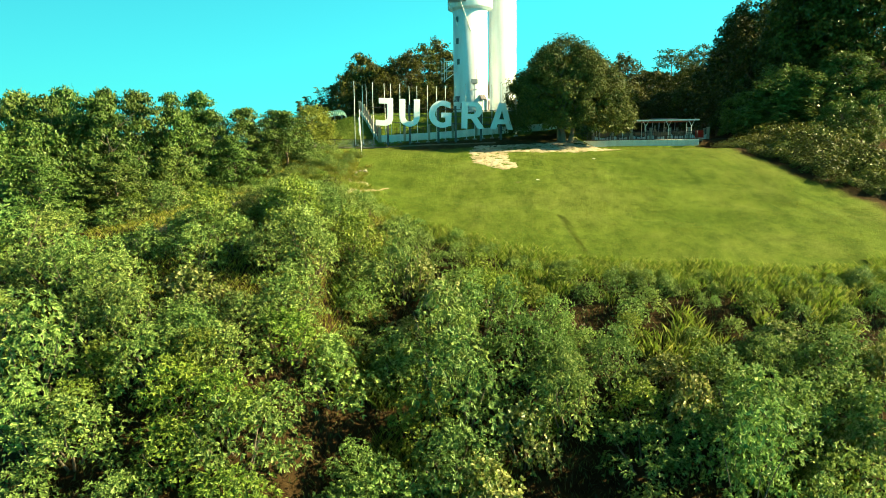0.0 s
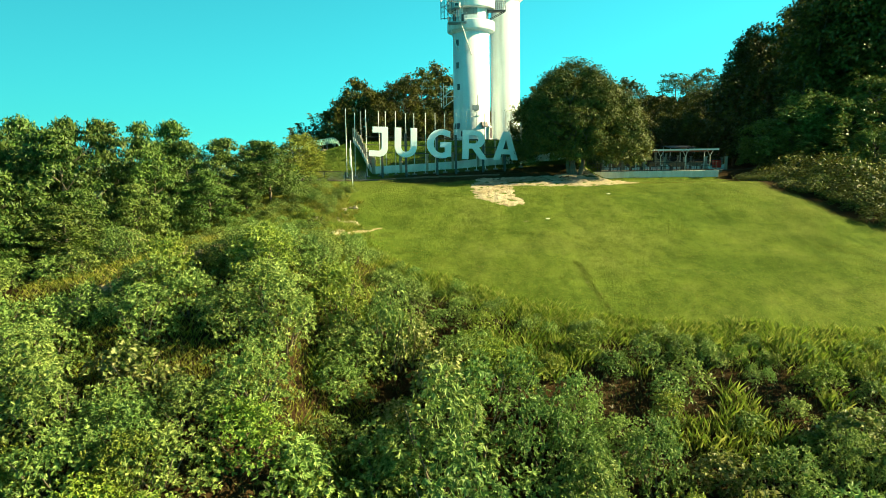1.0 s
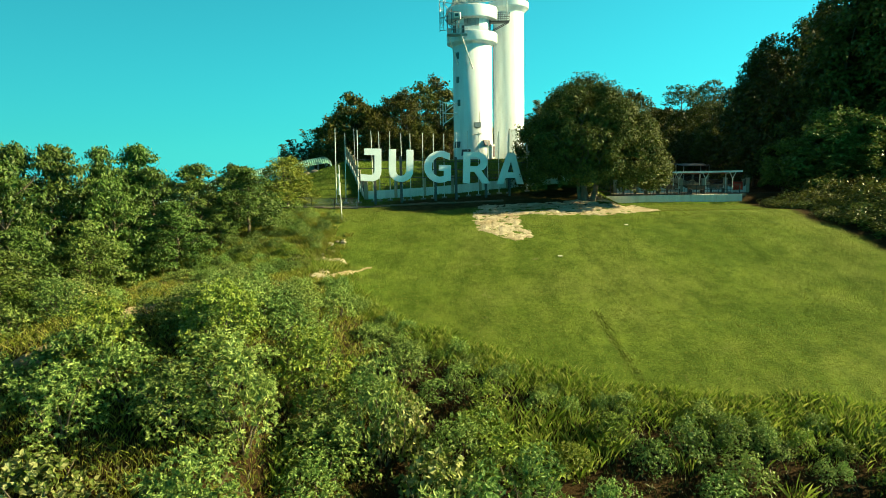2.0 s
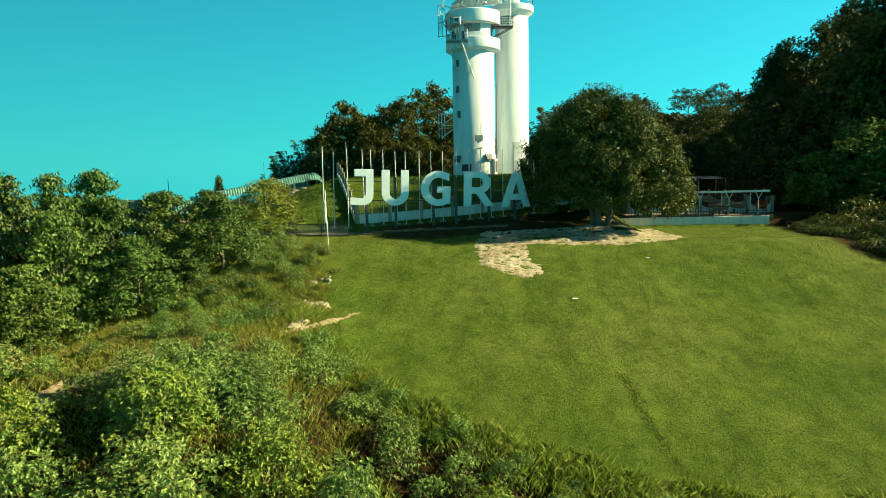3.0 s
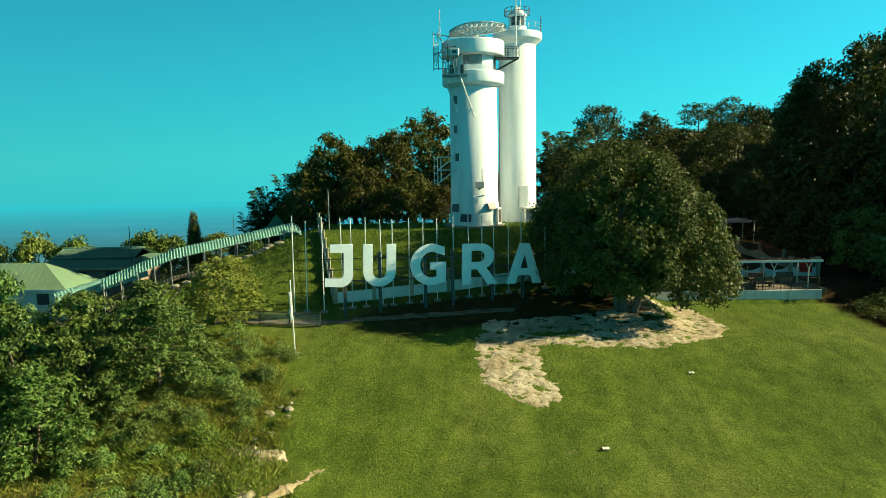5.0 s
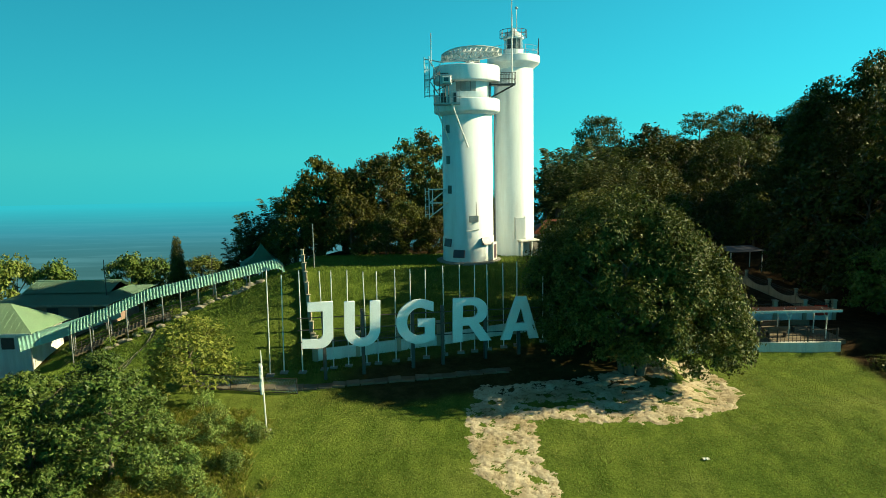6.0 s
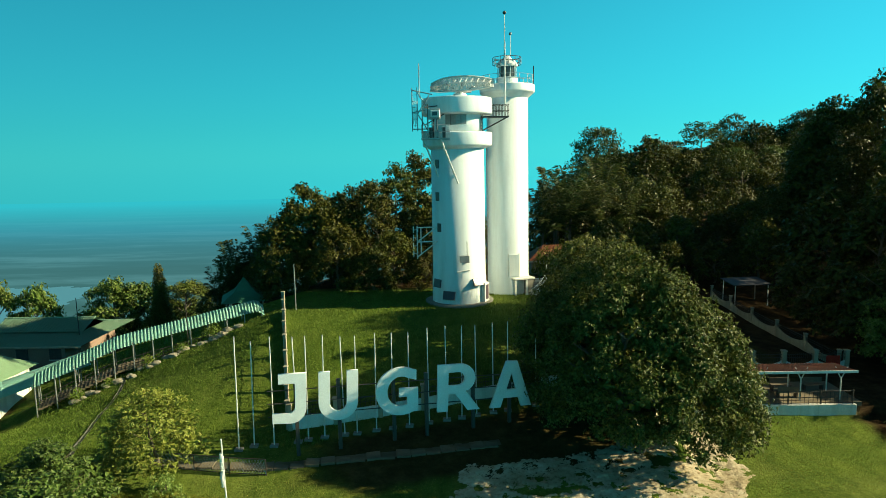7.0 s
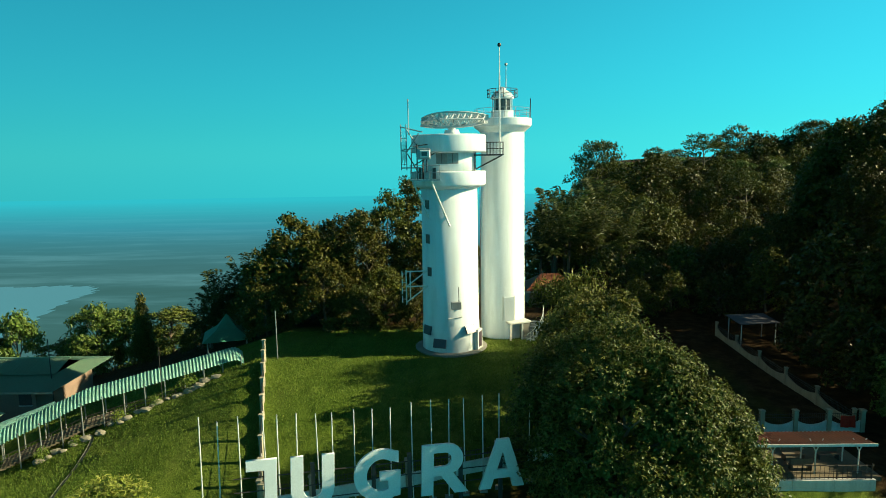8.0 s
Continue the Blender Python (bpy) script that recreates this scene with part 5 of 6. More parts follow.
    for k in range(4):
        bm = bmesh.new()
        box(bm, -3.45 + 0.55 * k, -4.15, 15.5, -3.1 + 0.55 * k, -3.75, 16.1 + 0.3 * (k % 2), None, 0.03)
        part("junction_box", bm, STEEL_DARK if k % 2 else STEEL_GREY, plat)
    for a, b in (((-3.3, -4.0, 16.6), (-1.6, -3.0, 17.6)), ((-3.3, -3.4, 18.2), (-1.9, -2.6, 18.4)), ((-2.9, -4.1, 16.0), (-3.9, -2.4, 17.6)), ((-3.5, -3.6, 15.5), (-3.5, -3.6, 18.0))):
        bm = bmesh.new()
        rod(bm, a, b, 0.045, None, 6)
        part("bar", bm, STEEL_DARK, plat)
    lat = child("antenna_frame", None, t)
    for a, b in (((-4.1, -1.5, 16.2), (-4.1, -1.5, 20.1)), ((-3.6, -2.0, 16.2), (-3.6, -2.0, 20.1)), ((-4.1, -1.5, 17.9), (-2.9, -1.6, 18.1)), ((-4.1, -1.5, 19.9), (-2.2, -2.3, 19.4)), ((-3.6, -2.0, 17.7), (-2.5, -2.6, 19.3)), ((-3.6, -2.0, 19.7), (-2.4, -2.2, 17.8)),
                 ((-3.4, -1.9, 19.2), (-3.4, -1.9, 22.2)), ((-4.1, -1.5, 16.4), (-2.4, -1.6, 16.4))):
        bm = bmesh.new()
        rod(bm, a, b, 0.05, None, 6)
        part("bar", bm, STEEL_GREY, lat)
    for k in range(6):                                     # thin whip aerials and rungs on the frame
        bm = bmesh.new()
        rod(bm, (-4.1 + 0.1 * k, -1.5 - 0.1 * k, 16.6 + 0.25 * (k % 3)), (-4.1 + 0.1 * k, -1.5 - 0.1 * k, 18.9 + 0.3 * (k % 2)), 0.022, None, 5)
        rod(bm, (-4.1, -1.5, 16.7 + 0.55 * k), (-3.6, -2.0, 16.7 + 0.55 * k), 0.02, None, 5)
        part("aerial", bm, STEEL_GREY, lat)
    # small balcony toward the lighthouse, with its tall mast
    bal = child("balcony", None, t)
    bm = bmesh.new()
    box(bm, 2.2, -1.3, 17.35, 4.75, -0.1, 17.47)
    part("deck", bm, STEEL_DARK, bal)
    bm = bmesh.new()
    for k in range(6):
        u = 3.35 + k * 0.28
        for v in (-1.28, -0.12):
            rod(bm, (u, v, 17.4), (u, v, 18.5), 0.02, None, 5)
    for h in (17.95, 18.5):
        for v in (-1.28, -0.12):
            rod(bm, (3.3, v, h), (4.75, v, h), 0.025, None, 5)
        rod(bm, (4.75, -1.28, h), (4.75, -0.12, h), 0.025, None, 5)
    part("railing", bm, STEEL_DARK, bal)
    for v in (-1.2, -0.2):
        bm = bmesh.new()
        rod(bm, (4.6, v, 17.35), (2.35, v, 16.2), 0.05, None, 6)
        part("brace", bm, STEEL_DARK, bal)
    bm = bmesh.new()
    rod(bm, (4.45, -0.7, 17.4), (4.45, -0.7, 24.0), 0.09, 0.07, 8)
    rod(bm, (4.45, -0.7, 24.0), (4.45, -0.7, 26.6), 0.05, 0.04, 8)
    mast = part("mast", bm, WHITE_POLE, bal)
    bm = bmesh.new()
    bmesh.ops.create_icosphere(bm, subdivisions=2, radius=0.17, matrix=Matrix.Translation((4.45, -0.7, 26.7)))
    part("finial", bm, STEEL_DARK, mast)
    bm = bmesh.new()                                       # ladder on the neck
    for u in (62, 70):
        rod(bm, on_wall(2.5, u, 15.9), on_wall(2.5, u, 17.9), 0.03, None, 5)
    for k in range(7):
        rod(bm, on_wall(2.5, 62, 16.1 + 0.27 * k), on_wall(2.5, 70, 16.1 + 0.27 * k), 0.02, None, 5)
    part("ladder", bm, STEEL_DARK, t)
    # lattice cable ladder down the far side
    bm = bmesh.new()
    for u in (84, 92):
        rod(bm, on_wall(2.75, u, 0.2), on_wall(2.75, u, 14.8), 0.04, None, 5)
    for k in range(30):
        rod(bm, on_wall(2.75, 84, 0.3 + 0.48 * k), on_wall(2.75, 92, 0.55 + 0.48 * k), 0.025, None, 4)
    part("cable_ladder", bm, STEEL_DARK, t)
    # rotating antenna, at rest: a wide curved reflector with its truss
    ant = child("radar_antenna", None, t)
    ant.matrix_basis = pose(0.3, 0.0, 19.2, 0, 0, 157)
    bm = bmesh.new()
    rod(bm, (0, 0, 0), (0, 0, 0.45), 0.75, 0.6, 24)
    rod(bm, (0, 0, 0.45), (0, 0, 0.7), 0.35, 0.3, 16)
    part("pedestal", bm, WHITE_TOWER, ant)

    def dish(u, v):
        """A point of the reflector: u along its width, v up its height."""
        hh = 1.35 * (1 - 0.5 * abs(u) ** 2.4)
        return Vector((3.2 * u, -1.15 * u * u + 0.75 + 0.45 * (v - 0.4) ** 2 - 0.35 * v, 0.62 + 0.45 * (1.35 - hh) + hh * v))
    bm = bmesh.new()
    n, k2 = 18, 6
    for i in range(n + 1):                                  # open grid of slats and ribs
        u = -1 + 2 * i / n
        for j in range(k2):
            rod(bm, dish(u, j / k2), dish(u, (j + 1) / k2), 0.032, None, 4)
    for j in range(17):
        for i in range(n):
            rod(bm, dish(-1 + 2 * i / n, j / 16), dish(-1 + 2 * (i + 1) / n, j / 16), 0.03 if j % 16 else 0.07, None, 4)
    part("reflector", bm, WHITE_POLE, ant, "white open-grid curved reflector")
    truss = child("truss", None, ant)
    back_ = Vector((0, 0.8, 0.0))
    for i in range(-6, 7):
        u = i / 6.5
        lo, hi = dish(u, 0.12), dish(u, 0.9)
        mid_ = dish(u, 0.5) + back_ * (1 - 0.45 * abs(u))
        bm = bmesh.new()
        rod(bm, lo, mid_, 0.06, None, 5)
        rod(bm, mid_, hi, 0.06, None, 5)
        if i < 6:
            w = (i + 1) / 6.5
            nxt = dish(w, 0.5) + back_ * (1 - 0.45 * abs(w))
            rod(bm, mid_, nxt, 0.07, None, 5)
            rod(bm, mid_, dish(w, 0.9), 0.05, None, 5)
            rod(bm, mid_, dish(w, 0.12), 0.05, None, 5)
        part("rib", bm, WHITE_POLE, truss)
    bm = bmesh.new()
    for s_ in (-1, 1):
        rod(bm, (0, 0, 0.55), dish(s_ * 0.55, 0.2) + back_ * 0.6, 0.06, None, 6)
        rod(bm, (0, 0.2, 0.55), dish(s_ * 0.25, 0.5) + back_, 0.06, None, 6)
        rod(bm, (0, -0.1, 0.6), (s_ * 0.35, -1.9, 0.8), 0.045, None, 6)
    rod(bm, (-0.4, -1.9, 0.85), (0.4, -1.9, 0.85), 0.14, None, 8)
    part("feed_arm", bm, STEEL_GREY, ant)
    tagged(t, "white round radar tower with two galleries and antenna", "tower")


radar_tower(3.87, 97.2, -0.85)


def lighthouse(x, y, z):
    t = empty("lighthouse", (x, y, z))
    bm = bmesh.new()
    lathe(bm, [(2.2, -0.4), (2.2, 0.3), (2.12, 0.4), (2.06, 20.2)], 64)
    part("shaft", bm, WHITE_TOWER, t, "", True)
    bm = bmesh.new()
    lathe(bm, [(2.05, 19.9), (2.5, 20.3), (2.7, 20.45), (2.74, 20.55), (2.74, 21.15), (2.68, 21.2), (1.2, 21.2)], 120)
    part("gallery", bm, WHITE_TOWER, t)
    bm = bmesh.new()
    ring_rail(bm, 0, 0, 21.2, 2.6, 0.9, 32)
    part("railing", bm, STEEL_GREY, t)
    lan = child("lantern", None, t)
    bm = bmesh.new()
    lathe(bm, [(1.05, 21.1), (1.05, 21.9), (1.1, 21.95)], 32)
    part("lantern_base", bm, WHITE_TOWER, lan)
    bm = bmesh.new()
    lathe(bm, [(0.82, 21.9), (0.82, 23.0)], 24)
    part("glazing", bm, DARK_GLASS, lan)
    for k in range(10):
        a = 2 * math.pi * k / 10
        bm = bmesh.new()
        rod(bm, (0.9 * math.cos(a), 0.9 * math.sin(a), 21.9), (0.9 * math.cos(a), 0.9 * math.sin(a), 23.05), 0.045, None, 6)
        part("mullion", bm, WHITE_TOWER, lan)
    bm = bmesh.new()
    lathe(bm, [(1.0, 23.0), (1.08, 23.08), (1.05, 23.25), (0.8, 23.6), (0.4, 23.85), (0.25, 24.1), (0.1, 24.15)], 32)
    part("dome", bm, WHITE_TOWER, lan, "", True)
    bm = bmesh.new()
    ring_rail(bm, 0, 0, 23.15, 1.4, 0.75, 24, 0.03)
    for k in range(8):
        a = 2 * math.pi * k / 8
        rod(bm, (1.0 * math.cos(a), 1.0 * math.sin(a), 23.1), (1.4 * math.cos(a), 1.4 * math.sin(a), 23.2), 0.03, None, 5)
    part("top_railing", bm, STEEL_DARK, lan)
    bm = bmesh.new()
    rod(bm, (0.35, 0, 24.0), (0.35, 0, 26.1), 0.05, 0.03, 6)
    bmesh.ops.create_icosphere(bm, subdivisions=2, radius=0.15, matrix=Matrix.Translation((0.35, 0, 26.2)))
    part("mast", bm, STEEL_GREY, lan)
    bm = bmesh.new()
    rod(bm, (2.55, -0.4, 20.4), (2.6, -0.4, 23.0), 0.05, None, 6)
    part("lightning_rod", bm, STEEL_DARK, t)
    bm = bmesh.new()
    wall_panel(bm, 2.1, 12, 2.25, 4.45, 1.0, 0.05)
    d = part("door", bm, WHITE_TOWER, t, "pale door at the landing")
    bm = bmesh.new()
    for a, b, c, e in ((-4, 2.2, 4.55, 0.12), (27, 2.2, 4.55, 0.12)):
        wall_panel(bm, 2.1, a, b, c, e, 0.08)
    part("door_frame", bm, WHITE_WALL, d)
    an = child("porch", None, t)
    m = Matrix.Rotation(radians(24), 4, "Z")
    bm = bmesh.new()
    box(bm, -0.75, -2.9, 1.95, 1.5, -1.6, 2.12, m, 0.02)
    part("slab", bm, WHITE_WALL, an)
    for u in (-0.68, 0.6):
        bm = bmesh.new()
        box(bm, u - 0.07, -2.85, -0.3, u + 0.07, -2.7, 1.98, m)
        part("post", bm, WHITE_WALL, an)
    bm = bmesh.new()
    box(bm, 0.75, -2.8, -0.3, 1.4, -1.7, 1.98, m)
    part("side_wall", bm, CONCRETE, an)
    bm = bmesh.new()
    for k in range(10):
        a = radians(-20 + 6 * k)
        box(bm, 2.75 + 0.0 * k, -0.5, -0.3 + 0.2 * k, 4.0, -0.2, -0.08 + 0.2 * k, Matrix.Rotation(a - radians(40), 4, "Z"))
    part("stair", bm, STEEL_GREY, an)
    bm = bmesh.new()
    for k in range(10):
        a0, a1 = radians(-60 + 6 * k), radians(-54 + 6 * k)
        for h in (0.5, 1.0):
            rod(bm, (3.95 * math.cos(a0), 3.95 * math.sin(a0), 0.1 + 0.2 * k + h), (3.95 * math.cos(a1), 3.95 * math.sin(a1), 0.3 + 0.2 * k + h), 0.03, None, 5)
        rod(bm, (3.95 * math.cos(a0), 3.95 * math.sin(a0), 0.1 + 0.2 * k), (3.95 * math.cos(a0), 3.95 * math.sin(a0), 1.1 + 0.2 * k), 0.025, None, 5)
    part("handrail", bm, WHITE_POLE, an)
    tagged(t, "tall slender white lighthouse with gallery and lantern", "lighthouse")


lighthouse(8.97, 101.5, -1.25)

# ---- the sign ----
SIGN_A, SIGN_U = Vector((-7.2, 72.5, 0)), Vector((15.2, 4.2, 0)).normalized()
SIGN_TURN = math.degrees(math.atan2(SIGN_U.y, SIGN_U.x))


def arc(cx, cy, rx, ry, a0, a1, n=18):
    return [(cx + rx * math.cos(radians(a0 + (a1 - a0) * k / n)), cy + ry * math.sin(radians(a0 + (a1 - a0) * k / n))) for k in range(n + 1)]


# outlines in a box one high; each entry is a closed line, later ones are holes
LETTERS = {
    "J": (0.66, [[(0.12, 1.0), (0.66, 1.0), (0.66, 0.3)] + arc(0.36, 0.3, 0.30, 0.30, 0, -90) + [(0.0, 0.02), (0.0, 0.22)] + arc(0.32, 0.32, 0.12, 0.12, -90, 0, 8) + [(0.44, 0.8), (0.12, 0.8)]]),
    "U": (0.76, [[(0.0, 1.0), (0.22, 1.0), (0.22, 0.36)] + arc(0.38, 0.36, 0.16, 0.17, 180, 360) + [(0.54, 1.0), (0.76, 1.0), (0.76, 0.36)] + arc(0.38, 0.36, 0.38, 0.36, 0, -180)]),
    "G": (0.84, [[(0.8, 0.72), (0.8, 0.93)] + arc(0.5, 0.5, 0.5, 0.5, 62, 298, 30) + [(0.84, 0.07), (0.84, 0.56), (0.46, 0.56), (0.46, 0.38), (0.62, 0.38), (0.62, 0.2)] + arc(0.5, 0.5, 0.27, 0.31, -66, -298, 30)]),
    "R": (0.88, [[(0.0, 0.0), (0.22, 0.0), (0.22, 0.37), (0.36, 0.37), (0.62, 0.0), (0.88, 0.0), (0.58, 0.42)] + arc(0.46, 0.69, 0.31, 0.31, -55, 90) + [(0.0, 1.0)], [(0.22, 0.83), (0.42, 0.83)] + arc(0.42, 0.69, 0.13, 0.14, 90, -90, 10) + [(0.22, 0.55)]]),
    "A": (0.90, [[(0.0, 0.0), (0.23, 0.0), (0.29, 0.2), (0.61, 0.2), (0.67, 0.0), (0.90, 0.0), (0.57, 1.0), (0.33, 1.0)], [(0.345, 0.38), (0.45, 0.74), (0.555, 0.38)]]),
}


def letter_mesh(ch, high, wide, deep):
    cu = bpy.data.curves.new("letter", "CURVE")
    cu.dimensions, cu.fill_mode, cu.extrude, cu.bevel_depth, cu.offset = "2D", "BOTH", deep / 2, 0.012, -0.012
    w0 = LETTERS[ch][0]
    for line in LETTERS[ch][1]:
        sp = cu.splines.new("POLY")
        sp.points.add(len(line) - 1)
        for p, (u, v) in zip(sp.points, line):
            p.co = (u / w0 * wide, v * high, 0, 1)
        sp.use_cyclic_u = True
    tmp = bpy.data.objects.new("letter", cu)
    scene.collection.objects.link(tmp)
    me = bpy.data.meshes.new_from_object(tmp.evaluated_get(bpy.context.evaluated_depsgraph_get()))
    bpy.data.objects.remove(tmp)
    me.transform(Matrix.Rotation(radians(90), 4, "X"))
    me.materials.clear()
    me.materials.append(WHITE_LETTER)
    return me


sign = empty("letter_sign", (SIGN_A.x, SIGN_A.y, 0), SIGN_TURN)
SPANS = [("J", -0.48, 1.5), ("U", 2.22, 4.6), ("G", 5.68, 8.36), ("R", 9.6, 12.45), ("A", 13.12, 16.0)]
for ch, s0, s1 in SPANS:
    o = child("letter", letter_mesh(ch, 3.08, s1 - s0, 0.16), sign, "white block letter " + ch)
    o.location = (s0, 0, -2.77 - 0.043 * (s0 + s1) / 2 + 0.02)
    o.rotation_euler = (0, radians(2.0), 0)
for s in (0.95, 3.5, 6.9, 9.0, 12.1, 14.6):
    bm = bmesh.new()
    gz = ground_z(SIGN_A.x + SIGN_U.x * s, SIGN_A.y + SIGN_U.y * s + 0.3)
    box(bm, s - 0.11, 0.2, gz - 0.3, s + 0.11, 0.42, -0.35 - 0.033 * s, None, 0.01)
    part("post", bm, STEEL_DARK, sign, "black steel post")
for h in (-0.75, -1.55, -2.35):
    bm = bmesh.new()
    rod(bm, (-0.7, 0.14, h), (16.2, 0.14, h - 0.55), 0.035, None, 6)
    part("rail", bm, STEEL_DARK, sign, "black steel rail")
tagged(sign, "large white letters JUGRA on black posts", "sign")

# ---- flagpoles ----
POLES = [(-10.25, 73.75, 7.2, 0.9), (-9.4, 74.1, 6.7, 1.2), (-8.14, 74.1, 7.0, 0.5), (-6.72, 74.47, 6.8, -0.6), (-6.12, 74.7, 6.75, 0.5), (-5.13, 74.95, 6.7, 1.0), (-3.9, 75.3, 6.5, -0.7), (-3.13, 75.5, 6.5, 0.4), (-1.92, 75.85, 6.5, 0.6),
         (-0.87, 76.05, 6.4, 0.6), (0.2, 76.3, 6.3, 0.4), (1.5, 76.63, 6.4, -0.3), (2.67, 76.94, 6.4, -0.3), (3.67, 77.2, 6.3, 0.5), (4.68, 77.47, 6.2, -0.6), (5.82, 77.77, 6.2, -0.3), (6.82, 78.03, 6.2, 0.1), (8.78, 78.54, 6.1, 0.0)]


def flagpole(tall):
    ob = empty("flagpole")
    bm = bmesh.new()
    rod(bm, (0, 0, 0.0), (0, 0, tall), 0.042, 0.034, 10)
    p = part("pole", bm, WHITE_POLE, ob)
    bm = bmesh.new()
    rod(bm, (0, 0, tall), (0, 0, tall + 0.07), 0.05, 0.025, 8)
    part("cap", bm, STEEL_GREY, p)
    bm = bmesh.new()
    box(bm, -0.25, -0.2, -0.35, 0.25, 0.2, 0.12, None, 0.02)
    part("footing", bm, CONCRETE, ob, "small concrete footing")
    return tagged(ob, "slim white flagpole without a flag", "flagpole", "flagpoles behind the sign")


for x, y, tall, lean in POLES:
    flagpole(tall).matrix_basis = pose(x, y, ground_z(x, y), 0, lean, 0)

stake = empty("banner_pole", (-8.6, 67.0, ground_z(-8.6, 67.0)))
bm = bmesh.new()
rod(bm, (0, 0, -0.2), (-0.1, 0, 4.75), 0.045, 0.04, 8)
part("pole", bm, WHITE_POLE, stake)
bm = bmesh.new()
for k in range(8):
    rod(bm, (-0.16 + 0.03 * math.sin(k * 2.1), 0.02, 2.2 + 0.22 * k), (-0.14 + 0.03 * math.sin(k * 2.1 + 2), -0.02, 2.45 + 0.22 * k), 0.10 + 0.03 * math.sin(k), 0.08, 7)
part("rolled_banner", bm, CLOTH_WHITE, stake, "furled white cloth")
bm = bmesh.new()
box(bm, -0.22, -0.2, -0.3, 0.22, 0.2, 0.07, None, 0.02)
part("footing", bm, CONCRETE, stake)
tagged(stake, "white pole with a furled cloth on the lawn", "pole")


# ---- fences ----
def fence(name, pts, bays, post_h, wall_h, rail_h, label, colour, post=0.17, swoop=True, step_z=0.0, wall=None):
    """Masonry posts with low walls and dark grilles between them, along a bent line."""
    ob = empty(name)
    wall = wall or WHITE_WALL
    lens = [math.dist(a, b) for a, b in zip(pts, pts[1:])]
    total = sum(lens)

    def along(d):
        for (a, b), ln_ in zip(zip(pts, pts[1:]), lens):
            if d <= ln_ + 1e-6:
                return a[0] + (b[0] - a[0]) * d / ln_, a[1] + (b[1] - a[1]) * d / ln_
            d -= ln_
        return pts[-1]
    spots = [along(total * k / bays) for k in range(bays + 1)]
    for k, (x, y) in enumerate(spots):
        z = ground_z(x, y) + step_z
        bm = bmesh.new()
        box(bm, x - post, y - post, z - 0.4, x + post, y + post, z + post_h, None, 0.015)
        p = part("post", bm, colour, ob)
        bm = bmesh.new()
        box(bm, x - post - 0.05, y - post - 0.05, z + post_h, x + post + 0.05, y + post + 0.05, z + post_h + 0.1, None, 0.02)
        part("cap", bm, colour, p)
    for (x0, y0), (x1, y1) in zip(spots, spots[1:]):
        a, b = Vector((x0, y0, ground_z(x0, y0) + step_z)), Vector((x1, y1, ground_z(x1, y1) + step_z))
        d = (b - a).xy.normalized()
        n = Vector((-d.y, d.x, 0)) * 0.06
        bm = bmesh.new()
        cols = []
        m = 10
        for k in range(m + 1):
            u = k / m
            c = a.lerp(b, u)
            h = wall_h * ((0.72 + 1.15 * abs(u - 0.5) ** 2.2 * 2.2) if swoop else 1.0)
            cols.append([bm.verts.new(c + n * s + Vector((0, 0, hh))) for s, hh in ((-1, -0.5), (1, -0.5), (1, h), (-1, h))])
        for p, q in zip(cols, cols[1:]):
            for k in range(4):
                bm.faces.new((p[k], p[(k + 1) % 4], q[(k + 1) % 4], q[k]))
        bm.faces.new(cols[0][::-1])
        bm.faces.new(cols[-1])
        panel = part("wall_panel", bm, wall, ob)
        bm = bmesh.new()
        steps = max(6, int((b - a).length / 0.16))
        for k in range(1, steps):
            c = a.lerp(b, k / steps)
            rod(bm, c + Vector((0, 0, wall_h * 0.6)), c + Vector((0, 0, rail_h)), 0.014, None, 4)
        for h in (rail_h - 0.08, (rail_h + wall_h) / 2):
            rod(bm, a + Vector((0, 0, h)), b + Vector((0, 0, h)), 0.02, None, 5)
        part("grille", bm, STEEL_DARK, ob, "black steel grille")
    return tagged(ob, label, "fence")


fence("front_fence", [(-7.6, 76.0), (9.6, 80.5), (15.5, 82.0)], 8, 1.75, 0.85, 1.6, "low white wall and black grille behind the sign", CREAM, 0.15, False)
fence("side_fence", [(-7.75, 76.1), (-12.4, 93.5)], 8, 1.9, 0.7, 1.7, "cream posts and grille climbing the slope", CREAM, 0.12)
fence("terrace_fence", [(20.3, 88.0), (35.9, 88.0)], 6, 1.75, 0.85, 1.55, "cream posts, white wall and grille above the shelter", CREAM)
# panels in cream, not white: the darker paint stands for the shade
fence("yard_fence", [(35.6, 88.5), (34.7, 112.5)], 5, 1.6, 0.85, 1.4, "weathered cream fence with curved panels, coloured darker for deep shade", CREAM, 0.12, wall=CREAM)

# ---- retaining wall, railing and shelter ----
wall = empty("retaining_wall")
for k in range(6):
    bm = bmesh.new()
    x0 = 15.3 + k * 2.72
    box(bm, x0, 79.75, -6.6, x0 + 2.715, 80.05, -5.0 + 0.0 * k, None, 0.02)
    part("wall_block", bm, WHITE_WALL, wall)
tagged(wall, "pale stained low retaining wall above the lawn", "wall", kind="structure")
rail = empty("wall_railing")
bm = bmesh.new()
for k in range(54):
    u = 15.4 + 0.3 * k
    rod(bm, (u, 79.9, -5.02), (u, 79.9, -4.05), 0.018, None, 4)
for h in (-4.05, -4.5, -4.92):
    rod(bm, (15.4, 79.9, h), (31.5, 79.9, h), 0.025, None, 5)
part("grille", bm, STEEL_DARK, rail)
for k in range(8):
    bm = bmesh.new()
    u = 15.5 + 2.27 * k
    rod(bm, (u, 79.9, -5.05), (u, 79.9, -3.95), 0.04, None, 6)
    part("post", bm, STEEL_DARK, rail)
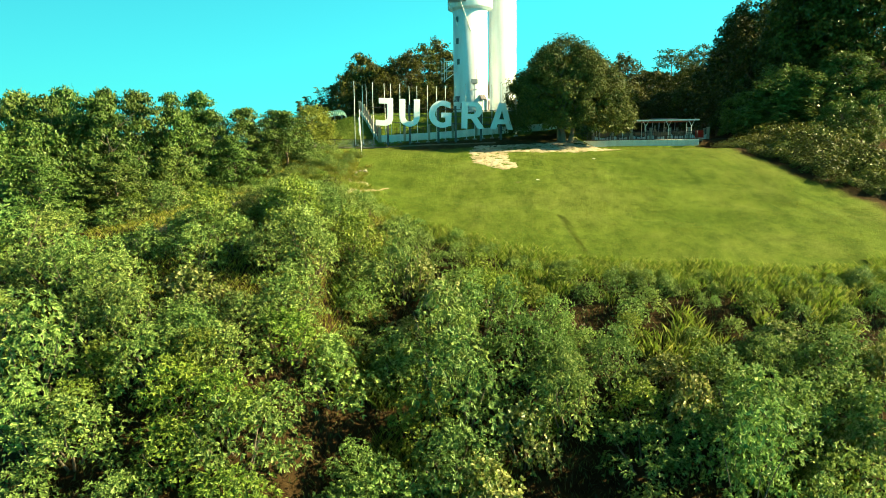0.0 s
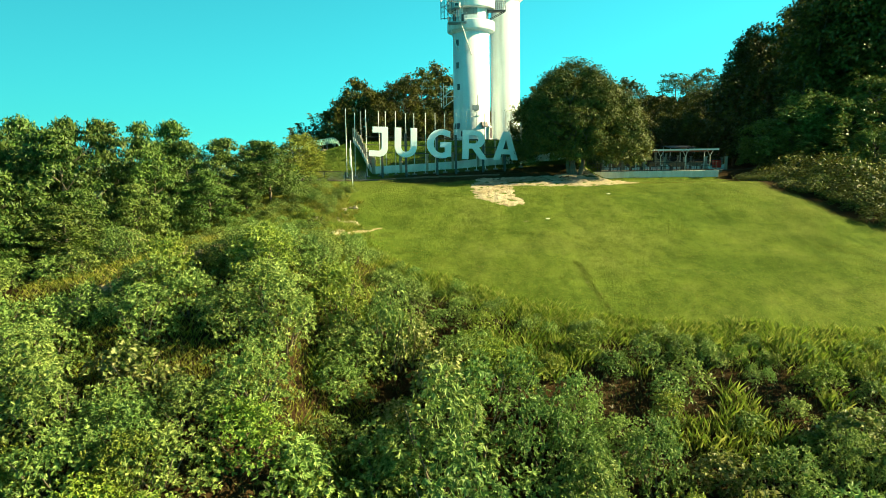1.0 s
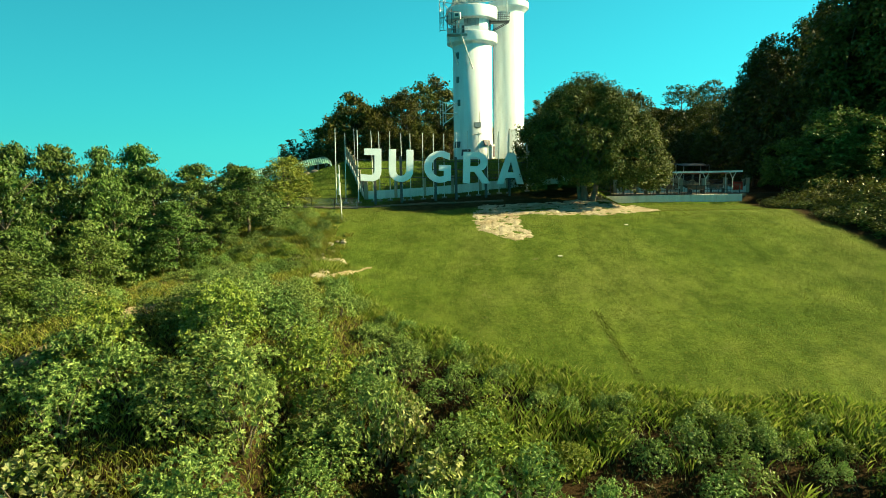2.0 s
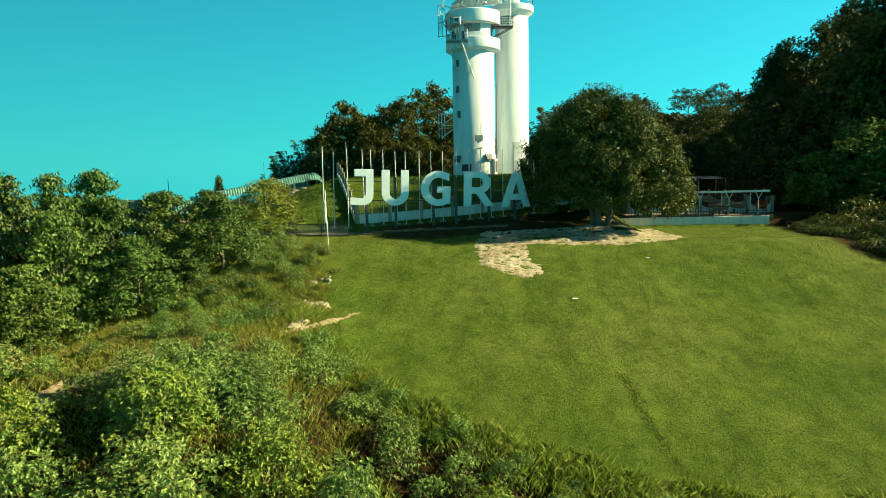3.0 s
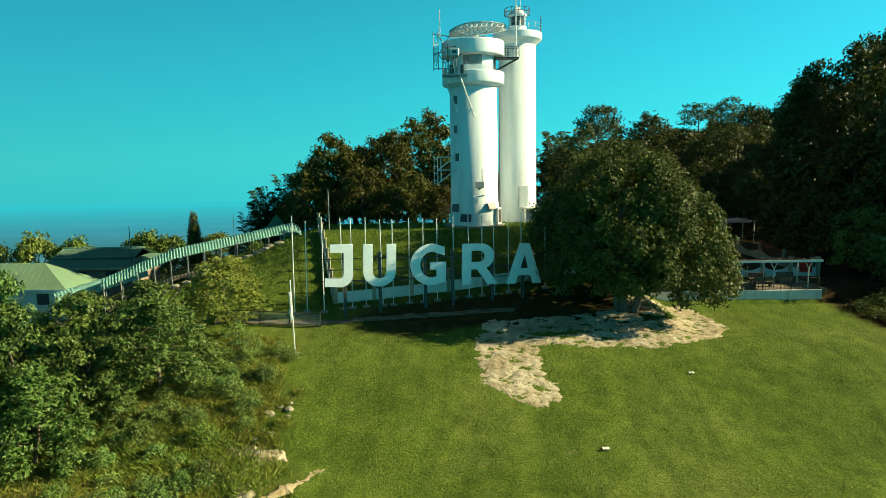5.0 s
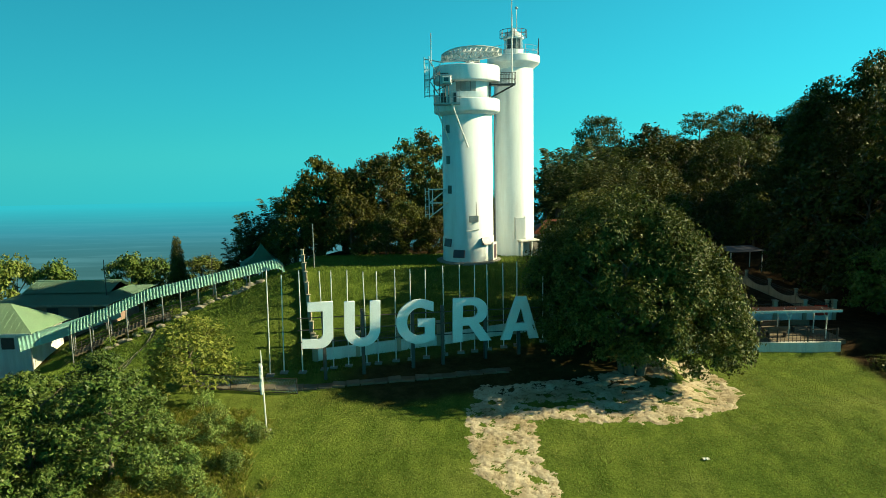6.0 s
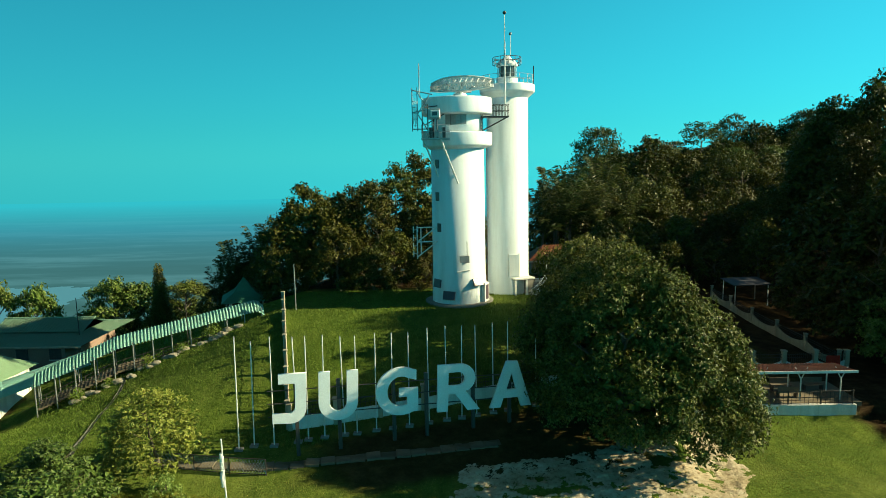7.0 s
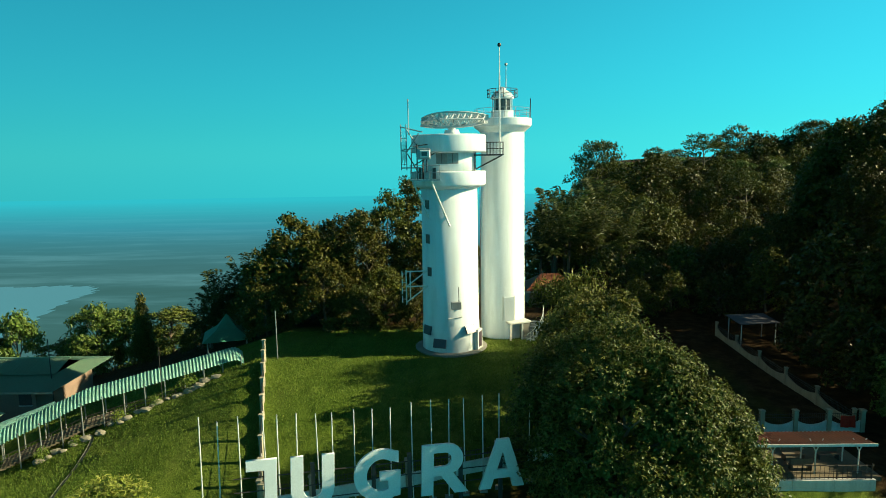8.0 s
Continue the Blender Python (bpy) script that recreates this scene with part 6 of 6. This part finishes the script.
tagged(rail, "dark metal railing on the retaining wall", "railing")


def shelter():
    ob = empty("roofed_shelter")
    bm = bmesh.new()
    n = 288
    rows = []
    for k in range(n + 1):
        x = 18.6 + 12.9 * k / n
        dz = 0.035 * math.sin(k * math.pi / 3)
        rows.append([bm.verts.new((x, 79.9, -2.55 + dz)), bm.verts.new((x, 81.1, -2.69 + dz)), bm.verts.new((x, 82.5, -2.86 + dz))])
    for p, q in zip(rows, rows[1:]):
        for j in range(2):
            bm.faces.new((p[j], q[j], q[j + 1], p[j + 1]))
    bmesh.ops.solidify(bm, geom=bm.faces[:], thickness=0.02)
    part("roof", bm, ROOF_RED, ob, "rusty red corrugated roof")
    bm = bmesh.new()
    box(bm, 18.5, 79.82, -2.72, 31.6, 79.88, -2.54)
    part("fascia", bm, WHITE_WALL, ob)
    for k in range(5):
        x = 19.5 + 2.85 * k
        bm = bmesh.new()
        rod(bm, (x, 80.6, -5.1), (x, 80.6, -3.3), 0.05, None, 8)
        for s in (-1, 1):
            rod(bm, (x, 80.6, -3.4), (x + 0.45 * s, 80.6, -2.5), 0.04, None, 6)
        part("front_post", bm, WHITE_POLE, ob)
        bm = bmesh.new()
        rod(bm, (x, 82.3, -5.1), (x, 82.3, -2.88), 0.05, None, 8)
        part("back_post", bm, WHITE_POLE, ob)
        bm = bmesh.new()
        rod(bm, (x, 79.95, -2.63), (x, 82.4, -2.93), 0.035, None, 6)
        part("rafter", bm, STEEL_GREY, ob)
    bm = bmesh.new()
    for k in range(5):                                     # laps of the roof sheets
        y = 80.35 + 0.5 * k
        rod(bm, (18.6, y, -2.57 - 0.12 * (y - 79.9)), (31.5, y, -2.57 - 0.12 * (y - 79.9)), 0.03, None, 5)
    part("roof_lap", bm, ROOF_RED, ob)
    bm = bmesh.new()
    box(bm, 17.2, 80.12, -5.3, 32.2, 84.4, -4.96, None, 0.02)
    part("floor_slab", bm, PATHWAY, ob, "worn brown floor slab")
    tagged(ob, "open shelter with rusty red roof and white posts", "shelter")


shelter()


def bench(x, y, z, turn):
    ob = empty("bench", (x, y, z), turn)
    bm = bmesh.new()
    box(bm, -0.75, -0.2, 0.40, 0.75, 0.2, 0.46, None, 0.01)
    part("seat", bm, BARK, ob)
    bm = bmesh.new()
    box(bm, -0.75, 0.2, 0.5, 0.75, 0.25, 0.9, None, 0.01)
    part("backrest", bm, BARK, ob)
    for u in (-0.65, 0.65):
        bm = bmesh.new()
        box(bm, u - 0.04, -0.18, -0.05, u + 0.04, 0.24, 0.42)
        part("leg", bm, STEEL_DARK, ob)
    return tagged(ob, "dark wooden bench under the shelter roof", "bench", "benches under the shelter")


for k in range(5):
    bench(20.5 + 2.4 * k, 82.6, -4.95, 0)
    if k % 2:
        bench(20.2 + 2.4 * k, 81.2, -4.98, 180)
bm = bmesh.new()
cols = []
for k in range(9):
    u = k / 8
    cols.append((bm.verts.new((34.1 + 1.15 * u, 87.8 + 0.05 * math.sin(k), -4.0)), bm.verts.new((34.1 + 1.15 * u, 87.78 + 0.07 * math.sin(k * 1.4), -4.95))))
for p, q in zip(cols, cols[1:]):
    bm.faces.new((p[0], q[0], q[1], p[1]))
bmesh.ops.solidify(bm, geom=bm.faces[:], thickness=0.015)
tagged(part("hanging_cloth", bm, RED_CLOTH), "red cloth hung over the fence", "cloth")

# small shelter and house further back
def post_roof(name, x, y, z, w, d, h, mat, label, turn=0, slope=0.25):
    ob = empty(name, (x, y, z), turn)
    bm = bmesh.new()
    vs = box(bm, -w / 2 - 0.3, -d / 2 - 0.3, h, w / 2 + 0.3, d / 2 + 0.3, h + 0.08)
    for v in vs:
        v.co.z += slope * (v.co.y / d + 0.5)
    part("roof", bm, mat, ob)
    for sx in (-1, 1):
        for sy in (-1, 1):
            bm = bmesh.new()
            rod(bm, (sx * w / 2, sy * d / 2, -0.3), (sx * w / 2, sy * d / 2, h + (slope if sy > 0 else 0)), 0.06, None, 8)
            part("post", bm, WHITE_POLE, ob)
    return tagged(ob, label, "shelter")


post_roof("picnic_shelter", 37.8, 110.5, ground_z(37.8, 110.5), 4.0, 2.6, 2.4, ROOF_BLUE, "small grey-blue roofed picnic shelter in shade", 6)


def house(name, x, y, z, w, d, wall_h, rise, wall_mat, roof_mat, label, turn=0, over=0.6, windows=3, hip=None, rib=0.02):
    ob = empty(name, (x, y, z), turn)
    bm = bmesh.new()
    box(bm, -w / 2, -d / 2, -3.0, w / 2, d / 2, wall_h, None, 0.02)
    body = part("wall", bm, wall_mat, ob)
    bm = bmesh.new()
    ex, ey, k = w / 2 + over, d / 2 + over, (d / 2 if hip is None else hip)
    lo = [bm.verts.new(p) for p in ((-ex, -ey, wall_h - 0.15), (ex, -ey, wall_h - 0.15), (ex, ey, wall_h - 0.15), (-ex, ey, wall_h - 0.15))]
    hi = [bm.verts.new((-ex + k, 0, wall_h + rise)), bm.verts.new((ex - k, 0, wall_h + rise))]
    for f in ((lo[0], lo[1], hi[1], hi[0]), (lo[1], lo[2], hi[1]), (lo[2], lo[3], hi[0], hi[1]), (lo[3], lo[0], hi[0])):
        bm.faces.new(f)
    bmesh.ops.solidify(bm, geom=bm.faces[:], thickness=0.1)
    roof = part("roof", bm, roof_mat, ob)
    bm = bmesh.new()
    for s in range(int(2 * ex / 0.6)):
        u = -ex + 0.6 * s + 0.3
        top = min(1.0, (ex - abs(u)) / max(k, 0.01))
        rod(bm, (u, -ey, wall_h - 0.12), (u, -ey * (1 - top), wall_h - 0.12 + (rise + 0.15) * top), rib, None, 4)
    part("roof_ribs", bm, roof_mat, roof)
    bm = bmesh.new()
    box(bm, -ex, -ey - 0.04, wall_h - 0.32, ex, -ey + 0.0, wall_h - 0.1)
    part("fascia", bm, WHITE_WALL, roof)
    for s in range(windows):
        u = -w / 2 + w * (s + 0.5) / windows
        bm = bmesh.new()
        box(bm, u - 0.6, -d / 2 - 0.04, wall_h - 1.7, u + 0.6, -d / 2 + 0.02, wall_h - 0.6)
        wd = part("window", bm, DARK_GLASS, ob)
        for piece, z0, z1 in (("sill", wall_h - 1.78, wall_h - 1.7), ("lintel", wall_h - 0.6, wall_h - 0.52)):
            bm = bmesh.new()
            box(bm, u - 0.68, -d / 2 - 0.08, z0, u + 0.68, -d / 2 + 0.02, z1)
            part(piece, bm, WHITE_WALL, wd)
    return tagged(ob, label, "house")


def raised_house(x, y, z, label):
    """A house whose ridge roof stands above broad lower eaves."""
    ob = empty("green_roof_house", (x, y, z))
    bm = bmesh.new()
    box(bm, -5.9, -4.8, -3.0, 4.2, 4.8, 3.45, None, 0.02)
    part("wall", bm, WALL_PINK, ob)
    bm = bmesh.new()
    lo = [bm.verts.new(p) for p in ((-7.2, -5.6, 3.5), (6.4, -5.6, 3.5), (6.4, 5.6, 3.5), (-7.2, 5.6, 3.5))]
    hi = [bm.verts.new(p) for p in ((-4.5, -2.2, 4.15), (4.6, -2.2, 4.15), (4.6, 2.2, 4.15), (-4.5, 2.2, 4.15))]
    for k in range(4):
        bm.faces.new((lo[k], lo[(k + 1) % 4], hi[(k + 1) % 4], hi[k]))
    bmesh.ops.solidify(bm, geom=bm.faces[:], thickness=0.08)
    low = part("lower_roof", bm, ROOF_GREEN, ob)
    bm = bmesh.new()
    box(bm, -7.2, -5.64, 3.3, 6.4, -5.6, 3.5)
    part("fascia", bm, CREAM, low)
    bm = bmesh.new()
    rows = [[bm.verts.new((u, v, w)) for u in (-4.9, 4.9)] for v, w in ((-2.6, 4.2), (0, 5.1), (2.6, 4.2))]
    for p, q in zip(rows, rows[1:]):
        bm.faces.new((p[0], p[1], q[1], q[0]))
    bmesh.ops.solidify(bm, geom=bm.faces[:], thickness=0.08)
    top_roof = part("roof", bm, ROOF_GREEN, ob)
    bm = bmesh.new()
    for k in range(27):
        u = -4.8 + 9.6 * k / 26
        rod(bm, (u, -2.6, 4.21), (u, 0, 5.11), 0.012, None, 4)
    part("roof_ribs", bm, ROOF_GREEN, top_roof)
    bm = bmesh.new()
    rod(bm, (-4.9, 0, 5.12), (4.9, 0, 5.12), 0.08, None, 6)
    part("ridge_cap", bm, ROOF_GREEN, top_roof)
    for u in (-4.45, 4.5):
        bm = bmesh.new()
        f = bm.faces.new([bm.verts.new(p) for p in ((u, -2.1, 4.1), (u, 2.1, 4.1), (u, 0, 5.0))])
        bmesh.ops.solidify(bm, geom=[f], thickness=0.06)
        part("gable", bm, CREAM, ob)
    for u in (-3.6, -0.2, 3.2):
        bm = bmesh.new()
        box(bm, u - 0.6, -4.86, 1.9, u + 0.6, -4.78, 3.0)
        wd = part("window", bm, DARK_GLASS, ob)
        bm = bmesh.new()
        box(bm, u - 0.68, -4.9, 1.82, u + 0.68, -4.78, 1.9)
        part("sill", bm, WHITE_WALL, wd)
    tagged(ob, label, "house")


raised_house(-40.4, 103.1, -8.5, "house with raised weathered green roof and pinkish walls")
house("hall", -43.0, 91.0, -8.8, 12.8, 4.8, 3.35, 2.1, WHITE_WALL, ROOF_LIGHT, "low hall with a light green hipped roof", 0, hip=3.8, rib=0.008)
house("red_roof_house", 17.4, 126, -3.6, 6.2, 5, 2.5, 1.7, CREAM, ROOF_RED, "small house with a red roof among trees", 0, windows=2)


# ---- covered walkway ----
def walkway():
    ob = empty("covered_walkway")
    line = [(-14.9, 95.2, -0.05), (-26.2, 90.0, -2.15), (-32.1, 87.3, -4.6)]
    lens = [math.dist(a, b) for a, b in zip(line, line[1:])]

    def along(d):
        for (a, b), ln_ in zip(zip(line, line[1:]), lens):
            if d <= ln_:
                return Vector(a).lerp(Vector(b), d / ln_)
            d -= ln_
        return Vector(line[-1])
    side = Vector((0.42, -0.907, 0))
    total = sum(lens)
    bm = bmesh.new()
    rows, step = [], 0.035
    for k in range(int(total / step)):
        c = along(k * step)
        rip = 0.045 * math.cos(k * step * 2 * math.pi / 0.28)
        end = max(0.0, 1 - k * step / 0.9)
        row = []
        for j in range(13):
            u = -1 + 2 * j / 12
            row.append(bm.verts.new(c + side * (1.25 * u) + Vector((0, 0, 0.1 - 0.8 * abs(u) ** 2.2 - 0.6 * end * end + rip))))
        rows.append(row)
    for p, q in zip(rows, rows[1:]):
        for j in range(12):
            bm.faces.new((p[j], q[j], q[j + 1], p[j + 1]))
    bmesh.ops.solidify(bm, geom=bm.faces[:], thickness=0.02)
    part("roof", bm, ROOF_TEAL, ob, "pale green ribbed barrel roof")
    n = 12
    spots = []
    for k in range(n + 1):
        c = along(total * (k + 0.15) / (n + 0.3))
        for s in (-1, 1):
            f = c + side * 1.15 * s
            g = ground_z(f.x, f.y)
            bm = bmesh.new()
            rod(bm, (f.x, f.y, min(g, f.z - 2.2) - 0.4), (f.x, f.y, f.z - 0.5), 0.05, None, 8)
            part("post", bm, STEEL_GREY, ob)
            if s == 1:
                spots.append(Vector((f.x, f.y, f.z - 2.7)))
    for a, b in zip(spots, spots[1:]):
        bm = bmesh.new()
        for h in (0.35, 0.65, 0.95):
            rod(bm, a + Vector((0, 0, h)), b + Vector((0, 0, h)), 0.025, None, 5)
        m = a.lerp(b, 0.5)
        rod(bm, m, m + Vector((0, 0, 0.95)), 0.025, None, 5)
        part("rail", bm, STEEL_DARK, ob)
    tread = None
    for k in range(int(total / 0.34)):
        c = along(k * 0.34)
        if tread is None:
            bm = bmesh.new()
            box(bm, -0.18, -1.1, -0.14, 0.18, 1.1, 0.0, None, 0.015)
            o = part("step", bm, PATHWAY, ob)
            tread = o.data
        else:
            o = child("step", tread, ob)
        o.matrix_basis = pose(c.x, c.y, c.z - 2.72, 0, 0, 25)
    tagged(ob, "covered stairway with pale green ribbed roof", "walkway")


walkway()
end = empty("gazebo", (-20.8, 107.9, ground_z(-20.8, 107.9)), 18)
gz = -2.6 - ground_z(-20.8, 107.9)
bm = bmesh.new()
base = [bm.verts.new((sx * 2.5, sy * 2.5, gz)) for sx, sy in ((-1, -1), (1, -1), (1, 1), (-1, 1))]
mid = [bm.verts.new((sx * 1.05, sy * 1.05, gz + 1.05)) for sx, sy in ((-1, -1), (1, -1), (1, 1), (-1, 1))]
top = bm.verts.new((0, 0, gz + 2.5))
for k in range(4):
    bm.faces.new((base[k], base[(k + 1) % 4], mid[(k + 1) % 4], mid[k]))
    bm.faces.new((mid[k], mid[(k + 1) % 4], top))
bmesh.ops.solidify(bm, geom=bm.faces[:], thickness=0.06)
part("roof", bm, paint("deep_green_roof", (0.08, 0.32, 0.21), (0.05, 0.22, 0.14), 0.5), end, "deep green peaked roof")
for sx in (-1, 1):
    for sy in (-1, 1):
        bm = bmesh.new()
        rod(bm, (sx * 2.0, sy * 2.0, -0.3), (sx * 2.0, sy * 2.0, gz + 0.15), 0.07, None, 8)
        part("post", bm, STEEL_GREY, end)
tagged(end, "gazebo with deep green peaked roof", "gazebo")


# light green awnings at the foot of the stairway
def awning(name, a, b, wide, label):
    ob = empty(name)
    a, b = Vector(a), Vector(b)
    d = (b - a).normalized()
    side = Vector((-d.y, d.x, 0)).normalized()
    bm = bmesh.new()
    rows = []
    n = int((b - a).length / 0.15)
    for k in range(n + 1):
        c = a.lerp(b, k / n)
        rows.append([bm.verts.new(c + side * wide * (-1 + j / 5) + Vector((0, 0, -0.8 * abs(j / 5 - 1) ** 2.2 + (0.05 if k % 2 and k > n - 12 else 0)))) for j in range(11)])
    for p, q in zip(rows, rows[1:]):
        for j in range(10):
            bm.faces.new((p[j], p[j + 1], q[j + 1], q[j]))
    bmesh.ops.solidify(bm, geom=bm.faces[:], thickness=0.02)
    part("roof", bm, ROOF_AWNING, ob)
    for u in (0.1, 0.5, 0.9):
        for s in (-1, 1):
            c = a.lerp(b, u) + side * wide * 0.9 * s
            bm = bmesh.new()
            rod(bm, (c.x, c.y, ground_z(c.x, c.y) - 0.4), (c.x, c.y, c.z - 0.8), 0.05, None, 6)
            part("post", bm, STEEL_GREY, ob)
    return tagged(ob, label, "awning")


awning("awning", (-30.4, 92.4, -4.05), (-36.9, 87.4, -5.85), 1.8, "smooth pale green awning roof beside the stairway")

# ---- small things ----
pole = empty("lamp_pole", (-11.45, 94.2, ground_z(-11.45, 94.2)))
bm = bmesh.new()
rod(bm, (0, 0, -0.3), (0, 0, 3.4 - ground_z(-11.45, 94.2)), 0.05, 0.04, 8)
part("pole", bm, STEEL_GREY, pole)
tagged(pole, "thin grey pole by the fence corner", "pole")
pole = empty("power_pole", (-35.6, 100, ground_z(-35.6, 100)))
bm = bmesh.new()
rod(bm, (0, 0, -0.3), (0, 0, -0.6 - ground_z(-35.6, 100)), 0.05, 0.04, 8)
part("pole", bm, STEEL_DARK, pole)
tagged(pole, "thin dark power pole between the trees", "pole")
pole = empty("service_pole", (-20.4, 91.0, ground_z(-20.4, 91.0)))
bm = bmesh.new()
rod(bm, (0, 0, -0.3), (0, 0, 4.6), 0.028, 0.024, 8)
part("pole", bm, STEEL_DARK, pole)
tagged(pole, "thin dark pole beside the covered stairway", "pole")

# low chain-link frame and concrete path below the poles
fr = empty("mesh_fence")
FP = [(-15.0, 72.0), (-12.2, 71.6), (-10.0, 71.3), (-7.8, 71.1)]
for (x0, y0), (x1, y1) in zip(FP, FP[1:]):
    z0, z1 = ground_z(x0, y0), ground_z(x1, y1)
    bm = bmesh.new()
    for a, b in (((x0, y0, z0 - 0.2), (x0, y0, z0 + 1.0)), ((x0, y0, z0 + 1.0), (x1, y1, z1 + 1.0)), ((x0, y0, z0 + 0.06), (x1, y1, z1 + 0.06)), ((x1, y1, z1 - 0.2), (x1, y1, z1 + 1.0))):
        rod(bm, a, b, 0.03, None, 5)
    p = part("panel_frame", bm, STEEL_DARK, fr)
    bm = bmesh.new()
    for k in range(12):
        u = k / 12
        rod(bm, (x0 + (x1 - x0) * u, y0 + (y1 - y0) * u, z0 + 0.06), (x0 + (x1 - x0) * min(1, u + 0.25), y0 + (y1 - y0) * min(1, u + 0.25), z1 + 1.0), 0.008, None, 3)
        rod(bm, (x0 + (x1 - x0) * u, y0 + (y1 - y0) * u, z0 + 1.0), (x0 + (x1 - x0) * min(1, u + 0.25), y0 + (y1 - y0) * min(1, u + 0.25), z1 + 0.06), 0.008, None, 3)
    part("mesh", bm, STEEL_GREY, p)
tagged(fr, "low dark-framed wire mesh fence by the path", "fence")


def strip(name, pts, half, mat, label, lift=0.05, cat="path", kerb=0.0):
    """A ribbon that follows the ground."""
    bm = bmesh.new()
    rows = []
    fine = []
    for (a, b) in zip(pts, pts[1:]):
        n = max(2, int(math.dist(a, b) / 0.5))
        fine += [(a[0] + (b[0] - a[0]) * k / n, a[1] + (b[1] - a[1]) * k / n) for k in range(n)]
    fine.append(pts[-1])
    for k, (x, y) in enumerate(fine):
        x2, y2 = fine[min(k + 1, len(fine) - 1)]
        x1, y1 = fine[max(k - 1, 0)]
        d = Vector((x2 - x1, y2 - y1, 0)).normalized()
        s = Vector((-d.y, d.x, 0)) * half
        rows.append([bm.verts.new((x + s.x * u, y + s.y * u, ground_z(x + s.x * u, y + s.y * u) + lift + kerb * (abs(u) > 0.7))) for u in (-1, -0.75, -0.6, 0, 0.6, 0.75, 1)])
    for p, q in zip(rows, rows[1:]):
        for j in range(6):
            bm.faces.new((p[j], q[j], q[j + 1], p[j + 1]))
    bmesh.ops.solidify(bm, geom=bm.faces[:], thickness=0.04)
    return tagged(part(name, bm, mat), label, cat, kind="structure")


pave = strip("pavement", [(-15.5, 72.4), (-8.0, 71.9), (0, 73.0), (6, 74.2)], 0.3, PATHWAY, "worn concrete slab path below the sign", 0.03)
r4 = np.random.default_rng(41)
bm = bmesh.new()
box(bm, -0.42, -0.45, -0.1, 0.42, 0.45, 0.04, None, 0.02)
slab = None
for k in range(24):
    u = k / 23
    x = -15.2 + 20.6 * u
    y = float(np.interp(x, (-15.5, -8, 0, 6), (72.4, 71.9, 73.0, 74.2)))
    if slab is None:
        o = part("slab", bm, PATHWAY, pave)
        slab = o.data
    else:
        o = child("slab", slab, pave)
    o.matrix_basis = pose(x, y, ground_z(x, y) + 0.02 + r4.uniform(-0.05, 0.03), r4.uniform(-3, 3), r4.uniform(-3, 3), 7 + r4.uniform(-5, 5))
strip("drain", [(-24.9, 88.2), (-23.2, 82.0), (-21.5, 76.0), (-20.2, 71.5)], 0.15, CONCRETE, "narrow concrete drain down the grass slope", 0.03, "drain", 0.06)

# stones and small plants under the covered stairway
r3 = np.random.default_rng(21)
for k in range(26):
    u = k / 26
    x, y = -16.5 - 13 * u + r3.uniform(-0.3, 0.3), 92.6 - 5.8 * u + r3.uniform(-0.5, 0.3)
    bm = bmesh.new()
    bmesh.ops.create_icosphere(bm, subdivisions=2, radius=1.0)
    for v in bm.verts:
        v.co *= 1 + 0.28 * noise.noise(v.co * 1.7 + Vector((k, 0, 0)))
    s = r3.uniform(0.2, 0.42)
    bmesh.ops.transform(bm, matrix=Matrix.Diagonal((s * 1.4, s, s * 0.7, 1)), verts=bm.verts)
    o = part("stone", bm, ROCK)
    o.location = (x, y, ground_z(x, y) + 0.05)
    tagged(o, "pale rough stone below the covered stairway", "stone", "stones under the stairway")
for k in range(16):                                      # loose stones in the washed-out ground by the footpath
    x, y = r3.uniform(-9.4, -7.2), r3.uniform(54.0, 61.5)
    bm = bmesh.new()
    bmesh.ops.create_icosphere(bm, subdivisions=2, radius=1.0)
    for v in bm.verts:
        v.co *= 1 + 0.3 * noise.noise(v.co * 1.6 + Vector((k, 5, 0)))
    s = r3.uniform(0.1, 0.26)
    bmesh.ops.transform(bm, matrix=Matrix.Rotation(k, 4, "Z") @ Matrix.Diagonal((s * 1.4, s, s * 0.6, 1)), verts=bm.verts)
    o = part("rock", bm, ROCK)
    o.location = (x, y, ground_z(x, y) + 0.04)
    tagged(o, "pale loose stone beside the footpath", "stone", "stones by the footpath")
for k, (x, y) in enumerate(((15.17, 64.0), (8.7, 57.55))):    # scraps of litter on the lawn
    bm = bmesh.new()
    bmesh.ops.create_grid(bm, x_segments=5, y_segments=4, size=0.5)
    for v in bm.verts:
        v.co = Vector((v.co.x * 0.34, v.co.y * 0.24, 0.05 + 0.07 * noise.noise(v.co * 4 + Vector((k * 3, 0, 0)))))
    bmesh.ops.solidify(bm, geom=bm.faces[:], thickness=0.006)
    o = part("paper_scrap", bm, CLOTH_WHITE)
    o.location = (x, y, ground_z(x, y) + 0.02)
    tagged(o, "crumpled white scrap of paper on the lawn", "litter")
small = []
me = crown_mesh("garden_crown", dome(190, 0.55, 0.9, 8, 0.25, 0.4, 0.2), 420, 0.16, 0.06, LEAF_LIME, 191)
small.append(plant("garden_plant", me, 192, 0.7, 0.025, "small yellow-green garden plant", "plant", "plants under the stairway", stems=4, reach=0.4))
scatter(small, [(-18.6, 91.9, 0, 1.25, 1), (-20.8, 90.6, 0, 0.8, 1), (-23.5, 89.6, 0, 0.9, 1.1), (-26.2, 88.1, 0, 0.7, 1), (-28.4, 87.2, 0, 0.9, 1.2), (-22.0, 84.6, 0, 0.6, 0.8)])
